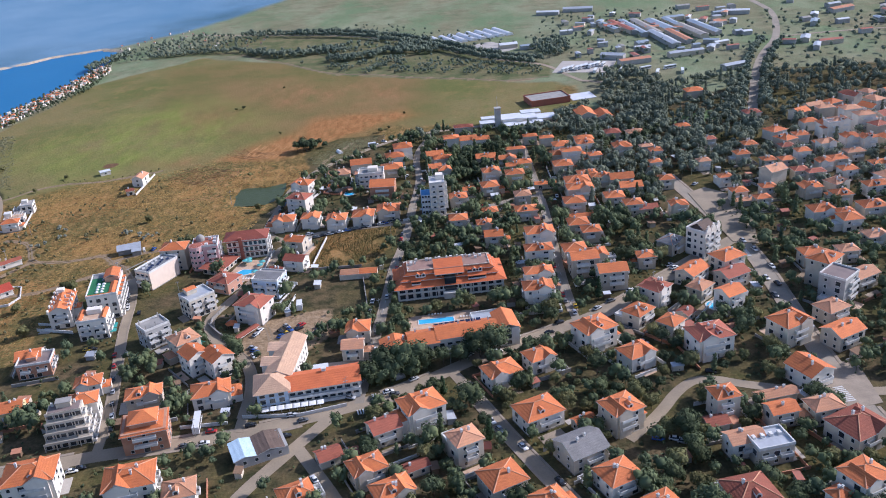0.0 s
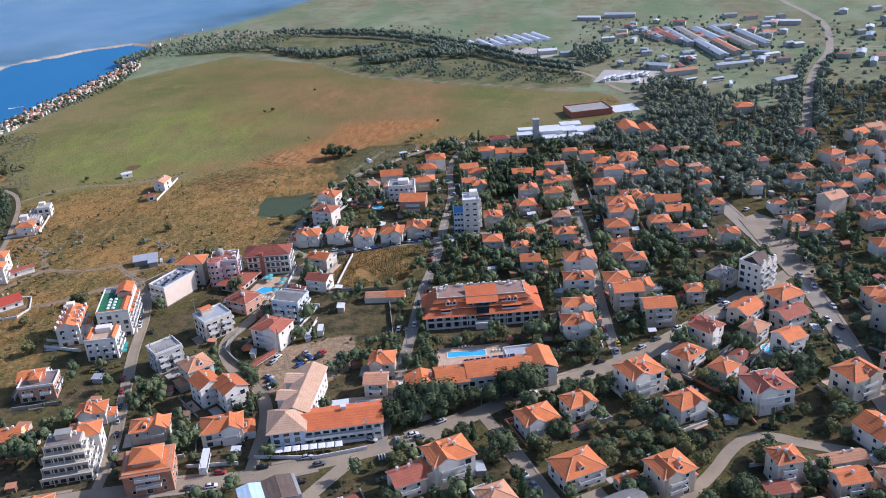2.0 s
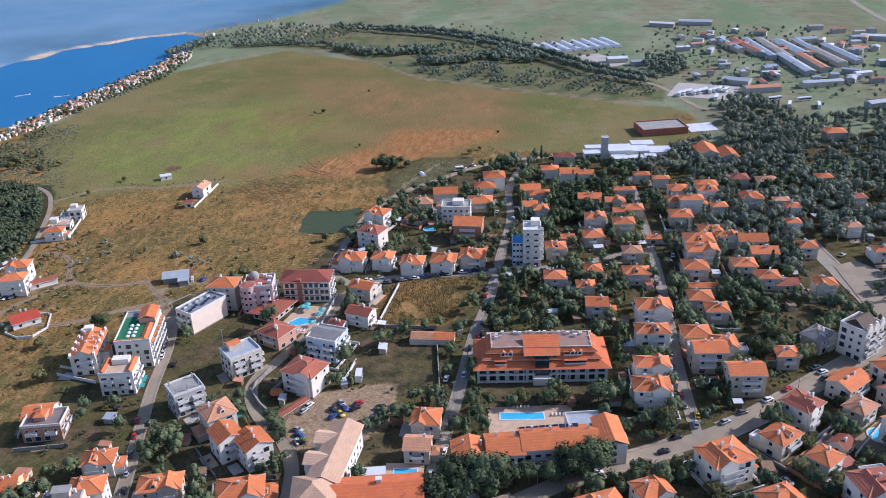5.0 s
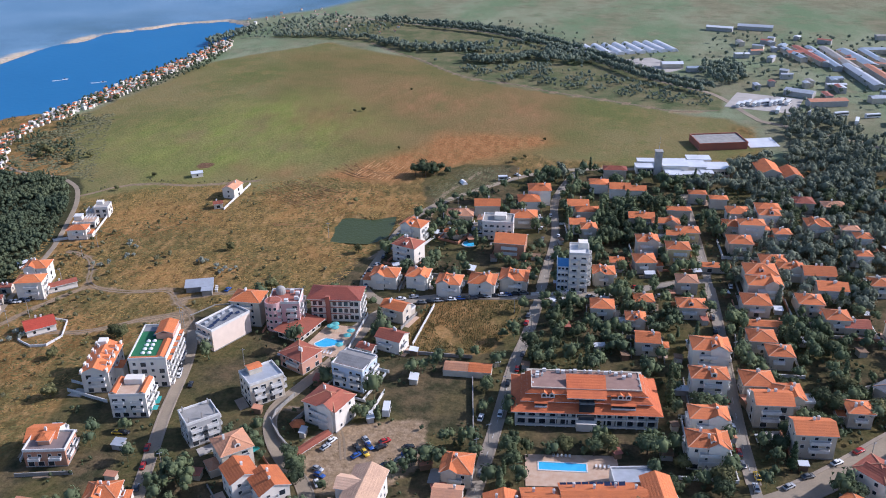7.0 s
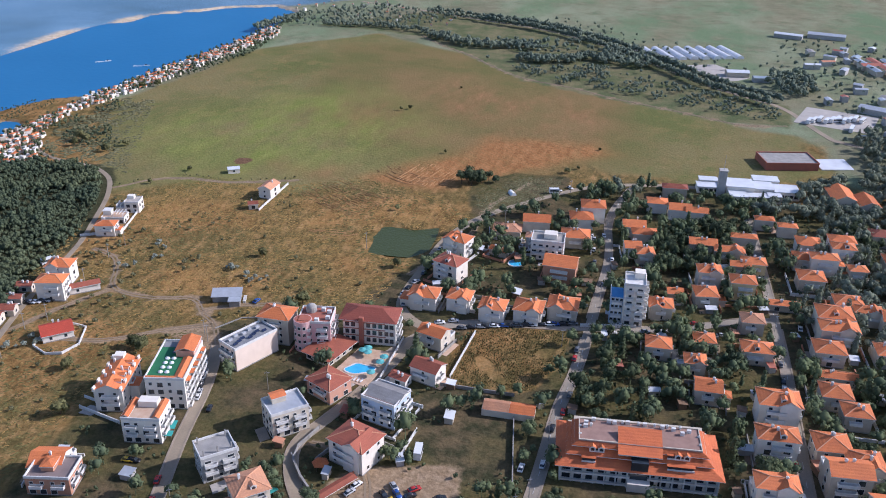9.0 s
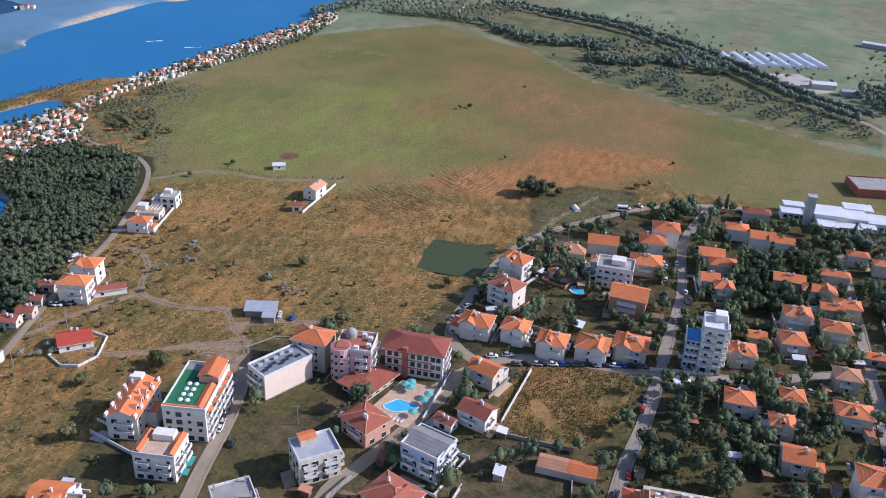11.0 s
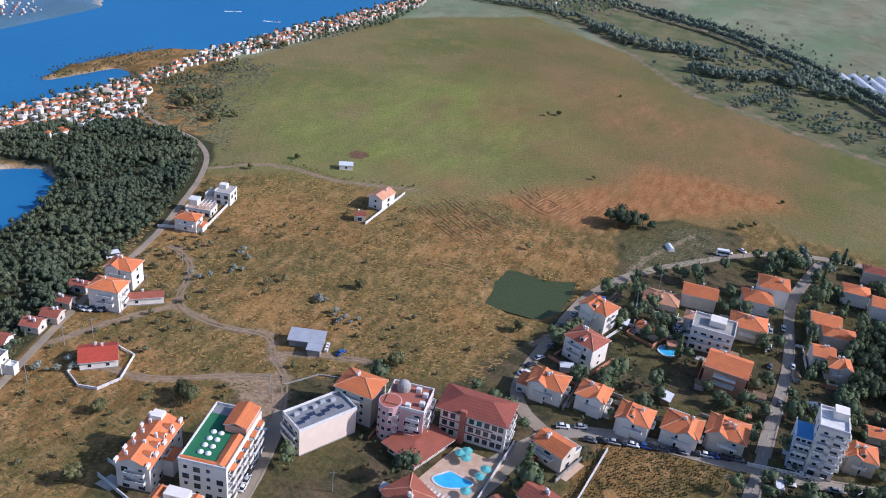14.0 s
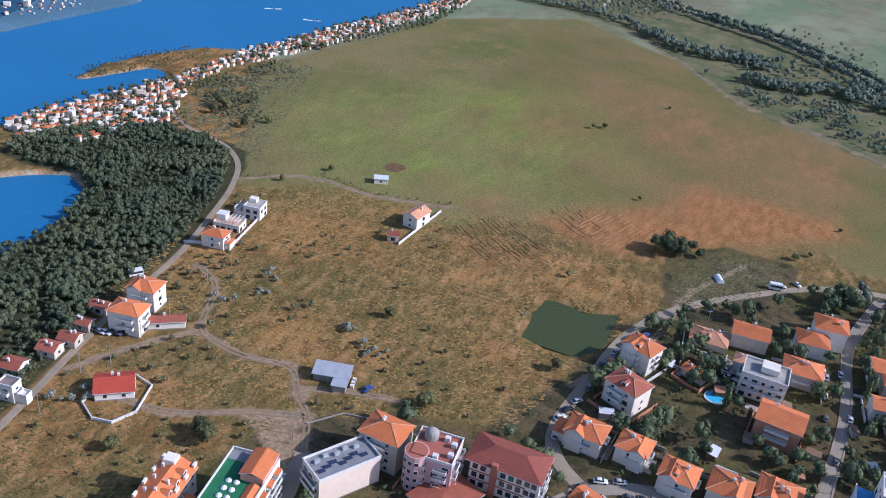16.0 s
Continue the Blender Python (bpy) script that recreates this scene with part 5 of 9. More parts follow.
def white_terraced():
    h, zt = flat_block(-186.5, 289.5, 16, 13.0, 11.0, 3, "white", "white three-storey block with orange-edged roof terraces", balcony_sides="fr", deck=M_TERRACE)
    add_box(h, "roof_room", WALL["white"], -3, 1.5, zt + 0.262, 3.5, 5.0, zt + 2.5)
    for q in ((-6.4, -5.3, -4.0, 5.2), (4.0, -5.3, 6.4, 5.2)):
        bm = bmesh.new()
        gable_roof(bm, 2.4, 10.2, zt + 1.0, 0.15, 0.6)
        bmesh.ops.transform(bm, matrix=Matrix.Translation(((q[0] + q[2]) / 2, 0, 0)), verts=bm.verts)
        part("edge_roof", bm, [ROOF["orange"], M_TRIM], h)
    # the stepped block by the crossroads
    h = thing("apartment_building", -163.0, 213.5, 0, 15, "stepped white apartment building with terraces on every floor", "apartment building")
    FOOTPRINTS.append((-163, 213, 11))
    for k in range(4):
        y0 = -6.0 + 2.3 * k
        add_box(h, "storey", WALL["cream"], -8.2 + 0.4 * k, y0, 2.8 * k if k else -0.5, 8.2 - 1.0 * k, 7.0, 2.8 * k + 2.797)
        add_box(h, "terrace_slab", WALL["grey"], -8.5 + 0.4 * k, y0 - 1.1, 2.8 * k + 2.55, 8.5 - 1.0 * k, y0 - 0.002, 2.8 * k + 2.75)
        add_box(h, "terrace_rail", WALL["cream"], -8.5 + 0.4 * k, y0 - 1.1, 2.8 * k + 2.752, 8.5 - 1.0 * k, y0 - 1.0, 2.8 * k + 3.6)
        for u in np.linspace(-7.0 + 0.4 * k, 7.0 - 1.0 * k, 6):
            hotel_window(h, pose(u, y0, 2.8 * k + 1.25))
        for u in np.linspace(-8.3 + 0.4 * k, 8.3 - 1.0 * k, 5):
            add_box(h, "pier", WALL["cream"], u - 0.16, y0 - 1.05, 2.8 * k - 0.2, u + 0.16, y0 - 0.75, 2.8 * k + 2.54)
        for v in np.linspace(y0 + 1.5, 6.0, 4 - k):
            shared("window", WINDOW, h, pose(8.2 - 1.0 * k, v, 2.8 * k + 1.6, 0, 0, 90))
            shared("balcony", BALCONY[3], h, pose(8.23 - 1.0 * k, v, 2.8 * k + 0.3, 0, 0, 90))
    add_box(h, "roof_deck", M_DECK, -6.6, 1.2, 11.2, 4.6, 6.9, 11.3)
    add_box(h, "roof_room", WALL["cream"], -3.6, 3.5, 11.302, 1.6, 6.8, 13.4)
    add_box(h, "roof_room_slab", M_CONC, -3.9, 3.2, 13.402, 1.9, 7.0, 13.6)
    for u in (-5.4, 2.6):
        add_box(h, "vent_stack", M_TRIM, u - 0.4, 5.4, 11.302, u + 0.4, 6.2, 12.7)


def cream_box():
    h, zt = flat_block(-176.0, 338.6, 63, 20.0, 10.0, 3, "pale", "long three-storey pale peach block with plain side wall", balcony_sides="l", windows_on="lb", deck=M_GREYFELT)
    for k in range(5):
        bm = bmesh.new()
        box(bm, -0.9, -0.5, 0, 0.9, 0.5, 0.9, taper=0.1)
        part("roof_unit", bm, M_METAL, h).matrix_basis = pose(-7 + 3.2 * k, 2.0 + (k % 2), zt + 0.262)
    for k in range(7):
        bm = bmesh.new()
        box(bm, -0.9, -0.55, -0.04, 0.9, 0.55, 0.04)
        part("solar_panel", bm, M_SOLAR, h).matrix_basis = pose(-7.5 + 2.3 * k, -2.0 + 0.8 * (k % 3), zt + 0.75, 28, 0, 0)
    # the pink hotel with the rounded tower
    h, zt = flat_block(-152.5, 355.0, 12, 13.0, 12.0, 4, "pink", "pink four-storey hotel with rounded front and brick-red roof terrace", "hotel", deck=M_RUST, balcony_sides="fr")
    bm = bmesh.new()
    tube(bm, -4.6, -4.4, -0.5, zt + 0.95, 3.6, k=18)
    part("tower", bm, WALL["pink"], h)
    bm = bmesh.new()
    tube(bm, -4.6, -4.4, zt + 0.951, zt + 1.0, 3.3, k=18)
    part("tower_deck", bm, M_RUST, h)
    bm = bmesh.new()
    tube(bm, -2.6, 3.2, zt + 0.262, zt + 1.6, 2.2, k=14)
    for k in range(4):
        a, b = math.radians(22 * k), math.radians(22 * (k + 1))
        tube(bm, -2.6, 3.2, zt + 1.6 + 2.0 * math.sin(a), zt + 1.6 + 2.0 * math.sin(b), 2.2 * math.cos(a), 2.2 * math.cos(b), 14)
    part("dome", bm, M_CONC, h, "grey rounded dome")
    for u, v in ((2.2, 3.6), (4.8, 1.8), (5.0, -2.6), (1.0, -4.8)):
        add_box(h, "roof_cube", M_TRIM, u - 0.8, v - 0.7, zt + 0.262, u + 0.8, v + 0.7, zt + 1.7)
    for fl in range(4):
        for k in range(5):
            a = math.radians(160 + 32 * k)
            shared("window", WINDOW, h, pose(-4.6 + 3.6 * math.cos(a), -4.4 + 3.6 * math.sin(a), 3.0 * fl + 1.8, 0, 0, math.degrees(a) + 90))
    # the red-roofed annex beside the yellow hotel
    h = thing("annex", -178.6, 352.0, 0, 2, "low cream annex with dark red lean-to roof and white pillars", "annex")
    FOOTPRINTS.append((-178.6, 352.0, 4))
    add_box(h, "wall", WALL["cream"], -1.8, -4.6, -0.4, 1.8, 4.6, 3.2)
    bm = bmesh.new()
    for v in box(bm, -2.2, -5.0, 3.21, 2.0, 5.0, 3.4):
        v.co.z += 0.16 * (v.co.x + 2.2)
    part("roof", bm, ROOF["darkred"], h)
    for v in (-4.2, -1.4, 1.4, 4.2):
        add_box(h, "pillar", M_TRIM, -2.15, v - 0.15, -0.4, -1.82, v + 0.15, 3.1)


def red_hotel():
    h = thing("hotel", -132.0, 364.2, 0, 6, "white four-storey hotel with dark red roof and red bands", "hotel")
    h.scale = (0.78, 0.74, 1.0)
    for k in (-8, 0, 8):
        FOOTPRINTS.append((-132 + k * 0.8, 364 + k * 0.1, 7.5))
    add_box(h, "wall", WALL["white"], -13, -7, -0.5, 13, 7.5, 10.5)
    for z in (3.2, 6.2, 9.0):
        add_box(h, "red_band", M_RUST, -13.15, -7.15, z + 0.1, 8.0, -7.003, z + 0.5)
    add_hip(h, "roof", "maroon", -0.5, 0, 27, 15.5, 10.5, 0, 0.9, 0.32)
    add_box(h, "lift_tower", M_RUST, -4.8, -9.0, -0.5, -2.6, -7.2, 12.0, label="red lift tower")
    for fl in range(3):
        for u in (-11, -8, -0.5, 2.5, 5.5, 8.5, 11):
            hotel_window(h, pose(u, -7, 3.1 * fl + 2.0))
        for v in (-4, 0, 4):
            hotel_window(h, pose(13, v, 3.1 * fl + 2.0, 0, 0, 90))
            shared("balcony", BALCONY[3], h, pose(13.03, v, 3.1 * fl + 0.9, 0, 0, 90))
    w = thing("restaurant", -144.3, 349.0, 0, -16, "low restaurant under a broad dark red tile roof", "restaurant")
    FOOTPRINTS.append((-146, 350, 10))
    add_box(w, "wall", WALL["cream"], -5.6, -7.6, -0.5, 5.6, 7.6, 3.6)
    add_hip(w, "roof", "darkred", 0, 0, 13.0, 16.6, 3.6, 0, 0.8, 0.14)
    for u in np.linspace(-4, 4, 3):
        shared("window", WIDE_WINDOW, w, pose(u, -7.6, 1.6))
    for v in np.linspace(-6, 6, 4):
        shared("window", WIDE_WINDOW, w, pose(5.6, v, 1.6, 0, 0, 90))
    terrace([(-138.6, 335.5), (-121.6, 332.5), (-117.6, 355.5), (-134.0, 356.0)], "sunny pool terrace of warm stone slabs")
    pool(-128.2, 342.5, 8, 10.5, 6, "free-form blue hotel swimming pool on a terrace", "free")
    for px_, py_ in ((-131, 352), (-128.5, 351), (-129.5, 353.8), (-121.2, 346), (-121, 349.5), (-122.2, 339)):
        parasol(px_, py_, M_CANVAS, 1.7)
    for k in range(8):
        lounger(-135 + 1.5 * k, 336.6 - 0.2 * k, -10)


def modern_villa(x, y, yaw, w, d, zt, label, deck=None):
    """A white cube of one or two floors with a raised roof edge and wide panes."""
    h = thing("villa", x, y, 0, yaw, label, "house", "houses of the town")
    FOOTPRINTS.append((x, y, max(w, d) * 0.6))
    add_box(h, "wall", WALL["white"], -w / 2, -d / 2, -0.5, w / 2, d / 2, zt)
    bm = bmesh.new()
    loft(bm, [(w / 2 + 0.1, d / 2 + 0.1, zt + 0.002), (w / 2 + 0.1, d / 2 + 0.1, zt + 0.7), (w / 2 - 0.2, d / 2 - 0.2, zt + 0.7), (w / 2 - 0.2, d / 2 - 0.2, zt + 0.2)])
    part("parapet", bm, M_TRIM, h)
    add_box(h, "roof_deck", deck or M_SLAB, -w / 2 + 0.21, -d / 2 + 0.21, zt + 0.204, w / 2 - 0.21, d / 2 - 0.21, zt + 0.29)
    facade_windows(h, w, d, 0, int(zt / 3), random.Random(int(y)), wide=0.7, sides="flr", gap=2.7)
    return h


def small_specials():
    house(-109.5, 296.5, -20, 13.5, 11.5, 3, "cross", "darkred", "white", "guest_house", category="hotel")
    h, zt = flat_block(-107.5, 318.5, -14, 13.0, 11.0, 3, "blue", "pale blue three-storey house with grey roof and white balconies", "house", deck=M_DECK, balcony_sides="fr")
    add_gable(h, "roof", "grey", 0, 1, 13.4, 9, zt + 0.3, 0, 0.3, 0.3)
    h, zt = flat_block(-140.5, 306.0, 45, 13.0, 10.5, 3, "cream", "modern three-storey cream house with grey flat roof", "house", deck=M_METAL, balcony_sides="fr")
    add_box(h, "roof_room", WALL["cream"], -4, 1, zt + 0.262, 1, 4.8, zt + 2.5)
    add_gable(h, "roof_room_roof", "orange", -1.5, 2.9, 5, 3.8, zt + 2.5, 0, 0.3, 0.3)
    h, zt = flat_block(-153.0, 281.0, 44, 11.5, 9.5, 3, "grey", "unfinished bare concrete house with open storeys", "house", deck=M_CONC, balcony_sides="fr")
    for u, v in ((-4.5, -3.5), (0, -3.5), (4.5, -3.5), (-4.5, 3.5), (4.5, 3.5)):
        add_box(h, "column", M_CONC, u - 0.2, v - 0.2, zt + 0.262, u + 0.2, v + 0.2, zt + 2.6)
    h, zt = flat_block(-200.5, 259.0, 16, 14.0, 10.5, 2, "brick", "two-storey house with dark flat roof and brick stair head", "house", deck=M_DECK, balcony_sides="fr")
    add_box(h, "stair_head", WALL["brick"], -3, -2, zt + 0.262, 1, 3, zt + 2.2)
    add_hip(h, "stair_roof", "orange", -1, 0.5, 4, 5, zt + 2.2, 0, 0.3, 0.3)
    h, zt = flat_block(-79.5, 449.0, 4, 15.5, 11.0, 3, "white", "white modern villa with flat roof terraces", "house", deck=M_CONC, balcony_sides="fl")
    add_box(h, "roof_room", WALL["white"], -2, -1.5, zt + 0.262, 4, 3.5, zt + 2.6)
    pool(-93.0, 436.0, 0, 6.5, 4.5, "small round blue garden pool", "round")
    # the blue and white tower of flats
    h, zt = flat_block(-31.5, 402.0, 3, 8.2, 10.5, 6, "white", "slim six-storey white and blue apartment tower with balconies", balcony_sides="fr", deck=M_TRIM)
    add_box(h, "side_wing", WALL["blue"], -9.2, -4.2, -0.5, -4.11, 4.2, 12.0)
    add_box(h, "wing_deck", mat("blue_deck", (0.05, 0.22, 0.48), 0.6, (0.06, 0.27, 0.52), 0.5), -9.0, -4.0, 12.002, -4.3, 4.0, 12.2)
    add_box(h, "wing_parapet", M_TRIM, -9.4, -4.3, 12.002, -9.05, 4.3, 13.0)
    add_box(h, "stair_head", WALL["white"], -0.5, 0.5, zt + 0.262, 3.6, 4.6, zt + 3.0)
    for fl in range(4):
        for v in (-2.5, 0, 2.5):
            shared("window", WINDOW, h, pose(-6.6 + v * 0.65, -4.2, 3.0 * fl + 1.9))
        shared("balcony", BALCONY[4], h, pose(-6.6, -4.23, 3.0 * fl + 0.5))
    # white hotel at the square
    h, zt = flat_block(104.5, 322.5, 40, 11.4, 10.2, 4, "white", "white four-storey hotel with stepped gables and balconies", "hotel", balcony_sides="fr", deck=M_DECK)
    add_gable(h, "roof", "brown", 0, 0.5, 8.0, 7.4, zt + 0.6, 0, 0.3, 0.7)
    for u in (-3.8, 0, 3.8):
        bm = bmesh.new()
        for half, z0, z1 in ((1.5, 0.2, 1.6), (1.0, 1.602, 2.5), (0.5, 2.502, 3.3)):
            box(bm, u - half, -5.5, zt + z0, u + half, -4.8, zt + z1)
        part("gable_front", bm, WALL["white"], h)
    h = house(71.0, 281.0, 42, 9.2, 9.6, 3, "cross", "darkred", "white", "house")
    h, zt = flat_block(85.0, 184.5, 12, 11.5, 9.0, 2, "cream", "two-storey cream house with grey flat roof and roof units", "house", deck=M_METAL, balcony_sides="f")
    for k in range(4):
        add_box(h, "roof_unit", M_TRIM, -5 + 2.8 * k, 0.5, zt + 0.262, -4 + 2.8 * k, 2.0, zt + 1.1)
    # workshop with the two-tone roof
    h = thing("workshop", -86.0, 199.5, 0, 25, "low workshop with half pale, half brown sheet roof", "workshop")
    FOOTPRINTS.append((-86, 199.5, 10))
    add_box(h, "wall", WALL["grey"], -9, -5.5, -0.4, 9, 5.5, 3.6)
    add_gable(h, "roof", "skyblue", -5.6, 0, 7.2, 11, 3.6, 0, 0.4, 0.22)
    add_gable(h, "roof", "brown", 3.0, 0, 9.2, 11, 3.6, 0, 0.4, 0.22)
    for u in (-6, -2, 2, 6):
        shared("window", WINDOW, h, pose(u, -5.5, 1.9))
    # long sheds beside the meadow
    h = thing("shed", -66.0, 327.5, 0, 2, "long low shed with brown and orange tile roof", "shed")
    FOOTPRINTS.append((-66, 327.5, 8))
    add_box(h, "wall", WALL["cream"], -9, -3, -0.4, 9, 3, 2.8)
    add_gable(h, "roof", "faded", -4.2, 0, 8.6, 6, 2.8, 0, 0.3, 0.4)
    add_gable(h, "roof", "orange", 4.8, 0, 8.4, 6, 2.8, 0, 0.3, 0.4)
    # metal barn on the edge of the grassland
    h = thing("barn", -205.0, 373.0, 0, 20, "low L-shaped barn with pale metal roof", "barn")
    FOOTPRINTS.append((-205, 373, 10))
    add_box(h, "wall", M_CONC, -6.5, -1.5, -0.4, 5.5, 4.0, 2.8)
    add_box(h, "wall", M_CONC, 1.0, -6.0, -0.4, 5.5, -1.51, 2.8)
    bm = bmesh.new()
    vs = box(bm, -7, -2.2, 2.8, 6, 4.6, 3.0)
    for v in vs:
        v.co.z += 0.14 * (v.co.y + 2)
    vs = box(bm, 0.6, -6.6, 2.8, 6.0, -2.25, 2.95)
    part("roof", bm, M_METAL, h)
    for k in range(3):
        add_box(h, "tank", M_TRIM, 6.5, -3 + 1.8 * k, 0, 7.7, -1.8 + 1.8 * k, 1.2)
    # lone shed in the meadow
    h = thing("shed", -279.0, 508.0, 0, 30, "small white shed with pale flat roof in the meadow", "shed")
    add_box(h, "wall", WALL["white"], -3.6, -2.4, -0.6, 3.6, 2.4, 2.6)
    add_box(h, "roof", M_TIN, -3.9, -2.7, 2.602, 3.9, 2.7, 2.85)
    shared("window", WINDOW, h, pose(0, -2.4, 1.5))
    # modern white villas by the wood
    h = modern_villa(-307.0, 445.5, 15, 8.2, 8.6, 6.2, "modern white cubic villa with stepped terraces beside the wood")
    add_box(h, "side_wing", WALL["white"], -9.4, -3.6, -0.5, -4.11, 3.8, 3.0)
    add_box(h, "wing_deck", M_SLAB, -9.3, -3.5, 3.002, -4.2, 3.7, 3.08)
    add_box(h, "stair_head", WALL["white"], -3.6, 0.6, 6.5, 0.2, 3.8, 8.4)
    for u in (-9.2, -6.8):
        add_box(h, "screen_wall", M_TRIM, u, -3.5, 3.082, u + 0.22, 3.7, 4.5)
    h = modern_villa(-308.5, 430.5, 15, 12.5, 8.0, 3.2, "low white villa with red-brown roof terrace and beams", M_TERRACE)
    add_box(h, "upper_room", WALL["white"], -6.0, -0.5, 3.5, -1.8, 3.6, 6.0)
    add_box(h, "roof", M_TRIM, -6.3, -0.8, 6.002, -1.5, 3.9, 6.25)
    for u in (0.2, 1.9, 3.6, 5.3):
        add_box(h, "beam", M_TRIM, u, -3.7, 5.4, u + 0.2, 3.6, 5.65)
    for u in (0.2, 5.3):
        for v in (-3.6, 3.4):
            add_box(h, "post", M_TRIM, u, v, 3.5, u + 0.2, v + 0.2, 5.398)
    # tiled walk roof beside the gazebo, and tarps over building work
    h = thing("pergola", -110.5, 280.5, 0, 58, "long low walkway roof of red clay tiles on posts", "pergola")
    add_gable(h, "roof", "darkred", 0, 0, 15, 3.2, 2.4, 0, 0.2, 0.3)
    for u in (-7, -3.5, 0, 3.5, 7):
        for v in (-1.4, 1.4):
            add_box(h, "post", M_WOOD, u - 0.12, v - 0.12, -0.3, u + 0.12, v + 0.12, 2.4)
    for x, y, yaw, w, d in ((-131.5, 276.0, -40, 6.5, 3.6), (-180.5, 293.5, 15, 4.5, 4.0), (-178.0, 289.5, 15, 3.0, 2.5)):
        h = thing("tarpaulin", x, y, 0, yaw, "teal tarpaulin stretched over posts beside a house", "tarpaulin", "tarpaulins")
        bm = bmesh.new()
        for v in box(bm, -w / 2, -d / 2, 2.0, w / 2, d / 2, 2.06):
            v.co.z += 0.12 * v.co.y
        part("cover", bm, M_TEAL, h)
        for u, v in ((-1, -1), (1, -1), (1, 1), (-1, 1)):
            add_box(h, "post", M_WOOD, u * (w / 2 - 0.2) - 0.06, v * (d / 2 - 0.2) - 0.06, -0.3, u * (w / 2 - 0.2) + 0.06, v * (d / 2 - 0.2) + 0.06, 1.75)
    terrace([(-218, 290), (-217, 295), (-211, 295), (-212.5, 290)], "bare grey concrete slab in the grass", M_SLAB, 0.2)
    # gazebo in the sunk garden
    h = thing("gazebo", -119.5, 289.5, 0, 10, "hexagonal garden gazebo with red tile roof", "gazebo")
    bm = bmesh.new()
    for i in range(6):
        tube(bm, 2.0 * math.cos(i * math.pi / 3), 2.0 * math.sin(i * math.pi / 3), -0.2, 2.3, 0.1, k=6)
    part("posts", bm, M_WOOD, h)
    bm = bmesh.new()
    tube(bm, 0, 0, 2.3, 3.9, 2.9, 0.1, 6)
    part("roof", bm, ROOF["orange"], h)


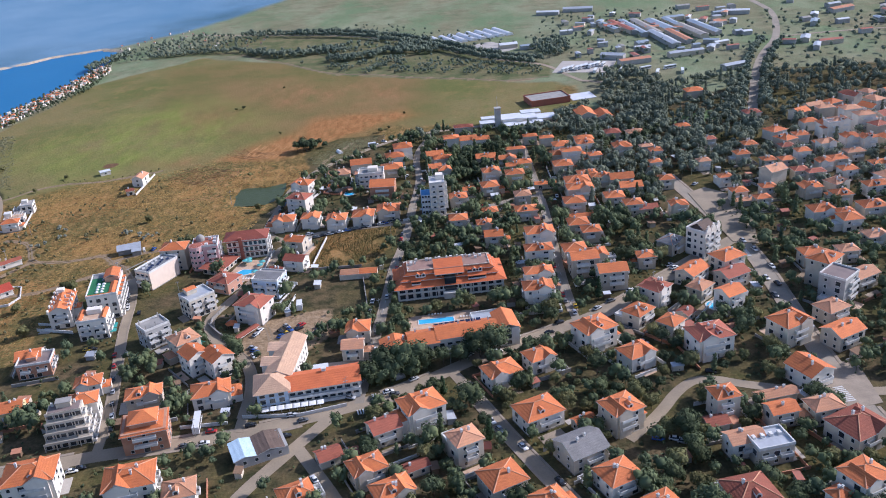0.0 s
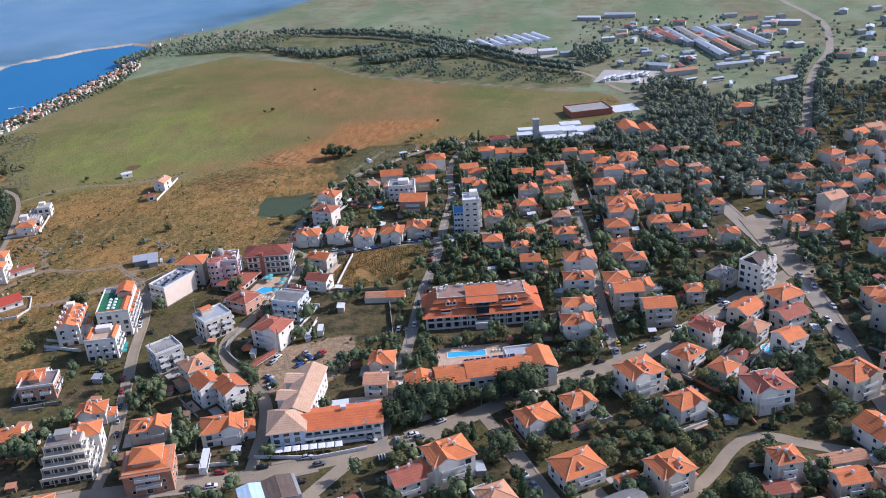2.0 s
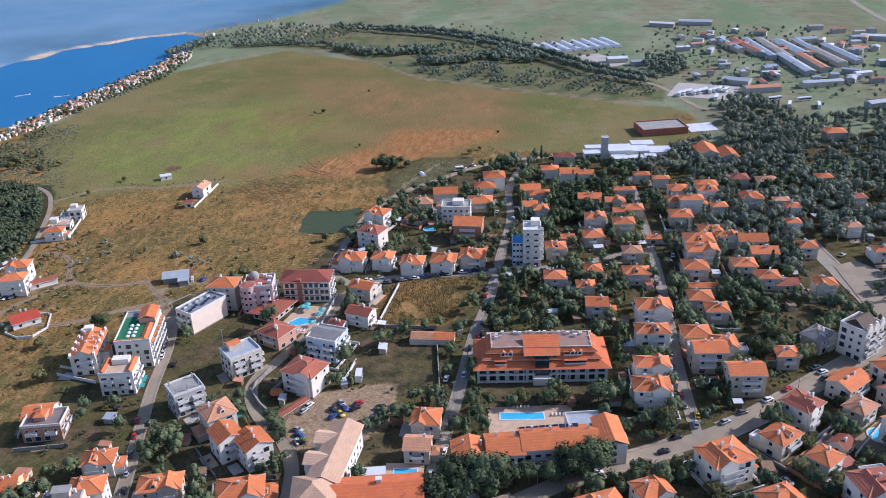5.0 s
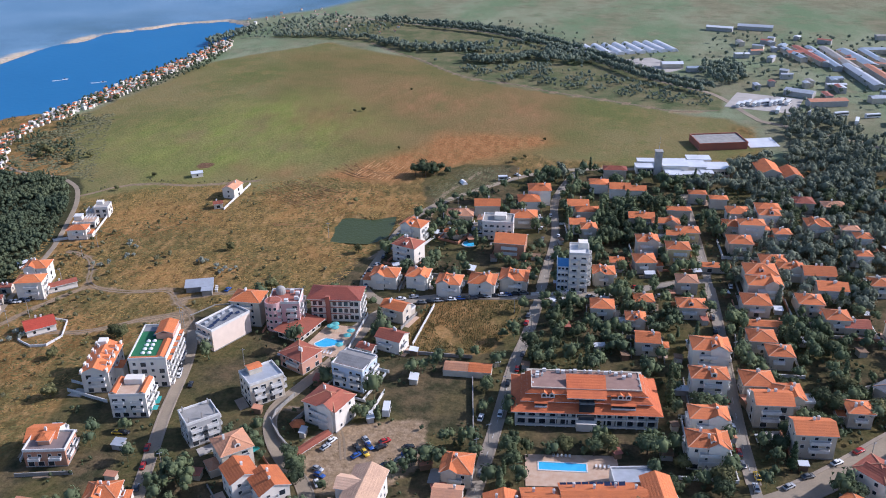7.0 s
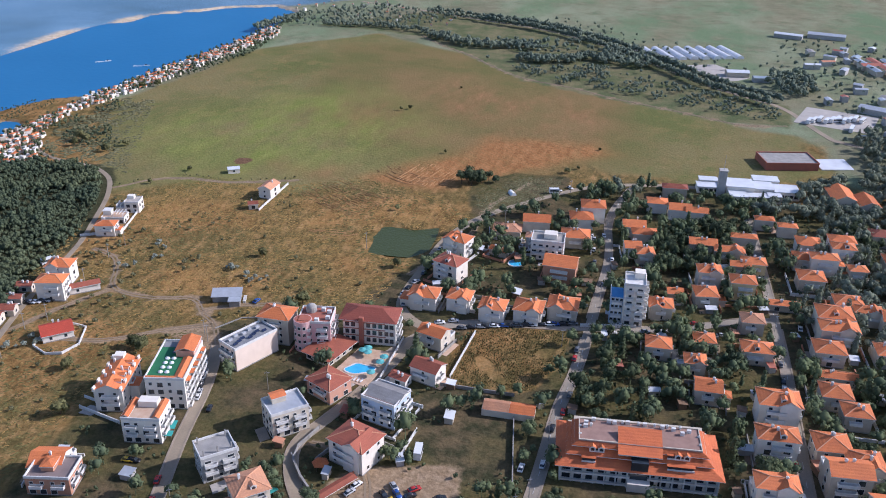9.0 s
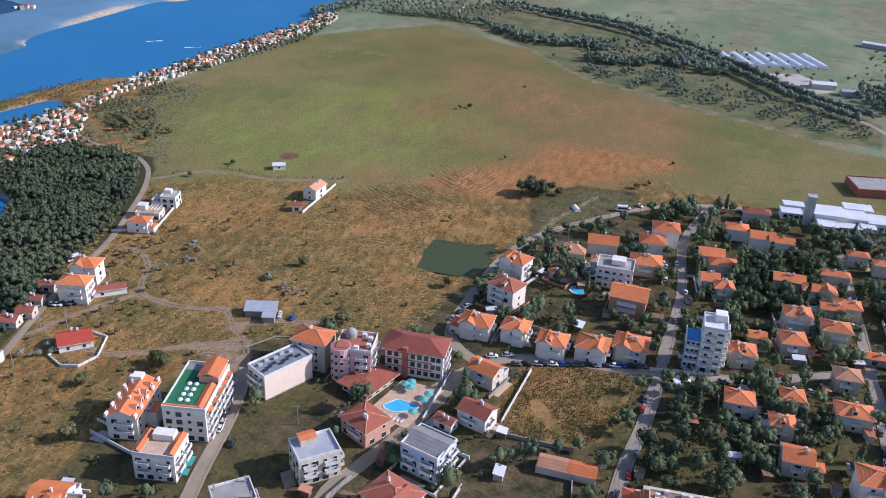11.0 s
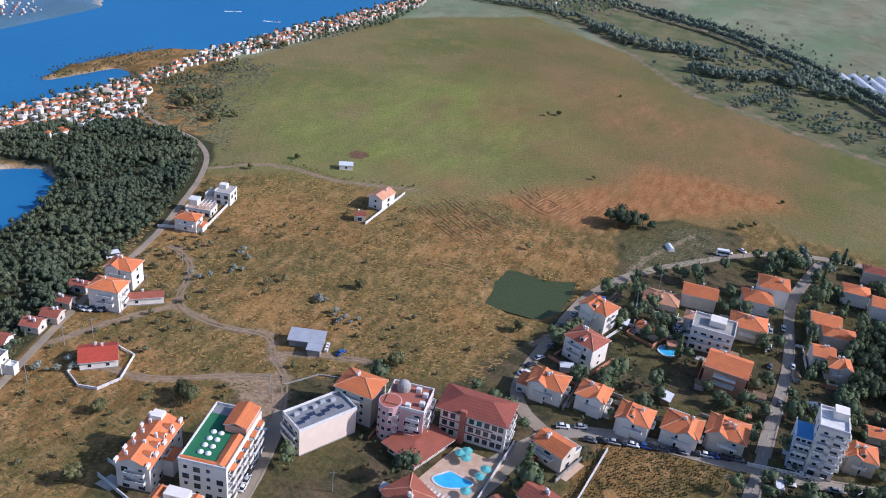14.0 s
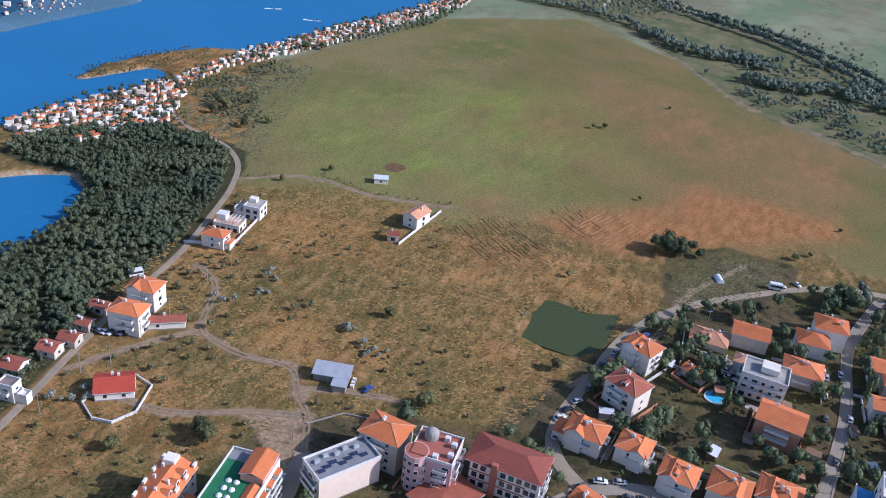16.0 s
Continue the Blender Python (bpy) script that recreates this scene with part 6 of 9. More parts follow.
def far_industry():
    h = thing("factory", 28.0, 541.0, 0, 4, "white factory with flat sheet roofs at different heights", "factory")
    FOOTPRINTS.append((28, 541, 17)), FOOTPRINTS.append((14, 543, 12)), FOOTPRINTS.append((48, 545, 13))
    for x0, y0, x1, y1, z in ((-9, -4, 6, 9, 6.4), (6.1, -2, 17, 10, 5.2), (-24, 0, -9.1, 8, 3.6), (-8, -13, 1, -4.1, 4.2), (17.1, -3, 31, 9, 4.4), (1.1, -10, 13, -4.1, 3.4), (8, 10.1, 22, 18, 5.6), (-22, 8.1, -12, 14, 4.6), (13.1, -9, 20, -3.1, 3.8)):
        add_box(h, "hall", WALL["white"], x0, y0, -0.5, x1, y1, z)
        add_box(h, "roof", M_TIN, x0 - 0.3, y0 - 0.3, z + 0.002, x1 + 0.3, y1 + 0.3, z + 0.4)
        for u in np.linspace(x0 + 2, x1 - 2, 5):
            hotel_window(h, pose(u, y0, 2.0))
    bm = bmesh.new()
    box(bm, -2.0, -2.0, -0.5, 2.0, 2.0, 15.0)
    box(bm, -2.3, -2.3, 15.002, 2.3, 2.3, 15.6)
    part("tower", bm, WALL["grey"], h).matrix_basis = pose(-11.8, -2.2, 0)
    bm = bmesh.new()
    tube(bm, -11.8, -2.2, 15.6, 24, 0.12, 0.06, 6)
    part("mast", bm, M_METAL, h)
    h = thing("warehouse", 59.0, 597.0, 0, 12, "long red-brown warehouse with pale flat roof", "warehouse")
    FOOTPRINTS.append((59, 597, 18))
    add_box(h, "wall", M_RUST, -16, -10, -0.5, 16, 10, 3.8)
    add_box(h, "roof", M_CONC, -15.6, -9.6, 3.802, 15.6, 9.6, 3.9)
    for q in ((-16.2, -10.2, 16.2, -9.7), (-16.2, 9.7, 16.2, 10.2), (-16.2, -9.69, -15.7, 9.69), (15.7, -9.69, 16.2, 9.69)):
        add_box(h, "parapet", M_RUST, q[0], q[1], 3.806, q[2], q[3], 4.6)
    terrace(rect(88, 602, 10, 20, 18), "pale concrete loading yard beside a warehouse", M_TIN, 0.15)
    for k in range(9):
        h = thing("greenhouse", -46 + 10.5 * k, 868 + 2.5 * k, 0, 20, "long white plastic greenhouse tunnel", "greenhouse", "greenhouse rows")
        bm = bmesh.new()
        pts = [(4.0 * math.cos(a), 3.2 * math.sin(a)) for a in np.linspace(0, math.pi, 8)]
        lo = [bm.verts.new((u, -21, v)) for u, v in pts]
        hi = [bm.verts.new((u, 21, v)) for u, v in pts]
        for i in range(7):
            bm.faces.new((lo[i + 1], lo[i], hi[i], hi[i + 1]))
        bm.faces.new(lo), bm.faces.new(hi[::-1])
        part("cover", bm, M_TIN, h)
    rng = random.Random(8)
    sheds = [(100, 966, 38, 12, -20), (138, 970, 50, 16, -15), (155, 845, 60, 9, -79), (168, 841, 88, 10, -81), (178, 831, 110, 9, -86), (191, 828, 112, 11, -86), (207, 827, 84, 16, -83), (222, 837, 60, 10, -86), (196, 766, 96, 12, -86), (212, 770, 80, 10, -86), (230, 790, 90, 12, -84), (246, 800, 90, 12, -84), (135, 715, 30, 14, -30),
             (150, 690, 40, 12, 10), (200, 700, 46, 10, 10), (40, 806, 26, 14, 5), (60, 790, 22, 10, 5), (380, 720, 40, 12, 0), (420, 700, 36, 14, 0), (400, 820, 40, 14, 20), (470, 840, 34, 12, -10),
             (330, 690, 30, 10, 5), (300, 860, 40, 12, -20), (225, 640, 30, 10, 20), (160, 850, 34, 14, 15), (230, 860, 30, 12, 5), (430, 620, 40, 12, 0)]
    sheds = [(x, y, w * 0.72, d * 0.72, yaw) for x, y, w, d, yaw in sheds]
    sheds += [(rng.uniform(100, 300), rng.uniform(690, 920), rng.uniform(5, 16), rng.uniform(4, 7), rng.choice((-28, 5, 62, 95, 15))) for _ in range(60)]
    sheds += [(rng.uniform(280, 470), rng.uniform(640, 900), rng.uniform(7, 18), rng.uniform(5, 8), rng.choice((-28, 5, 62, 95, 15))) for _ in range(24)]
    for x, y, w, d, yaw in sheds:
        if min(away(ROADS[k][2], x, y) for k in ("road.8", "road.14", "road.15", "road.16")) < max(w, d) / 2 + 4:
            continue
        h = thing("industrial_shed", x, y, 0, yaw, "long low industrial shed with weathered sheet roof", "shed", "industrial sheds")
        add_box(h, "wall", rng.choice((WALL["cream"], WALL["grey"], WALL["grey"])), -w / 2, -d / 2, -0.5, w / 2, d / 2, 4.2)
        bm = bmesh.new()
        gable_roof(bm, w, d, 4.2, 0.4, 0.25)
        part("roof", bm, [rng.choice((M_METAL, M_METAL, M_RUST, M_CONC, M_BRICKWALL, M_TIN, M_BLUETIN)), M_TRIM], h)
    terrace([(-6, 834), (23, 843), (57, 793), (38, 778)], "pale concrete storage yard", M_SLAB, 0.15)
    terrace(rect(105, 695, -20, 52, 42), "dusty bus parking yard", M_SLAB, 0.15)


central_hotel()
front_hotel()
terrace(rect(-22.0, 280.5, 8, 32, 15), "pool terrace of pale pink paving between two hotels")
pool(-25.5, 281.5, 6, 15.5, 3.8, "long rectangular blue hotel swimming pool")
for _k in range(5):
    lounger(-29 + 1.4 * _k, 286.2 + 0.15 * _k, 180)
for _k in range(4):
    lounger(-14 + 1.4 * _k, 283.5 + 0.15 * _k, 180)
l_hotel()
terrace(rect(-62.5, 247.5, 5, 13, 11), "small hotel pool terrace of warm slabs")
pool(-62.0, 247.5, 5, 7.5, 5.0, "small angular blue hotel swimming pool")
parasol(-57.5, 244.0, M_WHITECLOTH)
green_roof_block()
orange_row()
white_terraced()
cream_box()
red_hotel()
small_specials()
far_industry()
terrace(rect(95.0, 273.5, 38, 20, 9), "sandy garden court with pool", M_DIRT, 0.18)
pool(96.0, 274.5, 0, 7.0, 7.0, "round blue above-ground garden pool", "round")
terrace([(117, 392), (128, 398), (141, 383), (139, 350), (133, 326), (122, 330), (119, 360)], "open asphalt square in the middle of the town", M_DUSTY, 0.30)
terrace([(108, 214), (122, 231), (134, 229), (132, 206), (118, 203)], "paved street corner with a crossing", M_PAVE, 0.17)
terrace(rect(158, 520, 20, 40, 20), "green school sports pitch", mat("sports_turf", (0.085, 0.15, 0.05), 0.95, (0.11, 0.165, 0.06), 0.2), 0.12)

# ---- the houses of the streets ----
house(-162.4, 184.8, 15, 16.2, 13.0, 3, "cross", "orange", "white")
house(-124.8, 180.6, 15, 15.6, 12.5, 3, "cross", "orange", "white")
house(-107.0, 177.1, 15, 9.8, 8.8, 2, "hip", "faded", "white")
house(-130.4, 208.5, 15, 15.4, 13.1, 3, "tier", "orange", "brick")
house(-140.4, 232.8, 15, 14.1, 8.4, 2, "hip", "orange", "cream")
house(-112.4, 231.2, 15, 14.7, 10.3, 2, "cross", "orange", "white")
house(-162.1, 225.7, 17, 10.8, 8.6, 3, "hip", "orange", "white")
house(-168.1, 243.2, 17, 10.4, 8.3, 2, "cross", "orange", "white")
house(-205.4, 262.8, 17, 10.4, 9.4, 2, "gable", "orange", "white")
house(-193.4, 225.8, 17, 9.1, 8.2, 2, "gable", "orange", "yellow")
house(-133.8, 326.7, -24, 12.0, 10.8, 2, "hip", "darkred", "salmon")
house(-134.6, 269.1, 42, 10.5, 10.5, 3, "hip", "faded", "cream")
house(-126.2, 256.5, 42, 9.2, 10.2, 3, "gable", "orange", "white")
house(-115.1, 253.0, 42, 9.9, 10.9, 3, "gable", "orange", "white")
house(-59.1, 271.3, 2, 9.5, 9.5, 2, "hip", "orange", "cream")
house(-59.2, 256.6, 2, 8.7, 7.9, 2, "gable", "faded", "cream")
house(-170.1, 353.4, 2, 12.8, 10.2, 4, "hip", "orange", "cream")
house(-106.1, 364.4, -16, 10.2, 7.1, 2, "gable", "orange", "cream")
house(-100.7, 342.4, -16, 10.7, 7.5, 2, "gable", "darkred", "white")
house(-109.8, 337.8, -16, 6.9, 4.2, 1, "gable", "darkred", "white")
house(-120.0, 390.0, 2, 11.1, 8.9, 2, "cross", "orange", "white")
house(-104.4, 391.6, 2, 9.2, 8.3, 2, "cross", "orange", "white")
house(-88.3, 388.7, 2, 10.1, 9.1, 2, "cross", "orange", "white")
house(-73.2, 392.0, 2, 11.2, 10.1, 2, "cross", "orange", "white")
house(-59.7, 397.9, 2, 11.8, 10.6, 2, "cross", "orange", "cream")
house(-69.0, 429.5, 2, 14.9, 11.9, 3, "gable", "orange", "brick")
house(-66.4, 464.4, 2, 13.3, 10.7, 2, "hip", "orange", "cream")
house(-61.7, 484.0, 2, 11.3, 10.2, 2, "hip", "orange", "white")
house(-123.0, 437.5, -16, 11.8, 9.5, 3, "cross", "orange", "white")
house(-118.0, 413.9, -16, 12.2, 9.7, 3, "hip", "darkred", "white")
house(-102.7, 466.6, 2, 13.6, 9.5, 1, "hip", "faded", "cream")
house(-88.2, 456.1, 2, 6.3, 5.7, 2, "hip", "faded", "white")
house(-87.4, 475.2, 2, 13.3, 9.3, 2, "gable", "orange", "cream")
house(-54.2, 492.7, 2, 12.0, 10.8, 3, "hip", "orange", "white")
house(-31.2, 479.1, 1, 11.2, 9.0, 2, "gable", "orange", "white")
house(-33.7, 458.3, 1, 8.1, 8.1, 2, "gable", "orange", "white")
house(-19.9, 408.2, 1, 9.3, 8.3, 2, "hip", "orange", "cream")
house(-12.9, 423.4, 1, 6.6, 5.3, 1, "gable", "orange", "cream")
house(2.0, 419.2, 1, 9.7, 9.7, 2, "pyr", "orange", "cream")
house(-19.0, 378.3, 1, 9.5, 8.5, 2, "pyr", "orange", "cream")
house(0.1, 384.0, 1, 8.7, 7.9, 2, "pyr", "orange", "cream")
house(-2.5, 368.1, 1, 8.6, 7.8, 2, "hip", "orange", "cream")
house(4.4, 464.7, 1, 12.7, 7.6, 2, "gable", "orange", "cream")
house(5.2, 432.9, 1, 10.0, 8.0, 3, "hip", "orange", "cream")
house(-102.9, 441.8, -16, 8.7, 4.0, 1, "gable", "orange", "cream")
house(59.3, 454.2, 1, 11.7, 7.0, 3, "hip", "orange", "white")
house(55.5, 475.1, 1, 10.7, 9.6, 2, "hip", "orange", "white")
house(51.3, 458.7, 1, 9.3, 8.3, 2, "pyr", "orange", "cream")
house(52.0, 439.9, 1, 10.8, 9.8, 2, "pyr", "orange", "cream")
house(38.5, 417.7, 1, 12.1, 4.2, 1, "gable", "orange", "cream")
house(55.9, 404.4, 1, 13.1, 10.5, 3, "hip", "orange", "cream")
house(64.5, 420.5, 1, 10.9, 8.7, 2, "hip", "orange", "cream")
house(82.7, 410.6, 1, 13.2, 9.2, 2, "gable", "orange", "white")
house(51.1, 382.6, 1, 10.7, 9.6, 2, "pyr", "orange", "cream")
house(73.8, 384.9, 1, 9.6, 8.7, 2, "pyr", "orange", "cream")
house(49.1, 354.7, 1, 9.5, 8.6, 2, "pyr", "orange", "cream")
house(52.4, 368.4, 1, 14.6, 4.0, 1, "gable", "orange", "cream")
house(43.3, 327.8, 1, 9.9, 8.9, 2, "pyr", "orange", "cream")
house(45.6, 313.4, 1, 11.6, 8.1, 3, "gable", "orange", "cream")
house(27.8, 343.2, 1, 12.4, 8.7, 3, "cross", "orange", "white")
house(25.7, 326.4, 1, 11.8, 7.1, 3, "hip", "orange", "white")
house(23.4, 305.1, 1, 11.8, 7.1, 3, "cross", "orange", "white")
house(21.8, 291.6, 1, 12.3, 8.6, 3, "cross", "orange", "white")
house(4.1, 350.4, 1, 8.8, 7.9, 2, "gable", "orange", "cream")
house(23.4, 377.4, 1, 11.6, 8.1, 2, "hip", "orange", "cream")
house(20.4, 425.1, 1, 10.3, 8.2, 3, "hip", "orange", "yellow")
house(16.9, 459.0, 1, 13.2, 6.6, 2, "hip", "orange", "cream")
house(21.1, 444.7, 1, 8.8, 5.3, 2, "gable", "orange", "cream")
house(22.8, 398.7, 1, 8.8, 7.9, 2, "pyr", "faded", "cream")
house(-19.1, 509.9, 2, 10.2, 8.1, 2, "pyr", "orange", "white")
house(-6.9, 503.9, 2, 11.2, 8.9, 2, "gable", "orange", "white")
house(2.0, 501.5, 2, 11.1, 6.7, 2, "gable", "orange", "white")
house(-9.9, 532.4, 2, 13.1, 6.5, 2, "hip", "darkred", "cream")
house(-25.6, 471.5, 2, 11.9, 7.2, 2, "hip", "orange", "cream")
house(-26.9, 452.8, 2, 8.4, 7.6, 2, "hip", "orange", "cream")
house(36.5, 498.1, 1, 8.9, 5.3, 2, "hip", "orange", "cream")
house(81.1, 537.9, 4, 12.3, 18.5, 2, "gable", "orange", "cream")
house(70.4, 474.6, 1, 11.3, 7.9, 3, "hip", "orange", "white")
house(92.4, 491.1, 1, 9.6, 8.6, 2, "hip", "darkred", "cream")
house(93.5, 463.0, 1, 10.7, 9.6, 2, "hip", "orange", "cream")
house(24.6, 474.9, 1, 12.0, 4.8, 2, "hip", "orange", "cream")
house(27.5, 449.0, 1, 10.3, 7.2, 2, "hip", "orange", "yellow")
house(69.8, 466.7, 1, 10.1, 7.1, 3, "hip", "orange", "white")
house(47.4, 491.7, 1, 8.7, 5.2, 2, "hip", "orange", "cream")
house(71.4, 414.3, 1, 10.7, 6.4, 2, "hip", "orange", "cream")
house(55.9, 393.5, 1, 13.7, 8.2, 3, "hip", "orange", "cream")
house(85.3, 397.1, 1, 12.0, 8.4, 2, "gable", "orange", "white")
house(81.9, 373.2, 1, 8.9, 8.0, 2, "pyr", "orange", "cream")
house(89.7, 372.0, 1, 9.4, 6.6, 1, "gable", "darkred", "cream")
house(106.9, 402.6, 1, 8.0, 7.2, 2, "pyr", "orange", "cream")
house(104.6, 367.0, 1, 8.4, 6.7, 2, "hip", "orange", "cream")
house(112.1, 449.1, 1, 7.1, 6.4, 2, "pyr", "orange", "white")
house(108.2, 457.5, 1, 7.8, 4.7, 2, "hip", "faded", "cream")
house(107.2, 486.7, 4, 10.8, 7.5, 2, "hip", "faded", "cream")
house(93.1, 530.7, 4, 10.2, 15.3, 2, "gable", "orange", "cream")
house(170.2, 569.2, 4, 12.8, 9.0, 2, "hip", "orange", "cream")
house(192.1, 505.0, 4, 10.3, 8.3, 2, "hip", "darkred", "cream")
house(159.8, 430.8, 4, 7.7, 6.9, 2, "pyr", "orange", "cream")
house(169.5, 445.3, 4, 7.9, 7.1, 2, "pyr", "orange", "cream")
house(139.9, 377.0, 4, 7.8, 7.0, 2, "pyr", "orange", "cream")
house(142.6, 370.6, 4, 15.5, 4.0, 1, "gable", "faded", "cream")
house(54.4, 344.9, 1, 8.6, 7.7, 2, "pyr", "orange", "cream")
house(52.3, 320.6, 1, 9.8, 8.8, 2, "hip", "orange", "cream")
house(56.0, 299.1, 1, 12.0, 8.4, 3, "gable", "orange", "cream")
house(75.0, 313.4, 1, 7.6, 6.9, 2, "pyr", "orange", "cream")
house(90.4, 325.9, 42, 10.2, 8.2, 2, "hip", "grey", "cream")
house(92.0, 296.1, 42, 12.4, 8.7, 2, "gable", "orange", "cream")
house(91.4, 282.2, 42, 8.8, 7.0, 2, "hip", "faded", "cream")
house(109.2, 301.1, 27, 11.9, 9.5, 3, "hip", "orange", "cream")
house(108.0, 290.8, 27, 12.0, 8.4, 2, "gable", "darkred", "cream")
house(100.3, 270.4, 27, 8.9, 8.0, 3, "gable", "orange", "white")
house(83.3, 243.5, 12, 14.2, 11.4, 3, "hip", "darkred", "white")
house(72.2, 258.8, 42, 8.1, 7.3, 2, "hip", "orange", "white")
house(81.0, 268.1, 42, 5.7, 5.2, 1, "gable", "darkred", "cream")
house(61.0, 269.0, 42, 10.1, 8.1, 2, "hip", "orange", "cream")
house(54.2, 240.8, 27, 11.3, 9.1, 2, "cross", "orange", "white")
house(40.3, 256.0, 27, 13.7, 11.0, 3, "cross", "orange", "white")
house(16.8, 242.3, 27, 10.0, 8.3, 2, "cross", "orange", "white")
house(1.8, 233.0, 27, 12.5, 9.6, 2, "cross", "orange", "white")
house(-27.9, 210.7, 27, 13.7, 10.9, 3, "cross", "orange", "white")
house(-41.1, 203.2, 27, 10.0, 8.0, 2, "gable", "darkred", "cream")
house(-45.1, 184.0, 27, 10.8, 8.7, 2, "hip", "orange", "cream")
house(-35.7, 173.1, 27, 11.8, 8.2, 2, "cross", "orange", "cream")
house(-29.5, 185.5, 27, 8.9, 4.0, 1, "gable", "darkred", "cream")
house(-12.3, 191.3, 27, 9.1, 8.2, 3, "pyr", "faded", "cream")
house(-0.7, 175.8, 27, 11.7, 10.6, 2, "hip", "orange", "cream")
house(-67.0, 173.2, 27, 10.1, 8.0, 2, "hip", "orange", "cream")
house(-59.7, 193.5, 27, 7.8, 6.3, 1, "gable", "darkred", "cream")
house(13.6, 207.8, 27, 14.0, 11.2, 2, "hip", "orange", "white")
house(25.8, 188.3, 27, 12.9, 11.6, 2, "gable", "grey", "cream")
house(35.3, 174.5, 27, 10.8, 9.7, 2, "pyr", "orange", "white")
house(41.7, 203.4, 27, 11.3, 10.2, 3, "cross", "orange", "cream")
house(29.0, 204.0, 27, 7.2, 4.3, 1, "gable", "orange", "cream")
house(12.9, 165.2, 27, 9.5, 7.6, 2, "hip", "orange", "cream")
house(45.3, 161.3, 27, 9.5, 7.6, 2, "hip", "orange", "cream")
house(72.0, 164.4, 12, 12.5, 11.3, 2, "hip", "darkred", "white")
house(72.7, 198.8, 12, 7.3, 5.1, 1, "gable", "darkred", "cream")
house(78.0, 186.9, 12, 10.9, 6.5, 2, "gable", "faded", "white")
house(77.3, 205.8, 12, 8.1, 7.3, 3, "hip", "orange", "cream")
house(94.5, 199.5, 12, 8.9, 6.2, 2, "gable", "orange", "cream")
house(97.3, 210.9, 12, 13.5, 4.1, 1, "gable", "faded", "cream")
house(108.8, 200.1, 12, 9.8, 6.9, 2, "hip", "faded", "cream")
house(112.6, 220.5, 27, 10.4, 11.4, 2, "gable", "orange", "white")
house(115.7, 246.6, 27, 12.7, 10.2, 3, "hip", "orange", "cream")
house(134.2, 241.8, 27, 12.5, 8.8, 2, "gable", "orange", "cream")
house(137.0, 258.1, 27, 10.3, 8.3, 2, "hip", "faded", "cream")
house(146.4, 287.0, 42, 12.0, 9.6, 4, "hip", "orange", "cream")
house(145.7, 272.0, 42, 11.6, 10.4, 4, "flat", "orange", "grey")
house(158.8, 280.6, 27, 14.5, 7.3, 2, "gable", "faded", "cream")
house(115.3, 189.9, 27, 14.1, 12.7, 2, "hip", "darkred", "cream")
house(105.1, 165.5, 27, 10.3, 9.3, 3, "hip", "orange", "white")
house(96.3, 161.3, 27, 5.1, 4.6, 2, "hip", "orange", "white")
house(177.7, 375.2, 4, 10.1, 8.1, 2, "hip", "orange", "cream")
house(171.4, 346.4, 4, 11.2, 9.0, 2, "hip", "orange", "white")
house(188.6, 362.6, 4, 8.8, 7.9, 2, "hip", "orange", "cream")
house(180.0, 334.5, 4, 9.4, 8.4, 2, "hip", "orange", "white")
house(196.6, 346.3, 4, 11.5, 9.2, 2, "hip", "orange", "cream")
house(210.7, 370.3, 4, 12.2, 7.3, 2, "hip", "orange", "white")
house(235.6, 431.0, 4, 8.9, 7.2, 3, "hip", "orange", "white")
house(188.5, 393.6, 4, 9.3, 5.6, 2, "hip", "darkred", "cream")
house(182.7, 315.0, 4, 9.6, 7.7, 2, "hip", "faded", "cream")
house(148.0, 303.6, 4, 9.0, 7.2, 2, "hip", "orange", "cream")
house(219.6, 476.3, 4, 9.5, 7.6, 2, "hip", "orange", "white")
house(211.3, 435.7, 4, 9.5, 7.6, 2, "pyr", "orange", "cream")
house(204.9, 453.6, 4, 8.4, 6.7, 2, "hip", "orange", "white")
house(148.6, 365.8, 4, 7.4, 5.9, 2, "hip", "orange", "cream")
house(221.6, 417.9, 4, 10.0, 6.0, 2, "hip", "faded", "cream")
house(224.7, 452.6, 4, 9.2, 6.4, 4, "flat", "orange", "white")
house(246.2, 476.4, 4, 11.1, 7.8, 4, "hip", "faded", "white")
house(248.9, 463.2, 4, 10.9, 7.7, 4, "hip", "faded", "white")
house(236.9, 491.9, 4, 10.6, 6.4, 3, "hip", "faded", "cream")
house(189.3, 436.2, 4, 8.0, 6.4, 2, "hip", "darkred", "cream")
house(226.4, 397.9, 4, 9.7, 6.8, 2, "hip", "orange", "white")
house(199.4, 407.3, 4, 8.1, 6.5, 2, "hip", "orange", "white")
house(208.2, 409.9, 4, 8.9, 7.1, 2, "hip", "orange", "cream")
house(181.8, 398.1, 4, 7.9, 6.3, 2, "hip", "darkred", "cream")
house(191.5, 418.8, 4, 7.6, 6.1, 3, "hip", "orange", "white")
house(210.0, 428.9, 4, 9.2, 7.3, 3, "hip", "faded", "white")
house(206.5, 393.5, 4, 8.6, 6.9, 2, "hip", "orange", "white")
house(181.1, 415.2, 4, 7.5, 6.0, 2, "hip", "orange", "cream")
house(170.9, 417.2, 4, 7.5, 6.0, 2, "hip", "orange", "cream")
house(230.1, 456.5, 4, 10.4, 8.4, 4, "hip", "faded", "white")
house(224.5, 461.4, 4, 9.8, 7.8, 3, "hip", "orange", "white")
house(227.1, 434.9, 4, 9.4, 7.5, 3, "hip", "orange", "white")
house(156.6, 379.1, 4, 7.5, 6.0, 2, "hip", "orange", "cream")
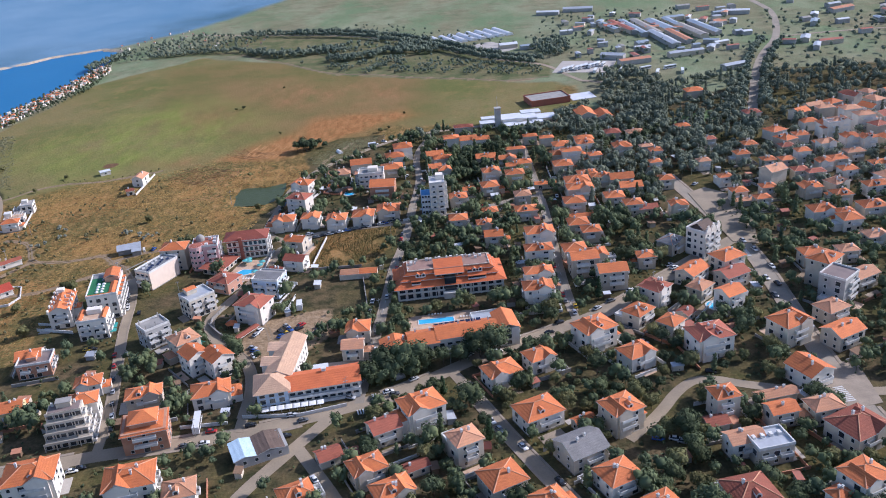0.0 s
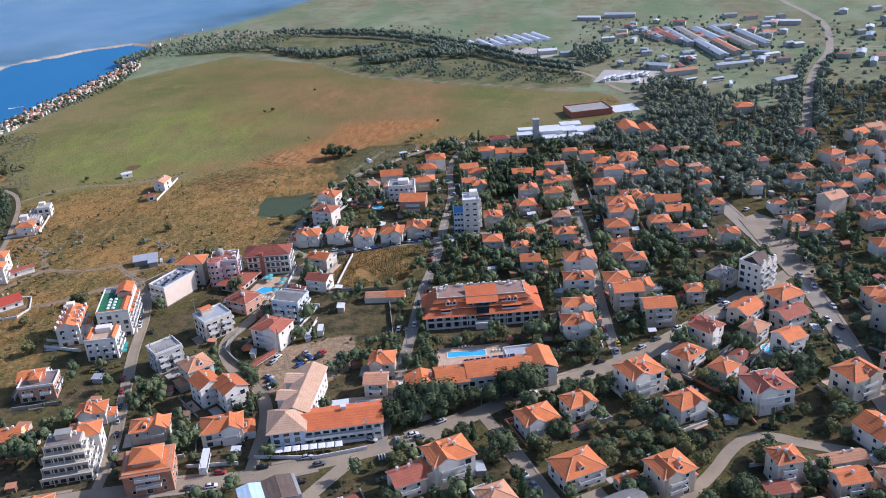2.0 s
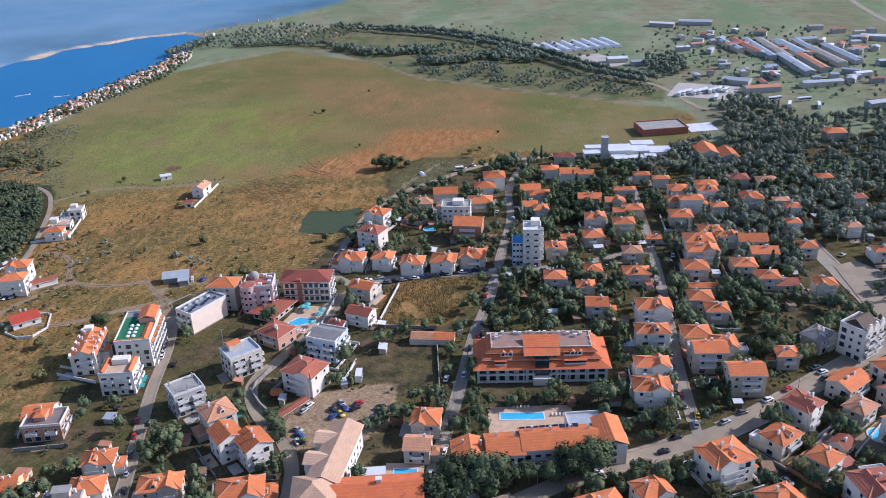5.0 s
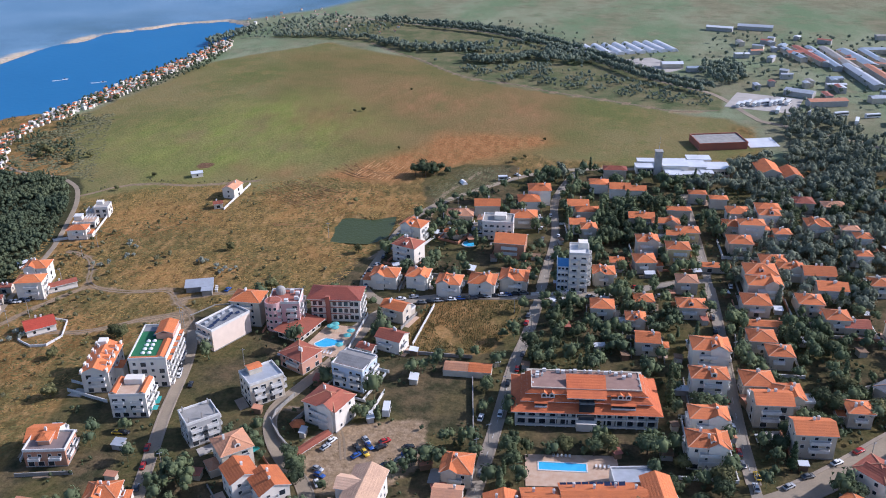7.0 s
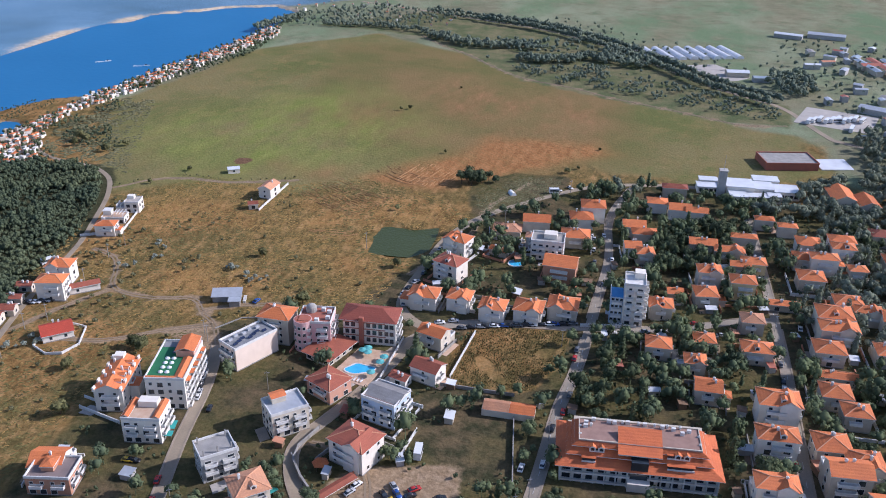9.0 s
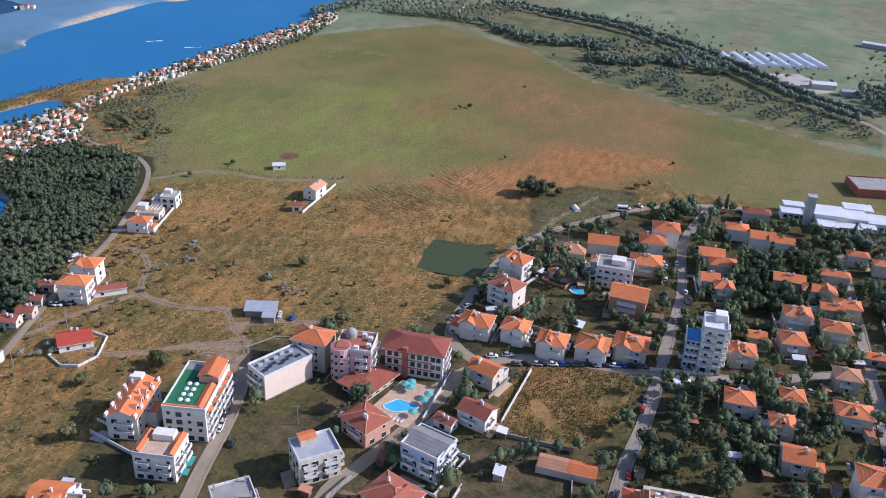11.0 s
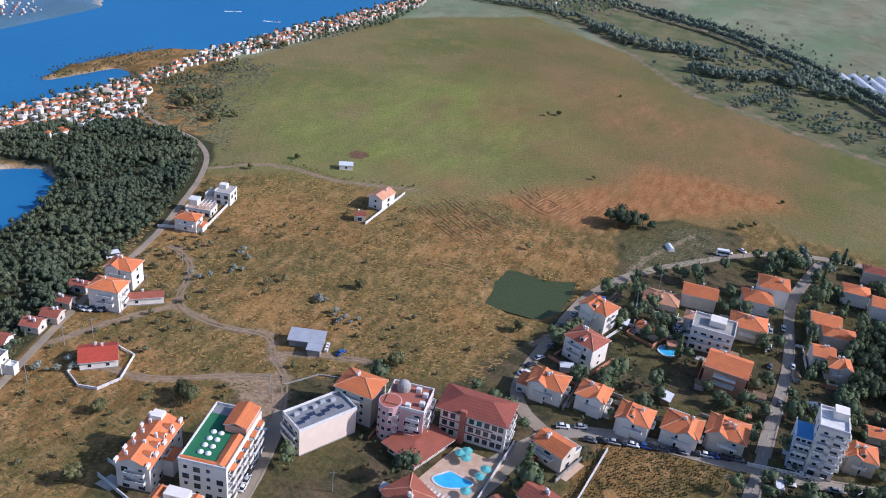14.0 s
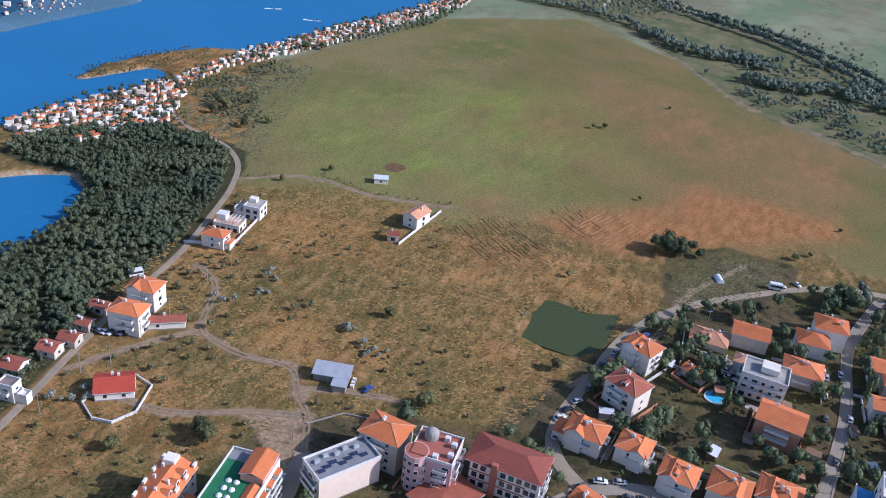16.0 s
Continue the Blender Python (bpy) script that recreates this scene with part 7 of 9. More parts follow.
house(180.5, 341.0, 4, 8.2, 6.5, 2, "hip", "orange", "cream")
house(164.2, 303.5, 4, 7.9, 6.4, 2, "hip", "faded", "cream")
house(140.0, 490.2, 4, 8.3, 6.7, 2, "hip", "orange", "cream")
house(149.2, 460.4, 4, 7.3, 5.8, 2, "hip", "darkred", "cream")
house(139.3, 397.8, 4, 7.0, 5.6, 2, "hip", "orange", "white")
house(135.0, 424.3, 4, 6.8, 5.4, 2, "hip", "faded", "white")
house(107.1, 429.8, 4, 6.7, 5.4, 2, "hip", "orange", "white")
house(74.0, 450.8, 4, 7.5, 6.0, 2, "hip", "orange", "cream")
house(-302.4, 416.0, 15, 10.1, 7.1, 2, "hip", "orange", "white")
house(-241.8, 463.1, 27, 5.0, 4.0, 1, "gable", "darkred", "cream")
house(-288.3, 369.3, 15, 11.0, 8.8, 3, "cross", "orange", "white")
house(-282.0, 356.0, 15, 11.4, 7.9, 3, "hip", "orange", "white")
house(-272.2, 364.1, 42, 12.5, 4.0, 1, "gable", "darkred", "white")
house(-261.9, 332.6, 42, 11.6, 9.3, 1, "gable", "red", "white")
house(-296.8, 320.9, 15, 6.5, 5.8, 1, "gable", "darkred", "white")
house(-294.3, 332.6, 15, 6.5, 5.2, 1, "gable", "darkred", "cream")
house(-292.8, 339.5, 15, 6.2, 4.9, 1, "gable", "darkred", "cream")
house(-296.2, 347.2, 15, 6.7, 4.0, 1, "gable", "darkred", "cream")
house(-299.2, 357.2, 15, 6.8, 4.1, 1, "gable", "darkred", "cream")
house(-286.5, 312.6, 15, 5.4, 4.4, 2, "flat", "orange", "white")
house(-241.0, 481.5, -4, 7.6, 11.5, 2, "gable", "faded", "white")


# the crowded quarter beyond the square
quarter_rng = random.Random(44)
QUARTER = [(160, 375), (219, 360), (330, 440), (330, 540), (245, 526), (176, 447)]
for _i in range(14):
    for _j in range(14):
        _x, _y = 150 + 14.5 * _i + quarter_rng.uniform(-2.5, 2.5), 350 + 14.5 * _j + quarter_rng.uniform(-2.5, 2.5)
        if not inside(QUARTER, [_x], [_y])[0] or min(math.hypot(_x - fx, _y - fy) - fr for fx, fy, fr in FOOTPRINTS) < 6.5 or min(away(line, _x, _y) - half for half, pave, line in ROADS.values()) < 8:
            continue
        house(_x, _y, quarter_rng.choice((20, 25, -65)), quarter_rng.uniform(8.5, 12), quarter_rng.uniform(7.5, 9.5), quarter_rng.choice((2, 2, 3)), quarter_rng.choice(("hip", "pyr", "gable")), quarter_rng.choice(("orange", "orange", "faded", "darkred")), quarter_rng.choice(("white", "cream", "cream")), windows=False, balconies=False)

# ---- trees ----
def leaf_cloud(rng, lobes, leaves, size, flat=1.0):
    """Leaf sprays on the skin of a few lobes, with small dark cores inside: points and triangles."""
    vs, fs = [], []

    def blob(c, r):
        k0 = len(vs)
        ring = 5
        vs.append(c + np.array((0, 0, -r * 0.8)))
        for lev, zz in ((0.9, -0.3), (0.8, 0.45)):
            for i in range(ring):
                a = 2 * math.pi * (i + lev) / ring
                q = r * rng.uniform(0.75, 1.05)
                vs.append(c + np.array((math.cos(a) * q * lev, math.sin(a) * q * lev, zz * r * flat)))
        vs.append(c + np.array((0, 0, r * 0.95 * flat)))
        for i in range(ring):
            j = (i + 1) % ring
            fs.append((k0, k0 + 1 + j, k0 + 1 + i))
            fs.append((k0 + 1 + i, k0 + 1 + j, k0 + 6 + j))
            fs.append((k0 + 1 + i, k0 + 6 + j, k0 + 6 + i))
            fs.append((k0 + 6 + i, k0 + 6 + j, k0 + 11))
    for c, r in lobes:
        blob(np.array(c), r * 0.86)
        for _ in range(leaves):
            v = np.array((rng.gauss(0, 1), rng.gauss(0, 1), rng.gauss(0.35, 0.9)))
            v /= np.linalg.norm(v) + 1e-6
            p = np.array(c) + v * r * rng.uniform(0.84, 1.14) * np.array((1, 1, flat))
            t = np.cross(v, (rng.gauss(0, 1), rng.gauss(0, 1), rng.gauss(0, 1)))
            t /= np.linalg.norm(t) + 1e-6
            u = np.cross(v, t) * 0.8 + v * rng.uniform(-0.5, 0.5)
            s = size * rng.uniform(0.6, 1.3)
            k0 = len(vs)
            vs.extend((p - t * s * 0.5 - u * s * 0.3, p + t * s * 0.5 - u * s * 0.25, p + u * s * 0.6))
            fs.append((k0, k0 + 1, k0 + 2))
    return np.array(vs), np.array(fs)


def crown_lobes(rng, h, r, kind):
    if kind == "conifer":
        return [((0, 0, h * f), r * (1.08 - f)) for f in (0.2, 0.35, 0.5, 0.64, 0.77, 0.88)]
    k = rng.randint(6, 9)
    out = [((0, 0, h * 0.66), r * 0.72)]
    for i in range(k):
        a = 2 * math.pi * (i + rng.random() * 0.7) / k
        q = r * rng.uniform(0.42, 0.68)
        out.append(((math.cos(a) * q, math.sin(a) * q, h * rng.uniform(0.45, 0.8)), r * rng.uniform(0.34, 0.52)))
    return out


def raw_mesh(name, vs, fs, material):
    me = bpy.data.meshes.new(name)
    me.vertices.add(len(vs))
    me.vertices.foreach_set("co", np.asarray(vs, np.float32).ravel())
    me.loops.add(len(fs) * 3)
    me.loops.foreach_set("vertex_index", np.asarray(fs, np.int32).ravel())
    me.polygons.add(len(fs))
    me.polygons.foreach_set("loop_start", np.arange(len(fs)) * 3)
    me.polygons.foreach_set("loop_total", np.full(len(fs), 3))
    me.update()
    me.materials.append(material)
    return me


def trunk_mesh(rng, h, r):
    """A tapered, slightly bent trunk with limbs reaching into the crown."""
    bm = bmesh.new()
    tube(bm, 0, 0, -0.4, h * 0.32, r, r * 0.75, 7)
    tube(bm, 0.03, 0.02, h * 0.32, h * 0.7, r * 0.75, r * 0.3, 7)
    for i in range(5):
        a = i * 1.3 + rng.random()
        base = Vector((0, 0, h * (0.3 + 0.06 * i)))
        tip = base + Vector((math.cos(a) * h * 0.22, math.sin(a) * h * 0.22, h * 0.24))
        s = Vector((-math.sin(a), math.cos(a), 0)) * r * 0.35
        u = Vector((0, 0, r * 0.35))
        vs = [bm.verts.new(p) for p in (base + s, base + u, base - s, base - u, tip)]
        for q in range(4):
            bm.faces.new((vs[q], vs[(q + 1) % 4], vs[4]))
    return mesh_of("trunk", bm, [M_BARK])


TREE_RNG = random.Random(21)
TREES = {}
for _kind, _count, _h, _r, _m in (("broad", 6, 6.2, 3.0, M_LEAF), ("olive", 4, 5.0, 2.5, M_LEAF2), ("conifer", 2, 9.0, 1.9, M_CONIF)):
    TREES[_kind] = []
    for _ in range(_count):
        _hh, _rr = _h * TREE_RNG.uniform(0.85, 1.15), _r * TREE_RNG.uniform(0.85, 1.2)
        _vs, _fs = leaf_cloud(TREE_RNG, crown_lobes(TREE_RNG, _hh, _rr, _kind), 150 if _kind != "conifer" else 110, 0.47)
        TREES[_kind].append((raw_mesh("crown", _vs, _fs, _m), trunk_mesh(TREE_RNG, _hh, 0.18), _rr))
TREE_LABEL = {"broad": "leafy dark green garden tree", "olive": "olive green fruit tree in a garden", "conifer": "tall narrow dark green conifer"}


def tree(x, y, kind, scale, rng):
    k = rng.randrange(len(TREES[kind]))
    crown, trunk, _r = TREES[kind][k]
    t = thing("tree", x, y, 0, rng.uniform(0, 360), TREE_LABEL[kind], "tree", "trees of the town")
    t.scale = (scale,) * 3
    shared("crown", crown, t, Matrix())
    shared("trunk", trunk, t, Matrix())


def joined_trees(name, places, material, label, rng, leaves=26, size=0.9, conifer=0.0, category="trees", lobes=6):
    """Many crowns and trunks as one mesh."""
    protos = []
    for i in range(10):
        kind = "conifer" if i < conifer * 10 else "broad"
        h, r = (9.0, 1.9) if kind == "conifer" else (6.0, 3.0)
        vs, fs = leaf_cloud(rng, crown_lobes(rng, h, r, kind)[:lobes], leaves, size)
        base = len(vs)
        q = 0.16
        tv = np.array([(q, 0, -1), (-q, q, -1), (-q, -q, -1), (0, 0, h * 0.6)])
        protos.append((np.concatenate([vs, tv]), np.concatenate([fs, np.array([(base, base + 1, base + 3), (base + 1, base + 2, base + 3), (base + 2, base, base + 3)])])))
    av, af, off = [], [], 0
    for x, y, z, s in places:
        vs, fs = protos[rng.randrange(10)]
        a = rng.uniform(0, 6.28)
        c, sn = math.cos(a), math.sin(a)
        p = vs * s
        av.append(np.stack([p[:, 0] * c - p[:, 1] * sn + x, p[:, 0] * sn + p[:, 1] * c + y, p[:, 2] * rng.uniform(0.85, 1.2) + z], 1))
        af.append(fs + off)
        off += len(vs)
    return tagged(new(name, raw_mesh(name, np.concatenate(av), np.concatenate(af), material)), label, category, kind="stuff")


def spread(poly, count, gap, rng, keep):
    """Random places inside a polygon, at least gap apart, where keep allows them."""
    xs, ys = [p[0] for p in poly], [p[1] for p in poly]
    pts = np.stack([[rng.uniform(min(xs), max(xs)) for _ in range(count)], [rng.uniform(min(ys), max(ys)) for _ in range(count)]], 1)
    ok = inside(poly, pts[:, 0], pts[:, 1]) & keep(pts[:, 0], pts[:, 1])
    cells, out = {}, []
    for x, y in pts[ok]:
        cx, cy = int(x // gap), int(y // gap)
        if all(math.hypot(x - a, y - b) >= gap for i in (-1, 0, 1) for j in (-1, 0, 1) for a, b in cells.get((cx + i, cy + j), ())):
            cells.setdefault((cx, cy), []).append((x, y))
            out.append((x, y))
    return out


FOOT = np.array(FOOTPRINTS)
LOT = [(-94, 380), (-54, 386), (-55, 366), (-62, 342), (-98, 339)]
OPEN = [LOT, rect(-20, 299, 8, 50, 8), YARD, rect(-17, 279, 10, 40, 18), rect(-62.5, 247.5, 5, 14, 12), rect(-128, 345, 30, 26, 24), rect(-76, 308, 0, 34, 20), rect(-165, 322, 15, 16, 22), rect(-155, 300, 15, 22, 26), rect(118, 395, 0, 36, 46),
        rect(95, 273, 38, 22, 11), rect(-205, 318, 18, 44, 60), [(-181, 306), (-178, 321), (-153, 298), (-145, 268), (-156, 268), (-168, 285)], rect(-62, 250, 0, 22, 22), rect(112, 690, -8, 74, 38), rect(128, 205, 0, 26, 30)]


def garden_free(x, y):
    ok = np.ones(len(x), bool)
    for half, pave, line in ROADS.values():
        ok &= away(line, x, y) > half + max(pave, 0.6) + 0.9
    for fx, fy, fr in FOOT:
        ok &= np.hypot(x - fx, y - fy) > fr + 1.6
    for poly in OPEN:
        ok &= ~inside(poly, x, y)
    return ok


rng = random.Random(5)
PARK = [(60, 425), (110, 400), (150, 430), (190, 480), (230, 580), (260, 640), (150, 600), (95, 560), (70, 500)]
NEAR = [(-62, 150), (-62, 225), (-20, 245), (-50, 330), (110, 330), (118, 150)]
town_places = spread(TOWN, 18000, 3.5, rng, lambda x, y: garden_free(x, y) & (noise_field(x * 0.8, y * 0.8) > np.where((x > -45) & (y < 430), 0.0, 0.15)) & ((x > -60) | (np.sin(x * 0.11) * np.sin(y * 0.13) > -0.1)) & (x < 330))
near_trees = [p for p in town_places if inside(NEAR, [p[0]], [p[1]])[0]][:160]
chosen = set(near_trees)
far_trees = [p for p in town_places if p not in chosen] + spread(PARK, 5000, 4.3, rng, lambda x, y: garden_free(x, y) & ~inside(rect(158, 520, 20, 44, 24), x, y) & (np.sin(x * 0.09) * np.cos(y * 0.075) > -0.6))
for _x, _y in near_trees:
    tree(_x, _y, rng.choices(("broad", "olive", "conifer"), (6, 4, 0.25))[0], (0.6 + 0.75 * min(1.0, max(0.0, 0.5 + 0.55 * float(noise_field(_x, _y))))) * rng.uniform(0.75, 1.15), rng)
# the tall trees before the front hotel, and the single ones on the streets
for _x, _y, _s in ((-45, 241, 2.1), (-50, 236, 1.8), (-35, 243, 2.3), (-29, 244, 1.7), (-21, 246, 1.2), (-14, 248, 1.4), (-6, 251, 2.1), (0, 254, 2.0), (-42, 237, 1.5), (-34, 240, 1.4), (-133, 536, 1.7), (-128, 539, 1.5), (-137, 533, 1.3), (-125, 535, 1.2), (-130, 531, 1.4), (-122, 541, 1.0), (-117, 538, 0.9), (-44, 283, 1.3), (-43, 279, 1.1), (-57, 318, 0.9),
                   (-104, 400, 1.3), (-112, 268, 1.2), (-110, 262, 1.1), (-116, 274, 1.0)):
    tree(_x, _y, "broad", _s, rng)
in_park = [p for p in far_trees if p[0] > 45 and p[1] > 380]
in_gardens = [p for p in far_trees if not (p[0] > 45 and p[1] > 380)]
joined_trees("garden_trees", [(x, y, 0, (0.55 + 0.85 * min(1.0, max(0.0, 0.5 + 0.55 * float(noise_field(x, y))))) * rng.uniform(0.7, 1.15)) for x, y in in_gardens], M_LEAF, "dense dark green garden trees", rng, 27, 0.72, 0.1, lobes=5)
joined_trees("park_trees", [(x, y, 0, rng.uniform(0.65, 1.5)) for x, y in in_park if rng.random() < 0.85], M_PARK_HAZE, "trees of a park and its gardens, greyed with painted haze", rng, 26, 0.75, 0.15, lobes=5)
GROVES = [[(-45, 353), (-29, 358), (-18, 351), (-20, 341), (-44, 337)], [(-43, 377), (-35, 381), (-19, 384), (-20, 370), (-38, 365)], [(11, 378), (19, 380), (18, 361), (11, 358)], [(82, 405), (100, 404), (98, 392), (81, 384)],
          [(58, 364), (70, 368), (86, 355), (64, 343)], [(46, 304), (62, 308), (54, 296)], [(-5, 490), (29, 499), (29, 460), (6, 440), (-21, 446), (-21, 464)], [(33, 535), (54, 530), (46, 511), (32, 516)],
          [(60, 554), (86, 563), (77, 514), (59, 513)], [(110, 657), (138, 668), (155, 618), (142, 555), (108, 528), (99, 545), (102, 577)], [(112, 529), (146, 555), (132, 509), (110, 469), (97, 472)], [(79, 514), (93, 485), (80, 457), (67, 464)], [(-45, 540), (-40, 521), (-30, 524)],
          [(-44, 296), (-37, 296), (-38, 284), (-44, 284)], [(8, 335), (15, 331), (14, 318), (8, 315)]]
grove_places = []
for _poly in GROVES:
    grove_places += [(x, y, 0, rng.uniform(0.75, 1.5)) for x, y in spread(_poly, 900, 7.2 if _poly[0][1] < 400 else 4.6, rng, garden_free)]
joined_trees("grove_trees", [g for g in grove_places if g[1] < 505], M_LEAF, "tall dense dark green trees between the houses", rng, 46, 0.6, 0.1)
joined_trees("wood_edge_trees", [g for g in grove_places if g[1] >= 505], M_PARK_HAZE, "tall trees of a small wood behind the town, greyed with painted haze", rng, 26, 0.85, 0.15)
wood_places = spread(WOOD, 22000, 2.35, rng, lambda x, y: (noise_field(x * 0.4 + 20, y * 0.4) > -0.75) & (away(ROADS["road.13"][2], x, y) > 4.5) & (away(BAY + BAY[:1], x, y) > 7) & (y > 250))
joined_trees("woodland", [(x, y, float(land_height(x, y)) - 0.5, rng.uniform(0.42, 0.66) + 0.25 * float(noise_field(x * 0.55, y * 0.55) > 0.35)) for x, y in wood_places], M_WOODS, "dense dark green woodland above the bay", rng, 20, 0.72, 0.1, lobes=5)
band_places = []
HEDGES = [([(-230, 1003), (-164, 972), (-114, 932), (-69, 885), (-37, 843), (-11, 806), (18, 766), (48, 740), (66, 724)], 2.2, (5.5, 8.5), (0.8, 1.25)), ([(-307, 1046), (-230, 1003)], 3.0, (4, 8), (0.6, 1.1)),
          ([(-264, 910), (-229, 884), (-199, 872), (-162, 882), (-143, 866)], 1.6, (-8, 8), (0.7, 1.2)), ([(-159, 828), (-139, 822), (-109, 824), (-96, 846), (-74, 832)], 1.8, (-7, 7), (0.7, 1.2)),
          ([(-264, 910), (-290, 930), (-330, 945), (-414, 950)], 3.0, (-6, 6), (0.5, 1.0)), ([(-481, 909), (-466, 960), (-455, 990)], 2.0, (-5, 9), (0.7, 1.1)), ([(-120, 905), (-95, 915)], 2.0, (-3, 3), (0.5, 0.8)), ([(204, 534), (237, 622), (266, 683), (290, 722)], 2.4, (6, 11), (0.6, 1.2))]
for _line, _step, (_lo, _hi), (_s0, _s1) in HEDGES:
    for (_x, _y), (_x2, _y2) in zip(along(_line, _step), along(_line, _step)[1:]):
        _d = math.hypot(_x2 - _x, _y2 - _y) or 1.0
        for _side in (1, -1):
            _o = _side * rng.uniform(_lo, _hi)
            band_places.append((_x - (_y2 - _y) / _d * _o, _y + (_x2 - _x) / _d * _o, 0, rng.uniform(_s0, _s1)))
COPSES = [([(-193, 896), (-139, 898), (-96, 877), (-131, 850), (-184, 858)], 6.5, (0.6, 1.2), 0.0), ([(-84, 868), (-58, 872), (-22, 835), (-36, 813), (-76, 820)], 4.0, (0.8, 1.35), -0.6),
          ([(-160, 800), (-72, 813), (-62, 735), (-99, 748), (-140, 770)], 3.0, (0.25, 0.8), 0.45), ([(-60, 790), (42, 735), (70, 704), (59, 680), (10, 700), (-60, 735)], 3.0, (0.25, 0.75), 0.4),
          ([(67, 807), (98, 814), (99, 756), (78, 740), (64, 780)], 4.5, (0.8, 1.4), -0.5), ([(100, 700), (260, 640), (300, 800), (240, 920), (100, 960), (60, 830)], 9.0, (0.4, 0.9), 0.1),
          ([(250, 640), (420, 560), (470, 760), (330, 860)], 12.0, (0.5, 1.0), 0.0), ([(-474, 950), (-470, 1010), (-380, 1075), (-250, 1020), (-300, 950), (-420, 935)], 6.0, (0.5, 1.0), -0.1),
          ([(-230, 1010), (-150, 985), (-60, 900), (40, 790), (60, 820), (-40, 940), (-140, 1030)], 10.0, (0.4, 0.8), 0.1)]
for _poly, _gap, (_s0, _s1), _cut in COPSES:
    for _x, _y in spread(_poly, 1500 if _gap > 3.5 else 7000, _gap, rng, lambda x, y: (noise_field(x, y) > _cut) & (np.minimum.reduce([away(ROADS[k][2], x, y) for k in ("road.8", "road.14", "road.15", "road.16")]) > 5)):
        band_places.append((_x, _y, 0, rng.uniform(_s0, _s1)))
for _ in range(300):
    _x, _y = rng.uniform(-330, 500), rng.uniform(640, 1150)
    if not inside(FIELD, [_x], [_y])[0] and rng.random() < 0.4 and inside([(-330, 900), (-217, 830), (-20, 690), (100, 640), (500, 560), (500, 900), (200, 860), (0, 850), (-200, 950)], [_x], [_y])[0]:
        band_places.append((_x, _y, 0, rng.uniform(0.4, 0.9)))
joined_trees("hedgerow_trees", band_places, M_FARWOOD_HAZE, "far rows of trees between fields, paled with painted haze", rng, 9, 1.4, lobes=4)
cape_scrub = spread([(-512, 575), (-528, 530), (-543, 518), (-553, 552), (-546, 590), (-532, 620), (-508, 630)], 1600, 2.6, rng, lambda x, y: noise_field(x, y) > 0.1)
coast_scrub = cape_scrub + spread([(-458, 480), (-440, 500), (-400, 512), (-385, 530), (-392, 548), (-420, 570), (-440, 620), (-462, 640), (-470, 560)], 4000, 3.2, rng, lambda x, y: ~inside(SEA, x, y) & (np.sin(x * 0.13 + 2 * np.sin(y * 0.05)) + np.cos(y * 0.11 + x * 0.04) > 0.35))
coast_scrub += spread([(-424, 532), (-427, 548), (-415, 567), (-402, 550), (-408, 533)], 600, 3.0, rng, lambda x, y: x < 0)
joined_trees("coast_scrub", [(x, y, -0.3, rng.uniform(0.14, 0.34) if x < -500 else rng.uniform(0.25, 0.6)) for x, y in coast_scrub], M_WOODS, "dark green scrub on the headland slope", rng, 12, 1.0, lobes=4)
# single bushes out on the grass
for _x, _y, _r in ((-160, 578, 2.0), (-463, 669, 5.0), (-453, 678, 5.0), (-383, 540, 4.0), (-323, 483, 3.0), (-309, 505, 3.0), (-162, 481, 3.0), (-212, 661, 3.0), (-146, 418, 4.0), (-209, 414, 4.0), (-75, 555, 3.0), (-69, 562, 2.5), (-59, 598, 2.0), (-171, 379, 5.0), (-218, 656, 3.0), (-187, 723, 2.0), (-394, 500, 4.0), (-389, 527, 5.0), (-423, 542, 6.0), (-417, 541, 5.0), (-420, 532, 5.0), (-242, 314, 4.0), (-224, 288, 5.0), (-225, 332, 4.0), (-220, 330, 5.0)):
    tree(_x, _y, "olive", _r / 4.2, rng)
dry_area = [(-296, 300), (-318, 400), (-340, 470), (-290, 492), (-235, 498), (-165, 490), (-148, 430), (-150, 385), (-180, 372), (-205, 350), (-225, 300), (-240, 240)]


def on_grass(x, y):
    ok = ~inside(POND, x, y) & (away(POND + POND[:1], x, y) > 2)
    for tr in TRACKS:
        ok &= away(tr, x, y) > 2.2
    for fx, fy, fr in FOOT:
        ok &= np.hypot(x - fx, y - fy) > fr + 2
    return ok & (away(ROADS["road.13"][2], x, y) > 4.5)


bush_places = spread(dry_area, 900, 4.0, rng, lambda x, y: on_grass(x, y) & (np.sin(x * 0.05 + 1) * np.sin(y * 0.045) > 0.1))
joined_trees("dry_bushes", [(x, y, float(land_height(x, y)) - 0.1, rng.uniform(0.10, 0.34)) for x, y in bush_places], M_SCRUB, "low dry olive bushes scattered over grassland", rng, 16, 1.6, category="bushes")
sage_places = [(x + rng.gauss(0, 2), y + rng.gauss(0, 2), 0.0, rng.uniform(0.25, 0.5)) for x, y in [(-267, 387), (-264, 411), (-261, 399), (-206, 394), (-217, 398), (-199, 391), (-267, 326), (-273, 319)] for _ in range(4)]
joined_trees("silver_bushes", sage_places, M_SAGE, "silvery grey-green bushes in dry grass", rng, 16, 1.4, category="bushes")


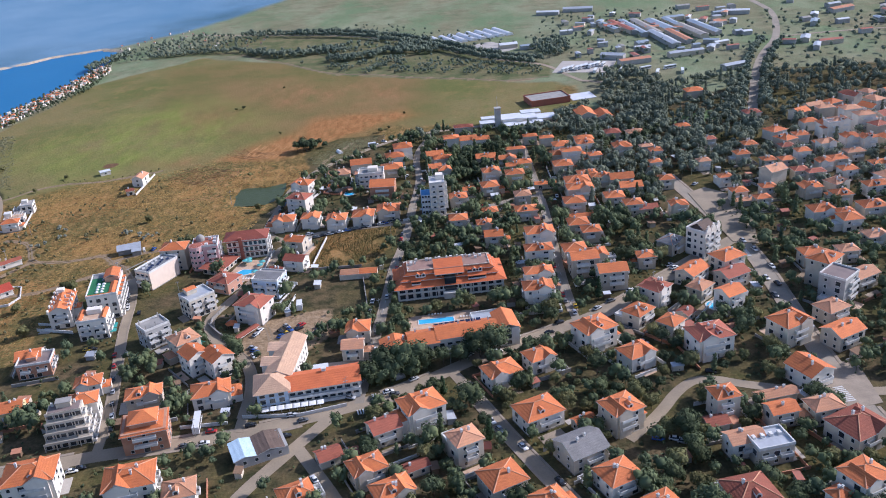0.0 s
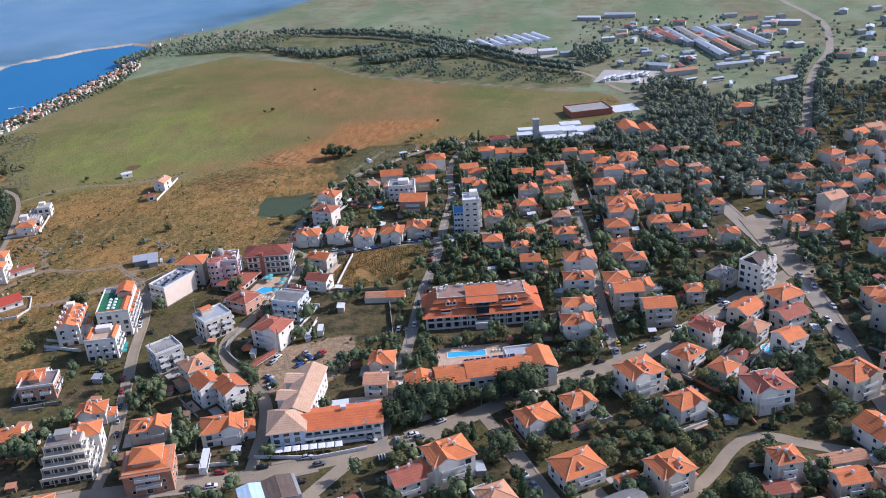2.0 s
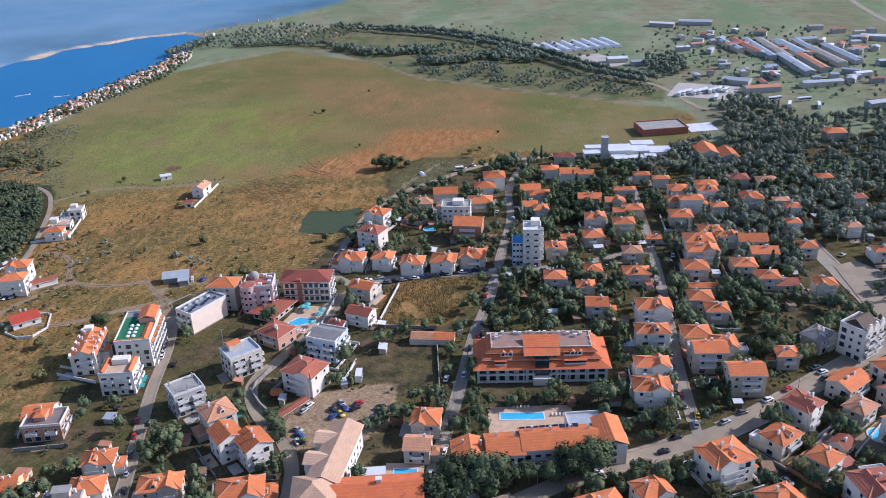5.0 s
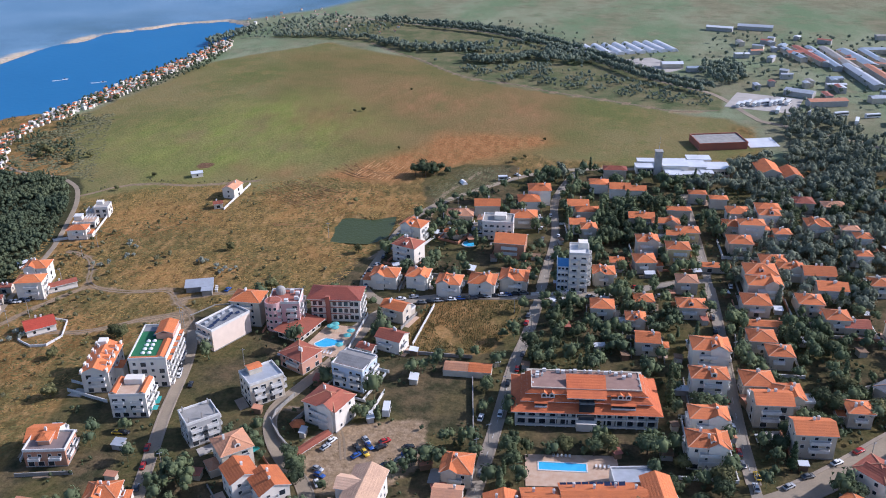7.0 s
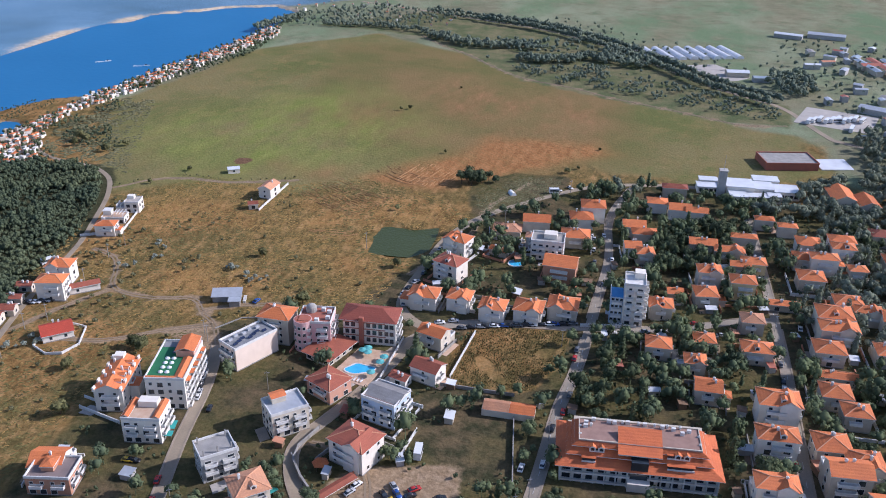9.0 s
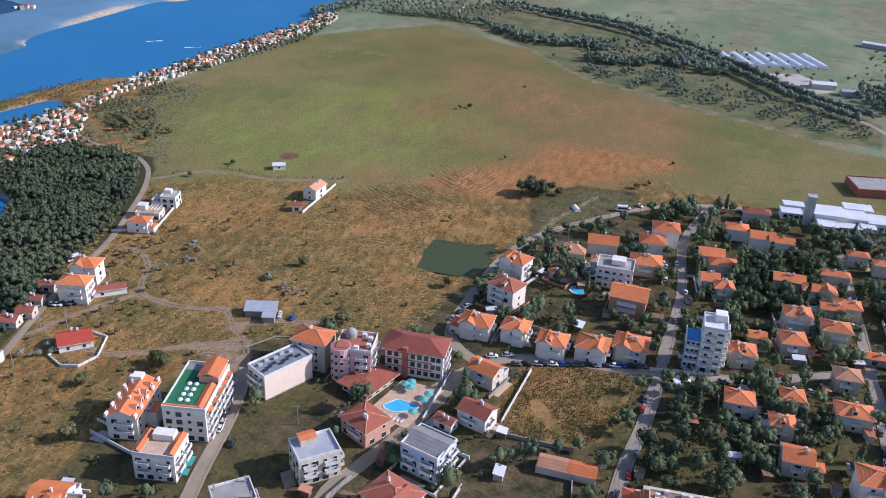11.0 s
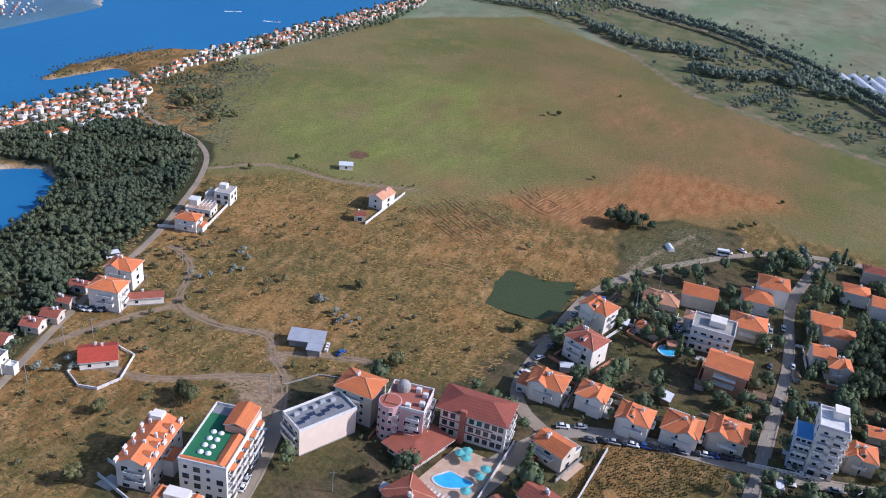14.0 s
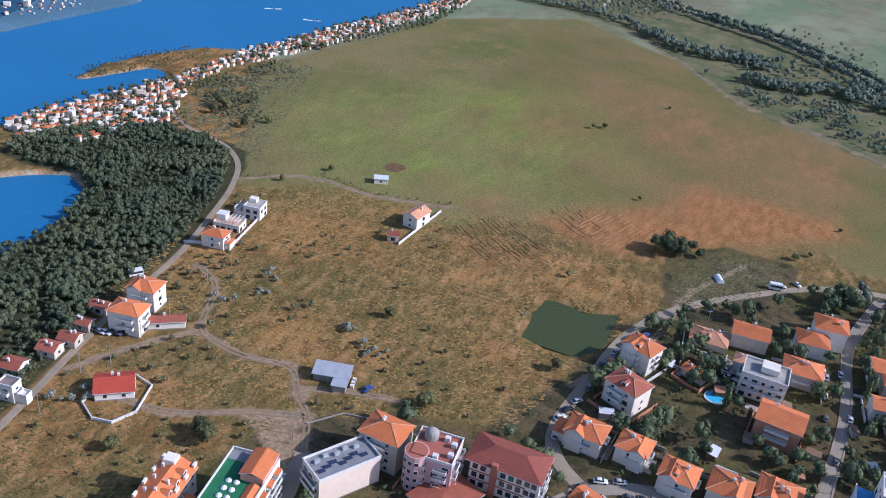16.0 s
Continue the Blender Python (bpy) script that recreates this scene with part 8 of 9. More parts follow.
def tufts(name, places, material, label, trng):
    """Tufts of dry grass: a few bent blades each, all in one mesh."""
    vs, fs = [], []
    for x, y, z, s in places:
        for _ in range(4):
            a = trng.uniform(0, 6.28)
            c, q = math.cos(a), math.sin(a)
            k = len(vs)
            r = s * trng.uniform(0.3, 0.6)
            vs.extend(((x - q * r, y + c * r, z), (x + q * r, y - c * r, z), (x + c * s * 0.5, y + q * s * 0.5, z + s * trng.uniform(0.5, 0.9))))
            fs.append((k, k + 1, k + 2))
    return tagged(new(name, raw_mesh(name, np.array(vs), np.array(fs), material)), label, "grass", kind="stuff")


def hummocks(name, places, material, label, hrng):
    """Low uneven clumps of standing grass, drawn out the way the wind leaves them, all in one mesh."""
    vs, fs = [], []
    for x, y, z, s in places:
        k0, a0 = len(vs), hrng.gauss(0.5, 0.5)
        c, q = math.cos(a0), math.sin(a0)
        long, wide = s * hrng.uniform(1.2, 2.6), s * hrng.uniform(0.4, 0.8)
        for u, v in ((-1.0, 0.1), (-0.3, -0.9), (0.6, -0.8), (1.0, 0.0), (0.3, 0.9), (-0.6, 0.8)):
            u, v = u * long * hrng.uniform(0.8, 1.2), v * wide * hrng.uniform(0.8, 1.2)
            vs.append((x + u * c - v * q, y + u * q + v * c, z))
        for u in (-0.45, 0.4):
            vs.append((x + u * long * c, y + u * long * q, z + s * hrng.uniform(0.3, 0.75)))
        fs += [(k0 + a, k0 + b, k0 + d) for a, b, d in ((0, 1, 6), (1, 2, 7), (1, 7, 6), (2, 3, 7), (3, 4, 7), (4, 6, 7), (4, 5, 6), (5, 0, 6))]
    return tagged(new(name, raw_mesh(name, np.array(vs), np.array(fs), material)), label, "grass", kind="stuff")


def wild(x, y):
    """Where the standing grass is tall: drifts that run across the slope, thinner towards the meadow."""
    return np.sin(x * 0.045 + 1.7 * np.sin(y * 0.031)) * np.cos(y * 0.052 + 1.3 * np.sin(x * 0.037)) + 0.4 * np.sin(x * 0.21 + y * 0.13) * np.sin(y * 0.19 - x * 0.07)


hum_rng = random.Random(8)
ROUGH = [(-300, 300), (-318, 400), (-338, 462), (-290, 490), (-235, 498), (-200, 522), (-150, 512), (-122, 480), (-140, 440), (-142, 385), (-176, 372), (-205, 350), (-222, 300), (-215, 240), (-250, 225)]
for _name, _count, _cut, _m, _s0, _s1, _word in (("standing_grass", 46000, 0.0, M_STRAW, 0.22, 0.62, "tall tawny standing grass in drifts over rough land"),
                                                 ("rough_weeds", 30000, -0.1, M_WEED, 0.25, 0.7, "clumps of brown-green weeds over rough land")):
    _sign = 1 if _m is M_STRAW else -1
    _pl = [p for p in spread(ROUGH, _count, 0.45, hum_rng, on_grass) if _sign * float(wild(*p)) + hum_rng.gauss(0, 0.35) > _cut]
    _zz = land_height(np.array([p[0] for p in _pl]), np.array([p[1] for p in _pl]))
    hummocks(_name, [(x, y, float(z) - 0.06, hum_rng.uniform(_s0, _s1)) for (x, y), z in zip(_pl, _zz)], _m, _word, hum_rng)
_pl = spread([(-312, 330), (-322, 395), (-338, 455), (-300, 470), (-262, 425), (-232, 400), (-245, 340), (-280, 310)], 1400, 5.5, hum_rng, lambda x, y: on_grass(x, y) & (np.sin(x * 0.09) * np.cos(y * 0.07) > 0.05))
joined_trees("wild_bushes", [(x, y, float(land_height(x, y)) - 0.2, hum_rng.uniform(0.22, 0.55)) for x, y in _pl], M_SCRUB, "dark olive bushes in dry grass above the wood", hum_rng, 20, 0.9, category="bushes")

def plough_ridges(sets, label, prng):
    """Broken low ridges of turned earth that run side by side, all in one mesh."""
    vs, fs = [], []
    for line, (sx, sy), count, gap in sets:
        norm = math.hypot(sx, sy)
        for i in range(count):
            o = i * gap + prng.gauss(0, 0.25)
            pts = [(x + sx / norm * o, y + sy / norm * o) for x, y in along(rounded(line), 2.0)]
            on, last = False, None
            for (x0, y0), (x1, y1) in zip(pts, pts[1:]):
                if prng.random() < (0.22 if on else 0.40):
                    on, last = not on, None
                d = math.hypot(x1 - x0, y1 - y0)
                if not on or d < 0.01:
                    continue
                half, z = prng.uniform(0.22, 0.42), float(land_height(x1, y1))
                nx, ny = -(y1 - y0) / d * half, (x1 - x0) / d * half
                if last is None:
                    last = len(vs)
                    z0 = float(land_height(x0, y0))
                    vs.extend(((x0 - nx, y0 - ny, z0 - 0.1), (x0, y0, z0 + 0.05), (x0 + nx, y0 + ny, z0 - 0.1)))
                k = len(vs)
                vs.extend(((x1 - nx, y1 - ny, z - 0.1), (x1, y1, z + prng.uniform(0.2, 0.42)), (x1 + nx, y1 + ny, z - 0.1)))
                for a, b in ((0, 1), (1, 2)):
                    fs.extend(((last + a, k + a, k + b), (last + a, k + b, last + b)))
                last = k
    return tagged(new("plough_ridges", raw_mesh("plough_ridges", np.array(vs), np.array(fs), M_FURROW)), label, "earth", kind="stuff")


plough_ridges([([(-226, 489), (-220, 485), (-199, 472.5), (-183, 466.5)], (0.46, 0.89), 15, 2.3), ([(-194, 538), (-185, 530), (-170, 522), (-157, 524)], (0.4, 0.9), 8, 2.2),
               ([(-178, 526), (-175, 540), (-170, 560)], (0.95, -0.2), 14, 2.3), ([(-151, 522), (-146, 534), (-142, 552)], (0.9, -0.3), 2, 2.5),
               ([(-200, 450.5), (-188, 448.5), (-174, 450)], (0.05, -1), 4, 1.9)],
              "pale broken ridges of ploughed red earth", random.Random(14))
_pl = spread(PLOT, 5000, 0.9, hum_rng, lambda x, y: noise_field(x, y) > -0.6)
hummocks("plot_weeds", [(x, y, -0.06, hum_rng.uniform(0.3, 0.8)) for x, y in _pl], M_SCRUB, "dark green weeds and beds of a garden plot", hum_rng)
_pl = spread([(-366, 500), (-350, 496), (-385, 560), (-430, 640), (-462, 640), (-462, 560), (-436, 512), (-400, 506)], 9000, 1.5, hum_rng, lambda x, y: (noise_field(x, y) > -0.1) & (away(ROADS["road.13"][2], x, y) > 3.5))
hummocks("slope_weeds", [(x, y, -0.1, hum_rng.uniform(0.5, 1.3)) for x, y in _pl], M_SCRUB, "olive weeds and low scrub on the headland slope", hum_rng)
_pl = [(x + hum_rng.gauss(0, 1.0), y + 3.2 + hum_rng.gauss(0, 0.7)) for x, y in along(TRACKS[3], 2.4) if hum_rng.random() < 0.6]
joined_trees("track_bushes", [(x, y, -0.1, hum_rng.uniform(0.12, 0.3)) for x, y in _pl], M_SCRUB, "low dark bushes along a dirt track", hum_rng, 16, 1.0, category="bushes", lobes=4)

grass_rng = random.Random(3)
grass = [(x, y) for x, y in spread(dry_area, 90000, 1.15, grass_rng, lambda x, y: on_grass(x, y) & (noise_field(x * 0.6, y * 0.6) + 0.5 * np.sin(x * 0.9) * np.sin(y * 0.8) > 0.25))]
gz = land_height(np.array([g[0] for g in grass]), np.array([g[1] for g in grass]))
tufts("dry_grass", [(x, y, float(z) - 0.05, grass_rng.uniform(0.25, 0.62)) for (x, y), z in zip(grass, gz)], M_STRAW, "tall straw-coloured dry grass in uneven drifts", grass_rng)
weeds = spread(LOT, 16000, 0.75, grass_rng, lambda x, y: noise_field(x * 0.7, y * 0.7) > -0.45)
tufts("lot_weeds", [(x, y, -0.05, grass_rng.uniform(0.4, 0.9)) for x, y in weeds], M_WEED, "brown-green weeds on an empty plot", grass_rng)

# ---- vehicles ----
def car_meshes():
    """A rounded car body with wheel arches, a glazed cabin, and one wheel."""
    out = {}
    side = [(-2.1, 0.32), (-2.12, 0.62), (-2.0, 0.80), (-1.2, 0.88), (0.9, 0.88), (1.75, 0.78), (2.1, 0.62), (2.12, 0.34), (1.7, 0.28), (-1.7, 0.28)]
    for key, paint in CAR_PAINT.items():
        bm = bmesh.new()
        rings = []
        for v, k in ((-0.86, 0.94), (-0.80, 1.0), (0.80, 1.0), (0.86, 0.94)):
            rings.append([bm.verts.new((u * k, v, 0.28 + (z - 0.28) * k)) for u, z in side])
        for r, q in zip(rings, rings[1:]):
            for i in range(len(side)):
                j = (i + 1) % len(side)
                bm.faces.new((r[i], r[j], q[j], q[i]))
        bm.faces.new(rings[0][::-1]), bm.faces.new(rings[-1])
        box(bm, -1.15, -0.62, 1.385, 0.25, 0.62, 1.43, taper=0.04)
        bmesh.ops.recalc_face_normals(bm, faces=bm.faces)
        out[key] = mesh_of("body", bm, [paint], True)
    bm = bmesh.new()
    lo = [bm.verts.new(p) for p in ((-1.75, -0.74, 0.87), (1.0, -0.74, 0.87), (1.0, 0.74, 0.87), (-1.75, 0.74, 0.87))]
    hi = [bm.verts.new(p) for p in ((-1.2, -0.6, 1.384), (0.3, -0.6, 1.384), (0.3, 0.6, 1.384), (-1.2, 0.6, 1.384))]
    bm.faces.new(hi)
    for i in range(4):
        bm.faces.new((lo[i], lo[(i + 1) % 4], hi[(i + 1) % 4], hi[i]))
    cabin = mesh_of("cabin", bm, [M_PANE])
    bm = bmesh.new()
    k = 10
    a = [2 * math.pi * i / k for i in range(k)]
    r0 = [bm.verts.new((0.31 * math.cos(t), -0.1, 0.31 * math.sin(t))) for t in a]
    r1 = [bm.verts.new((0.31 * math.cos(t), 0.1, 0.31 * math.sin(t))) for t in a]
    for i in range(k):
        bm.faces.new((r0[i], r0[(i + 1) % k], r1[(i + 1) % k], r1[i]))
    bm.faces.new(r0), bm.faces.new(r1[::-1])
    bmesh.ops.recalc_face_normals(bm, faces=bm.faces)
    return out, cabin, mesh_of("wheel", bm, [M_TYRE])


CAR_BODY, CAR_CABIN, CAR_WHEEL = car_meshes()


def car(x, y, yaw, paint):
    c = thing("car", x, y, 0.14, yaw, f"parked {paint} car at the side of a street", "car", "cars of the town")
    shared("body", CAR_BODY[paint], c, Matrix())
    shared("cabin", CAR_CABIN, c, Matrix())
    for u in (-1.32, 1.32):
        for v in (-0.80, 0.80):
            shared("wheel", CAR_WHEEL, c, pose(u, v, 0.31))


def bus(x, y, yaw, length=11.0, name="bus"):
    c = thing(name, x, y, 0.2, yaw, "parked white coach with dark windows" if name == "bus" else "parked white delivery van", name, "vehicles in yards")
    bm = bmesh.new()
    box(bm, -length / 2, -1.25, 0.4, length / 2, 1.25, 3.1, taper=0.08)
    part("body", bm, CAR_PAINT["white"], c)
    bm = bmesh.new()
    box(bm, -length / 2 + 0.4, -1.28, 1.5, length / 2 - 0.2, 1.28, 2.4)
    part("window_band", bm, M_PANE, c)
    for u in (-length * 0.3, length * 0.3):
        for v in (-1.15, 1.15):
            shared("wheel", CAR_WHEEL, c, pose(u, v, 0.4) @ Matrix.Scale(1.3, 4))


car(-56.7, 301.9, 85, "white")
car(-52.4, 274.0, 88, "grey")
car(-53.6, 247.9, 88, "white")
car(-54.3, 234.9, 85, "white")
car(-56.8, 227.3, -20, "silver")
car(1.0, 253.6, 20, "white")
car(23.4, 265.9, 25, "black")
car(21.6, 258.4, 25, "silver")
car(52.9, 286.7, 25, "grey")
car(87.5, 308.8, 30, "white")
car(87.5, 305.0, 30, "grey")
car(86.1, 311.6, 30, "silver")
car(59.9, 253.8, -45, "silver")
car(115.4, 302.2, -80, "white")
car(40.6, 303.6, 92, "white")
car(37.2, 285.5, 92, "yellow")
car(36.0, 280.4, 92, "white")
car(43.3, 461.5, 80, "white")
car(43.9, 402.9, 85, "white")
car(124.1, 403.0, 40, "silver")
car(48.1, 461.2, 80, "black")
car(192.7, 499.1, 60, "white")
car(-288.9, 348.8, 0, "white")
car(-286.8, 349.5, 0, "white")
car(-284.8, 350.9, 0, "black")
car(-283.3, 351.6, 0, "silver")
car(-281.7, 352.7, 0, "black")
car(-290.5, 348.1, 0, "black")
car(-191.9, 375.0, 80, "blue")
car(-126.1, 440.6, 60, "white")
car(-126.1, 443.7, 60, "white")
car(-125.3, 435.5, 60, "white")
car(-126.9, 455.2, 65, "blue")
car(-126.2, 456.5, 65, "blue")
car(-133.7, 429.7, 50, "grey")
car(-131.9, 396.0, 60, "white")
car(-131.2, 405.8, 60, "silver")
car(-131.9, 400.6, 60, "black")
car(-76.2, 526.3, 10, "white")
car(-70.2, 531.5, -40, "white")
car(-92.9, 453.1, 0, "white")
car(-91.2, 449.9, 0, "white")
car(-52.3, 512.5, 88, "white")
car(-50.3, 500.3, 88, "grey")
car(-55.2, 471.2, 88, "silver")
car(-55.8, 460.4, 88, "white")
car(-54.5, 448.6, 88, "grey")
car(-56.4, 473.9, 88, "white")
car(-51.6, 492.2, 88, "black")
car(-98.5, 376.8, 14, "grey")
car(-94.9, 378.3, 14, "black")
car(-91.3, 379.6, 14, "silver")
car(-89.2, 380.2, 14, "black")
car(-85.6, 381.5, 14, "white")
car(-81.9, 382.8, 14, "blue")
car(-79.9, 383.3, 14, "black")
car(-76.3, 384.6, 14, "grey")
car(-72.6, 385.9, 14, "black")
car(-70.6, 386.4, 14, "silver")
car(-67.0, 387.7, 14, "black")
car(-63.4, 389.0, 14, "white")
car(-61.4, 389.6, 14, "blue")
car(-57.8, 390.8, 14, "black")
car(-54.2, 392.1, 14, "grey")
car(-182.0, 310.7, 107, "white")
car(-183.2, 313.4, 107, "silver")
car(-184.7, 316.0, 107, "black")
car(-186.0, 318.8, 107, "grey")
car(-187.6, 321.6, 107, "white")
car(-188.9, 324.5, 107, "blue")
car(-190.6, 327.4, 107, "silver")
car(-192.0, 330.5, 107, "white")
car(-148.9, 216.8, 107, "black")
car(-151.9, 225.0, 107, "white")
car(-155.1, 233.6, 107, "black")
car(-158.4, 242.7, 107, "silver")
car(-162.0, 252.3, 107, "grey")
car(-165.8, 262.5, 107, "red")
car(-38.2, 389.3, 14, "white")
car(-31.6, 391.3, 14, "black")
car(-25.0, 393.3, 14, "silver")
car(-18.4, 395.3, 14, "white")
car(-11.9, 397.2, 14, "grey")
car(-110.8, 361.9, 60, "red")
car(-110.5, 364.5, 60, "silver")
car(-110.2, 367.1, 60, "black")
car(-113.1, 368.4, 60, "white")
car(-112.8, 371.1, 60, "black")
car(-112.5, 373.9, 60, "grey")
car(-160.8, 195.5, 15, "white")
car(-153.8, 194.1, 15, "white")
car(-151.3, 195.5, 15, "black")
car(-115.7, 204.5, 15, "grey")
car(-108.5, 205.4, 15, "white")
car(-88.9, 199.2, 30, "silver")
car(-78.1, 207.1, 20, "black")
car(-73.3, 215.3, 20, "grey")
car(-47.4, 226.6, 100, "silver")
car(-42.1, 229.5, 20, "white")
car(-39.7, 227.8, 20, "grey")
car(-63.7, 184.7, 120, "white")
car(-11.0, 226.2, 25, "yellow")
car(-3.0, 209.0, -60, "white")
car(-0.2, 204.2, -60, "silver")
car(7.2, 194.8, -60, "white")
car(17.8, 178.0, -60, "black")
car(58.3, 194.3, -20, "white")
car(60.7, 192.7, -20, "silver")
car(52.7, 194.8, -20, "blue")
car(80.3, 230.0, -20, "black")
car(128.8, 320.0, -80, "white")
car(124.4, 293.0, -80, "white")
car(122.7, 278.3, -80, "grey")
car(127.3, 287.4, -80, "black")
car(126.6, 329.5, -80, "silver")
car(130.5, 302.6, -80, "white")
car(142.5, 268.4, -80, "blue")
car(-101.3, 172.8, 0, "white")
car(-169.3, 271.1, 107, "red")
car(-173.4, 306.4, 107, "black")
car(32.5, 323.1, 91, "red")
car(31.9, 331.6, 91, "grey")
car(29.5, 384.8, 91, "black")
car(33.0, 308.8, 91, "white")
car(30.2, 442.1, 91, "white")
car(29.3, 416.0, 91, "white")
car(9.1, 393.7, 5, "silver")
car(-50.1, 305.0, 88, "white")
car(-49.6, 322.8, 88, "black")
car(-49.8, 374.0, 88, "grey")
car(-49.8, 367.7, 88, "red")
car(-48.8, 475.2, 88, "white")
car(-45.4, 452.5, 88, "white")
car(-47.4, 428.3, 88, "grey")
car(-184.6, 275.7, 10, "yellow")
car(-182.3, 276.2, 10, "black")
car(-106.0, 281.0, 60, "silver")
car(-105.0, 284.5, 60, "white")
car(-105.0, 270.0, -20, "silver")
car(-103.5, 267.0, -20, "blue")
car(-103.0, 263.0, -60, "white")
car(-94.0, 278.0, 50, "blue")
car(-91.5, 279.5, -50, "yellow")
car(-91.0, 283.0, -50, "blue")
car(-95.0, 282.0, -50, "black")
car(-93.0, 286.0, -50, "silver")
car(-86.5, 286.0, 40, "red")
car(-87.0, 283.0, 40, "black")
car(-78.0, 283.5, 30, "black")
car(-77.5, 280.5, 30, "blue")
car(-85.0, 272.0, 35, "silver")
car(-83.0, 274.0, 35, "black")
car(-79.0, 277.0, 30, "grey")
kerb_rng = random.Random(61)
for _key, _from, _to, _side, _chance in (("road.12", 20, 95, -1, 0.75), ("road.12", 30, 80, 1, 0.4), ("road.3", 25, 150, 1, 0.5), ("road.1", 20, 220, -1, 0.3), ("road.2", 10, 180, 1, 0.35), ("road", 190, 420, 1, 0.3)):
    _half, _pave, _line = ROADS[_key]
    _pts = list(along(_line, 5.4))
    for _i, ((_x, _y), (_x1, _y1)) in enumerate(zip(_pts, _pts[1:])):
        if _from <= 5.4 * _i <= _to and kerb_rng.random() < _chance:
            _a = math.atan2(_y1 - _y, _x1 - _x)
            _o = _side * (_half + 0.1)
            _x, _y = _x - math.sin(_a) * _o, _y + math.cos(_a) * _o
            _clear = all(math.hypot(_x - o.location.x, _y - o.location.y) > 4.8 for o in scene.objects if o.parent is None and o.name.split(".")[0] == "car")
            if _clear and all(math.hypot(_x - fx, _y - fy) > fr for fx, fy, fr in FOOTPRINTS) and all(away(q[2], [_x], [_y])[0] > q[0] + 1 for k, q in ROADS.items() if k != _key):
                car(_x, _y, math.degrees(_a) + kerb_rng.gauss(0, 2), kerb_rng.choice(("white", "white", "silver", "grey", "black", "blue", "red")))
bus(102.3, 688.5, 20)
bus(110.8, 670.6, 70)
bus(119.0, 653.5, 15)
bus(132.5, 666.6, 75)
bus(140.2, 649.7, 10)
bus(153.9, 662.7, 20)
bus(161.0, 646.0, 70)
bus(175.0, 658.8, 15)
bus(181.6, 642.3, 75)
bus(-114.1, 215.8, 100)
for _i in range(10):
    bus(84 + 4.2 * _i, 684 + 2.0 * (_i % 3) + 0.8 * _i, 60 if _i % 2 else 66, 9.0 - 0.4 * (_i % 4))
for _x, _y, _yaw in ((-90.0, 301.5, 95), (-78.5, 523.0, 12), (-309, 381, 60)):
    bus(_x, _y, _yaw, 5.8, "van")

# ---- walls, poles and small things out of doors ----
WALL_SORT = {"white": (M_TRIM, "white"), "concrete": (M_CONC, "grey concrete"), "terracotta": (M_BRICKWALL, "terracotta-topped")}


def wall_run(d, h):
    """One straight run of wall with its coping and posts."""
    bm = bmesh.new()
    box(bm, 0, -0.11, -0.5, d, 0.11, h)
    box(bm, -0.03, -0.17, h + 0.002, d + 0.03, 0.17, h + 0.1)
    for u in np.arange(0, d, 3.0):
        box(bm, u - 0.16, -0.2, -0.5, u + 0.16, 0.2, h + 0.18)
    return bm


def garden_wall(line, sort, h=1.3):
    m, word = WALL_SORT[sort]
    label = f"low {word} boundary wall of a plot"
    (x, y), runs = line[0], []
    for (x0, y0), (x1, y1) in zip(line, line[1:]):
        runs.append((wall_run(math.hypot(x1 - x0, y1 - y0), h), x0, y0, math.degrees(math.atan2(y1 - y0, x1 - x0))))
    if len(runs) == 1:
        w = tagged(part("garden_wall", runs[0][0], m), label, "wall", "garden walls")
        w.matrix_basis = pose(x, y, 0, 0, 0, runs[0][3])
        return
    w = thing("garden_wall", x, y, 0, 0, label, "wall", "garden walls")
    for bm, x0, y0, yaw in runs:
        part("wall_panel", bm, m, w).matrix_basis = pose(x0 - x, y0 - y, 0, 0, 0, yaw)


garden_wall([(-314.8, 409.7), (-296.8, 420.4), (-305.0, 454.3)], "white")
garden_wall([(-236.9, 460.5), (-236.4, 500.4)], "white")
garden_wall([(-219.5, 292.6), (-200.3, 289.0)], "white")
garden_wall([(-93.0, 344.8), (-90.7, 377.7)], "white")
garden_wall([(-94.8, 339.0), (-67.3, 339.7)], "concrete")
garden_wall([(-116.9, 276.0), (-107.1, 291.3)], "terracotta")
garden_wall([(-118.2, 338.0), (-117.9, 367.4)], "white")
garden_wall([(-131.6, 292.6), (-124.6, 283.6), (-116.9, 276.0)], "concrete")
garden_wall([(-58.1, 294.2), (-64.1, 332.1)], "concrete")
garden_wall([(-51.0, 391.4), (-29.6, 396.8)], "white")
garden_wall([(81.5, 331.2), (109.9, 349.3)], "concrete")
garden_wall([(84.7, 265.0), (102.5, 285.5)], "white")
garden_wall([(-120.4, 214.8), (-103.2, 216.3)], "white")
garden_wall([(-97.2, 219.0), (-76.2, 218.5), (-59.3, 223.5)], "white")
garden_wall([(-95.5, 299.9), (-93.7, 314.1)], "white")
garden_wall([(-123.7, 443.1), (-87.9, 444.3)], "white")
garden_wall([(-109.9, 452.7), (-109.8, 445.2)], "concrete")
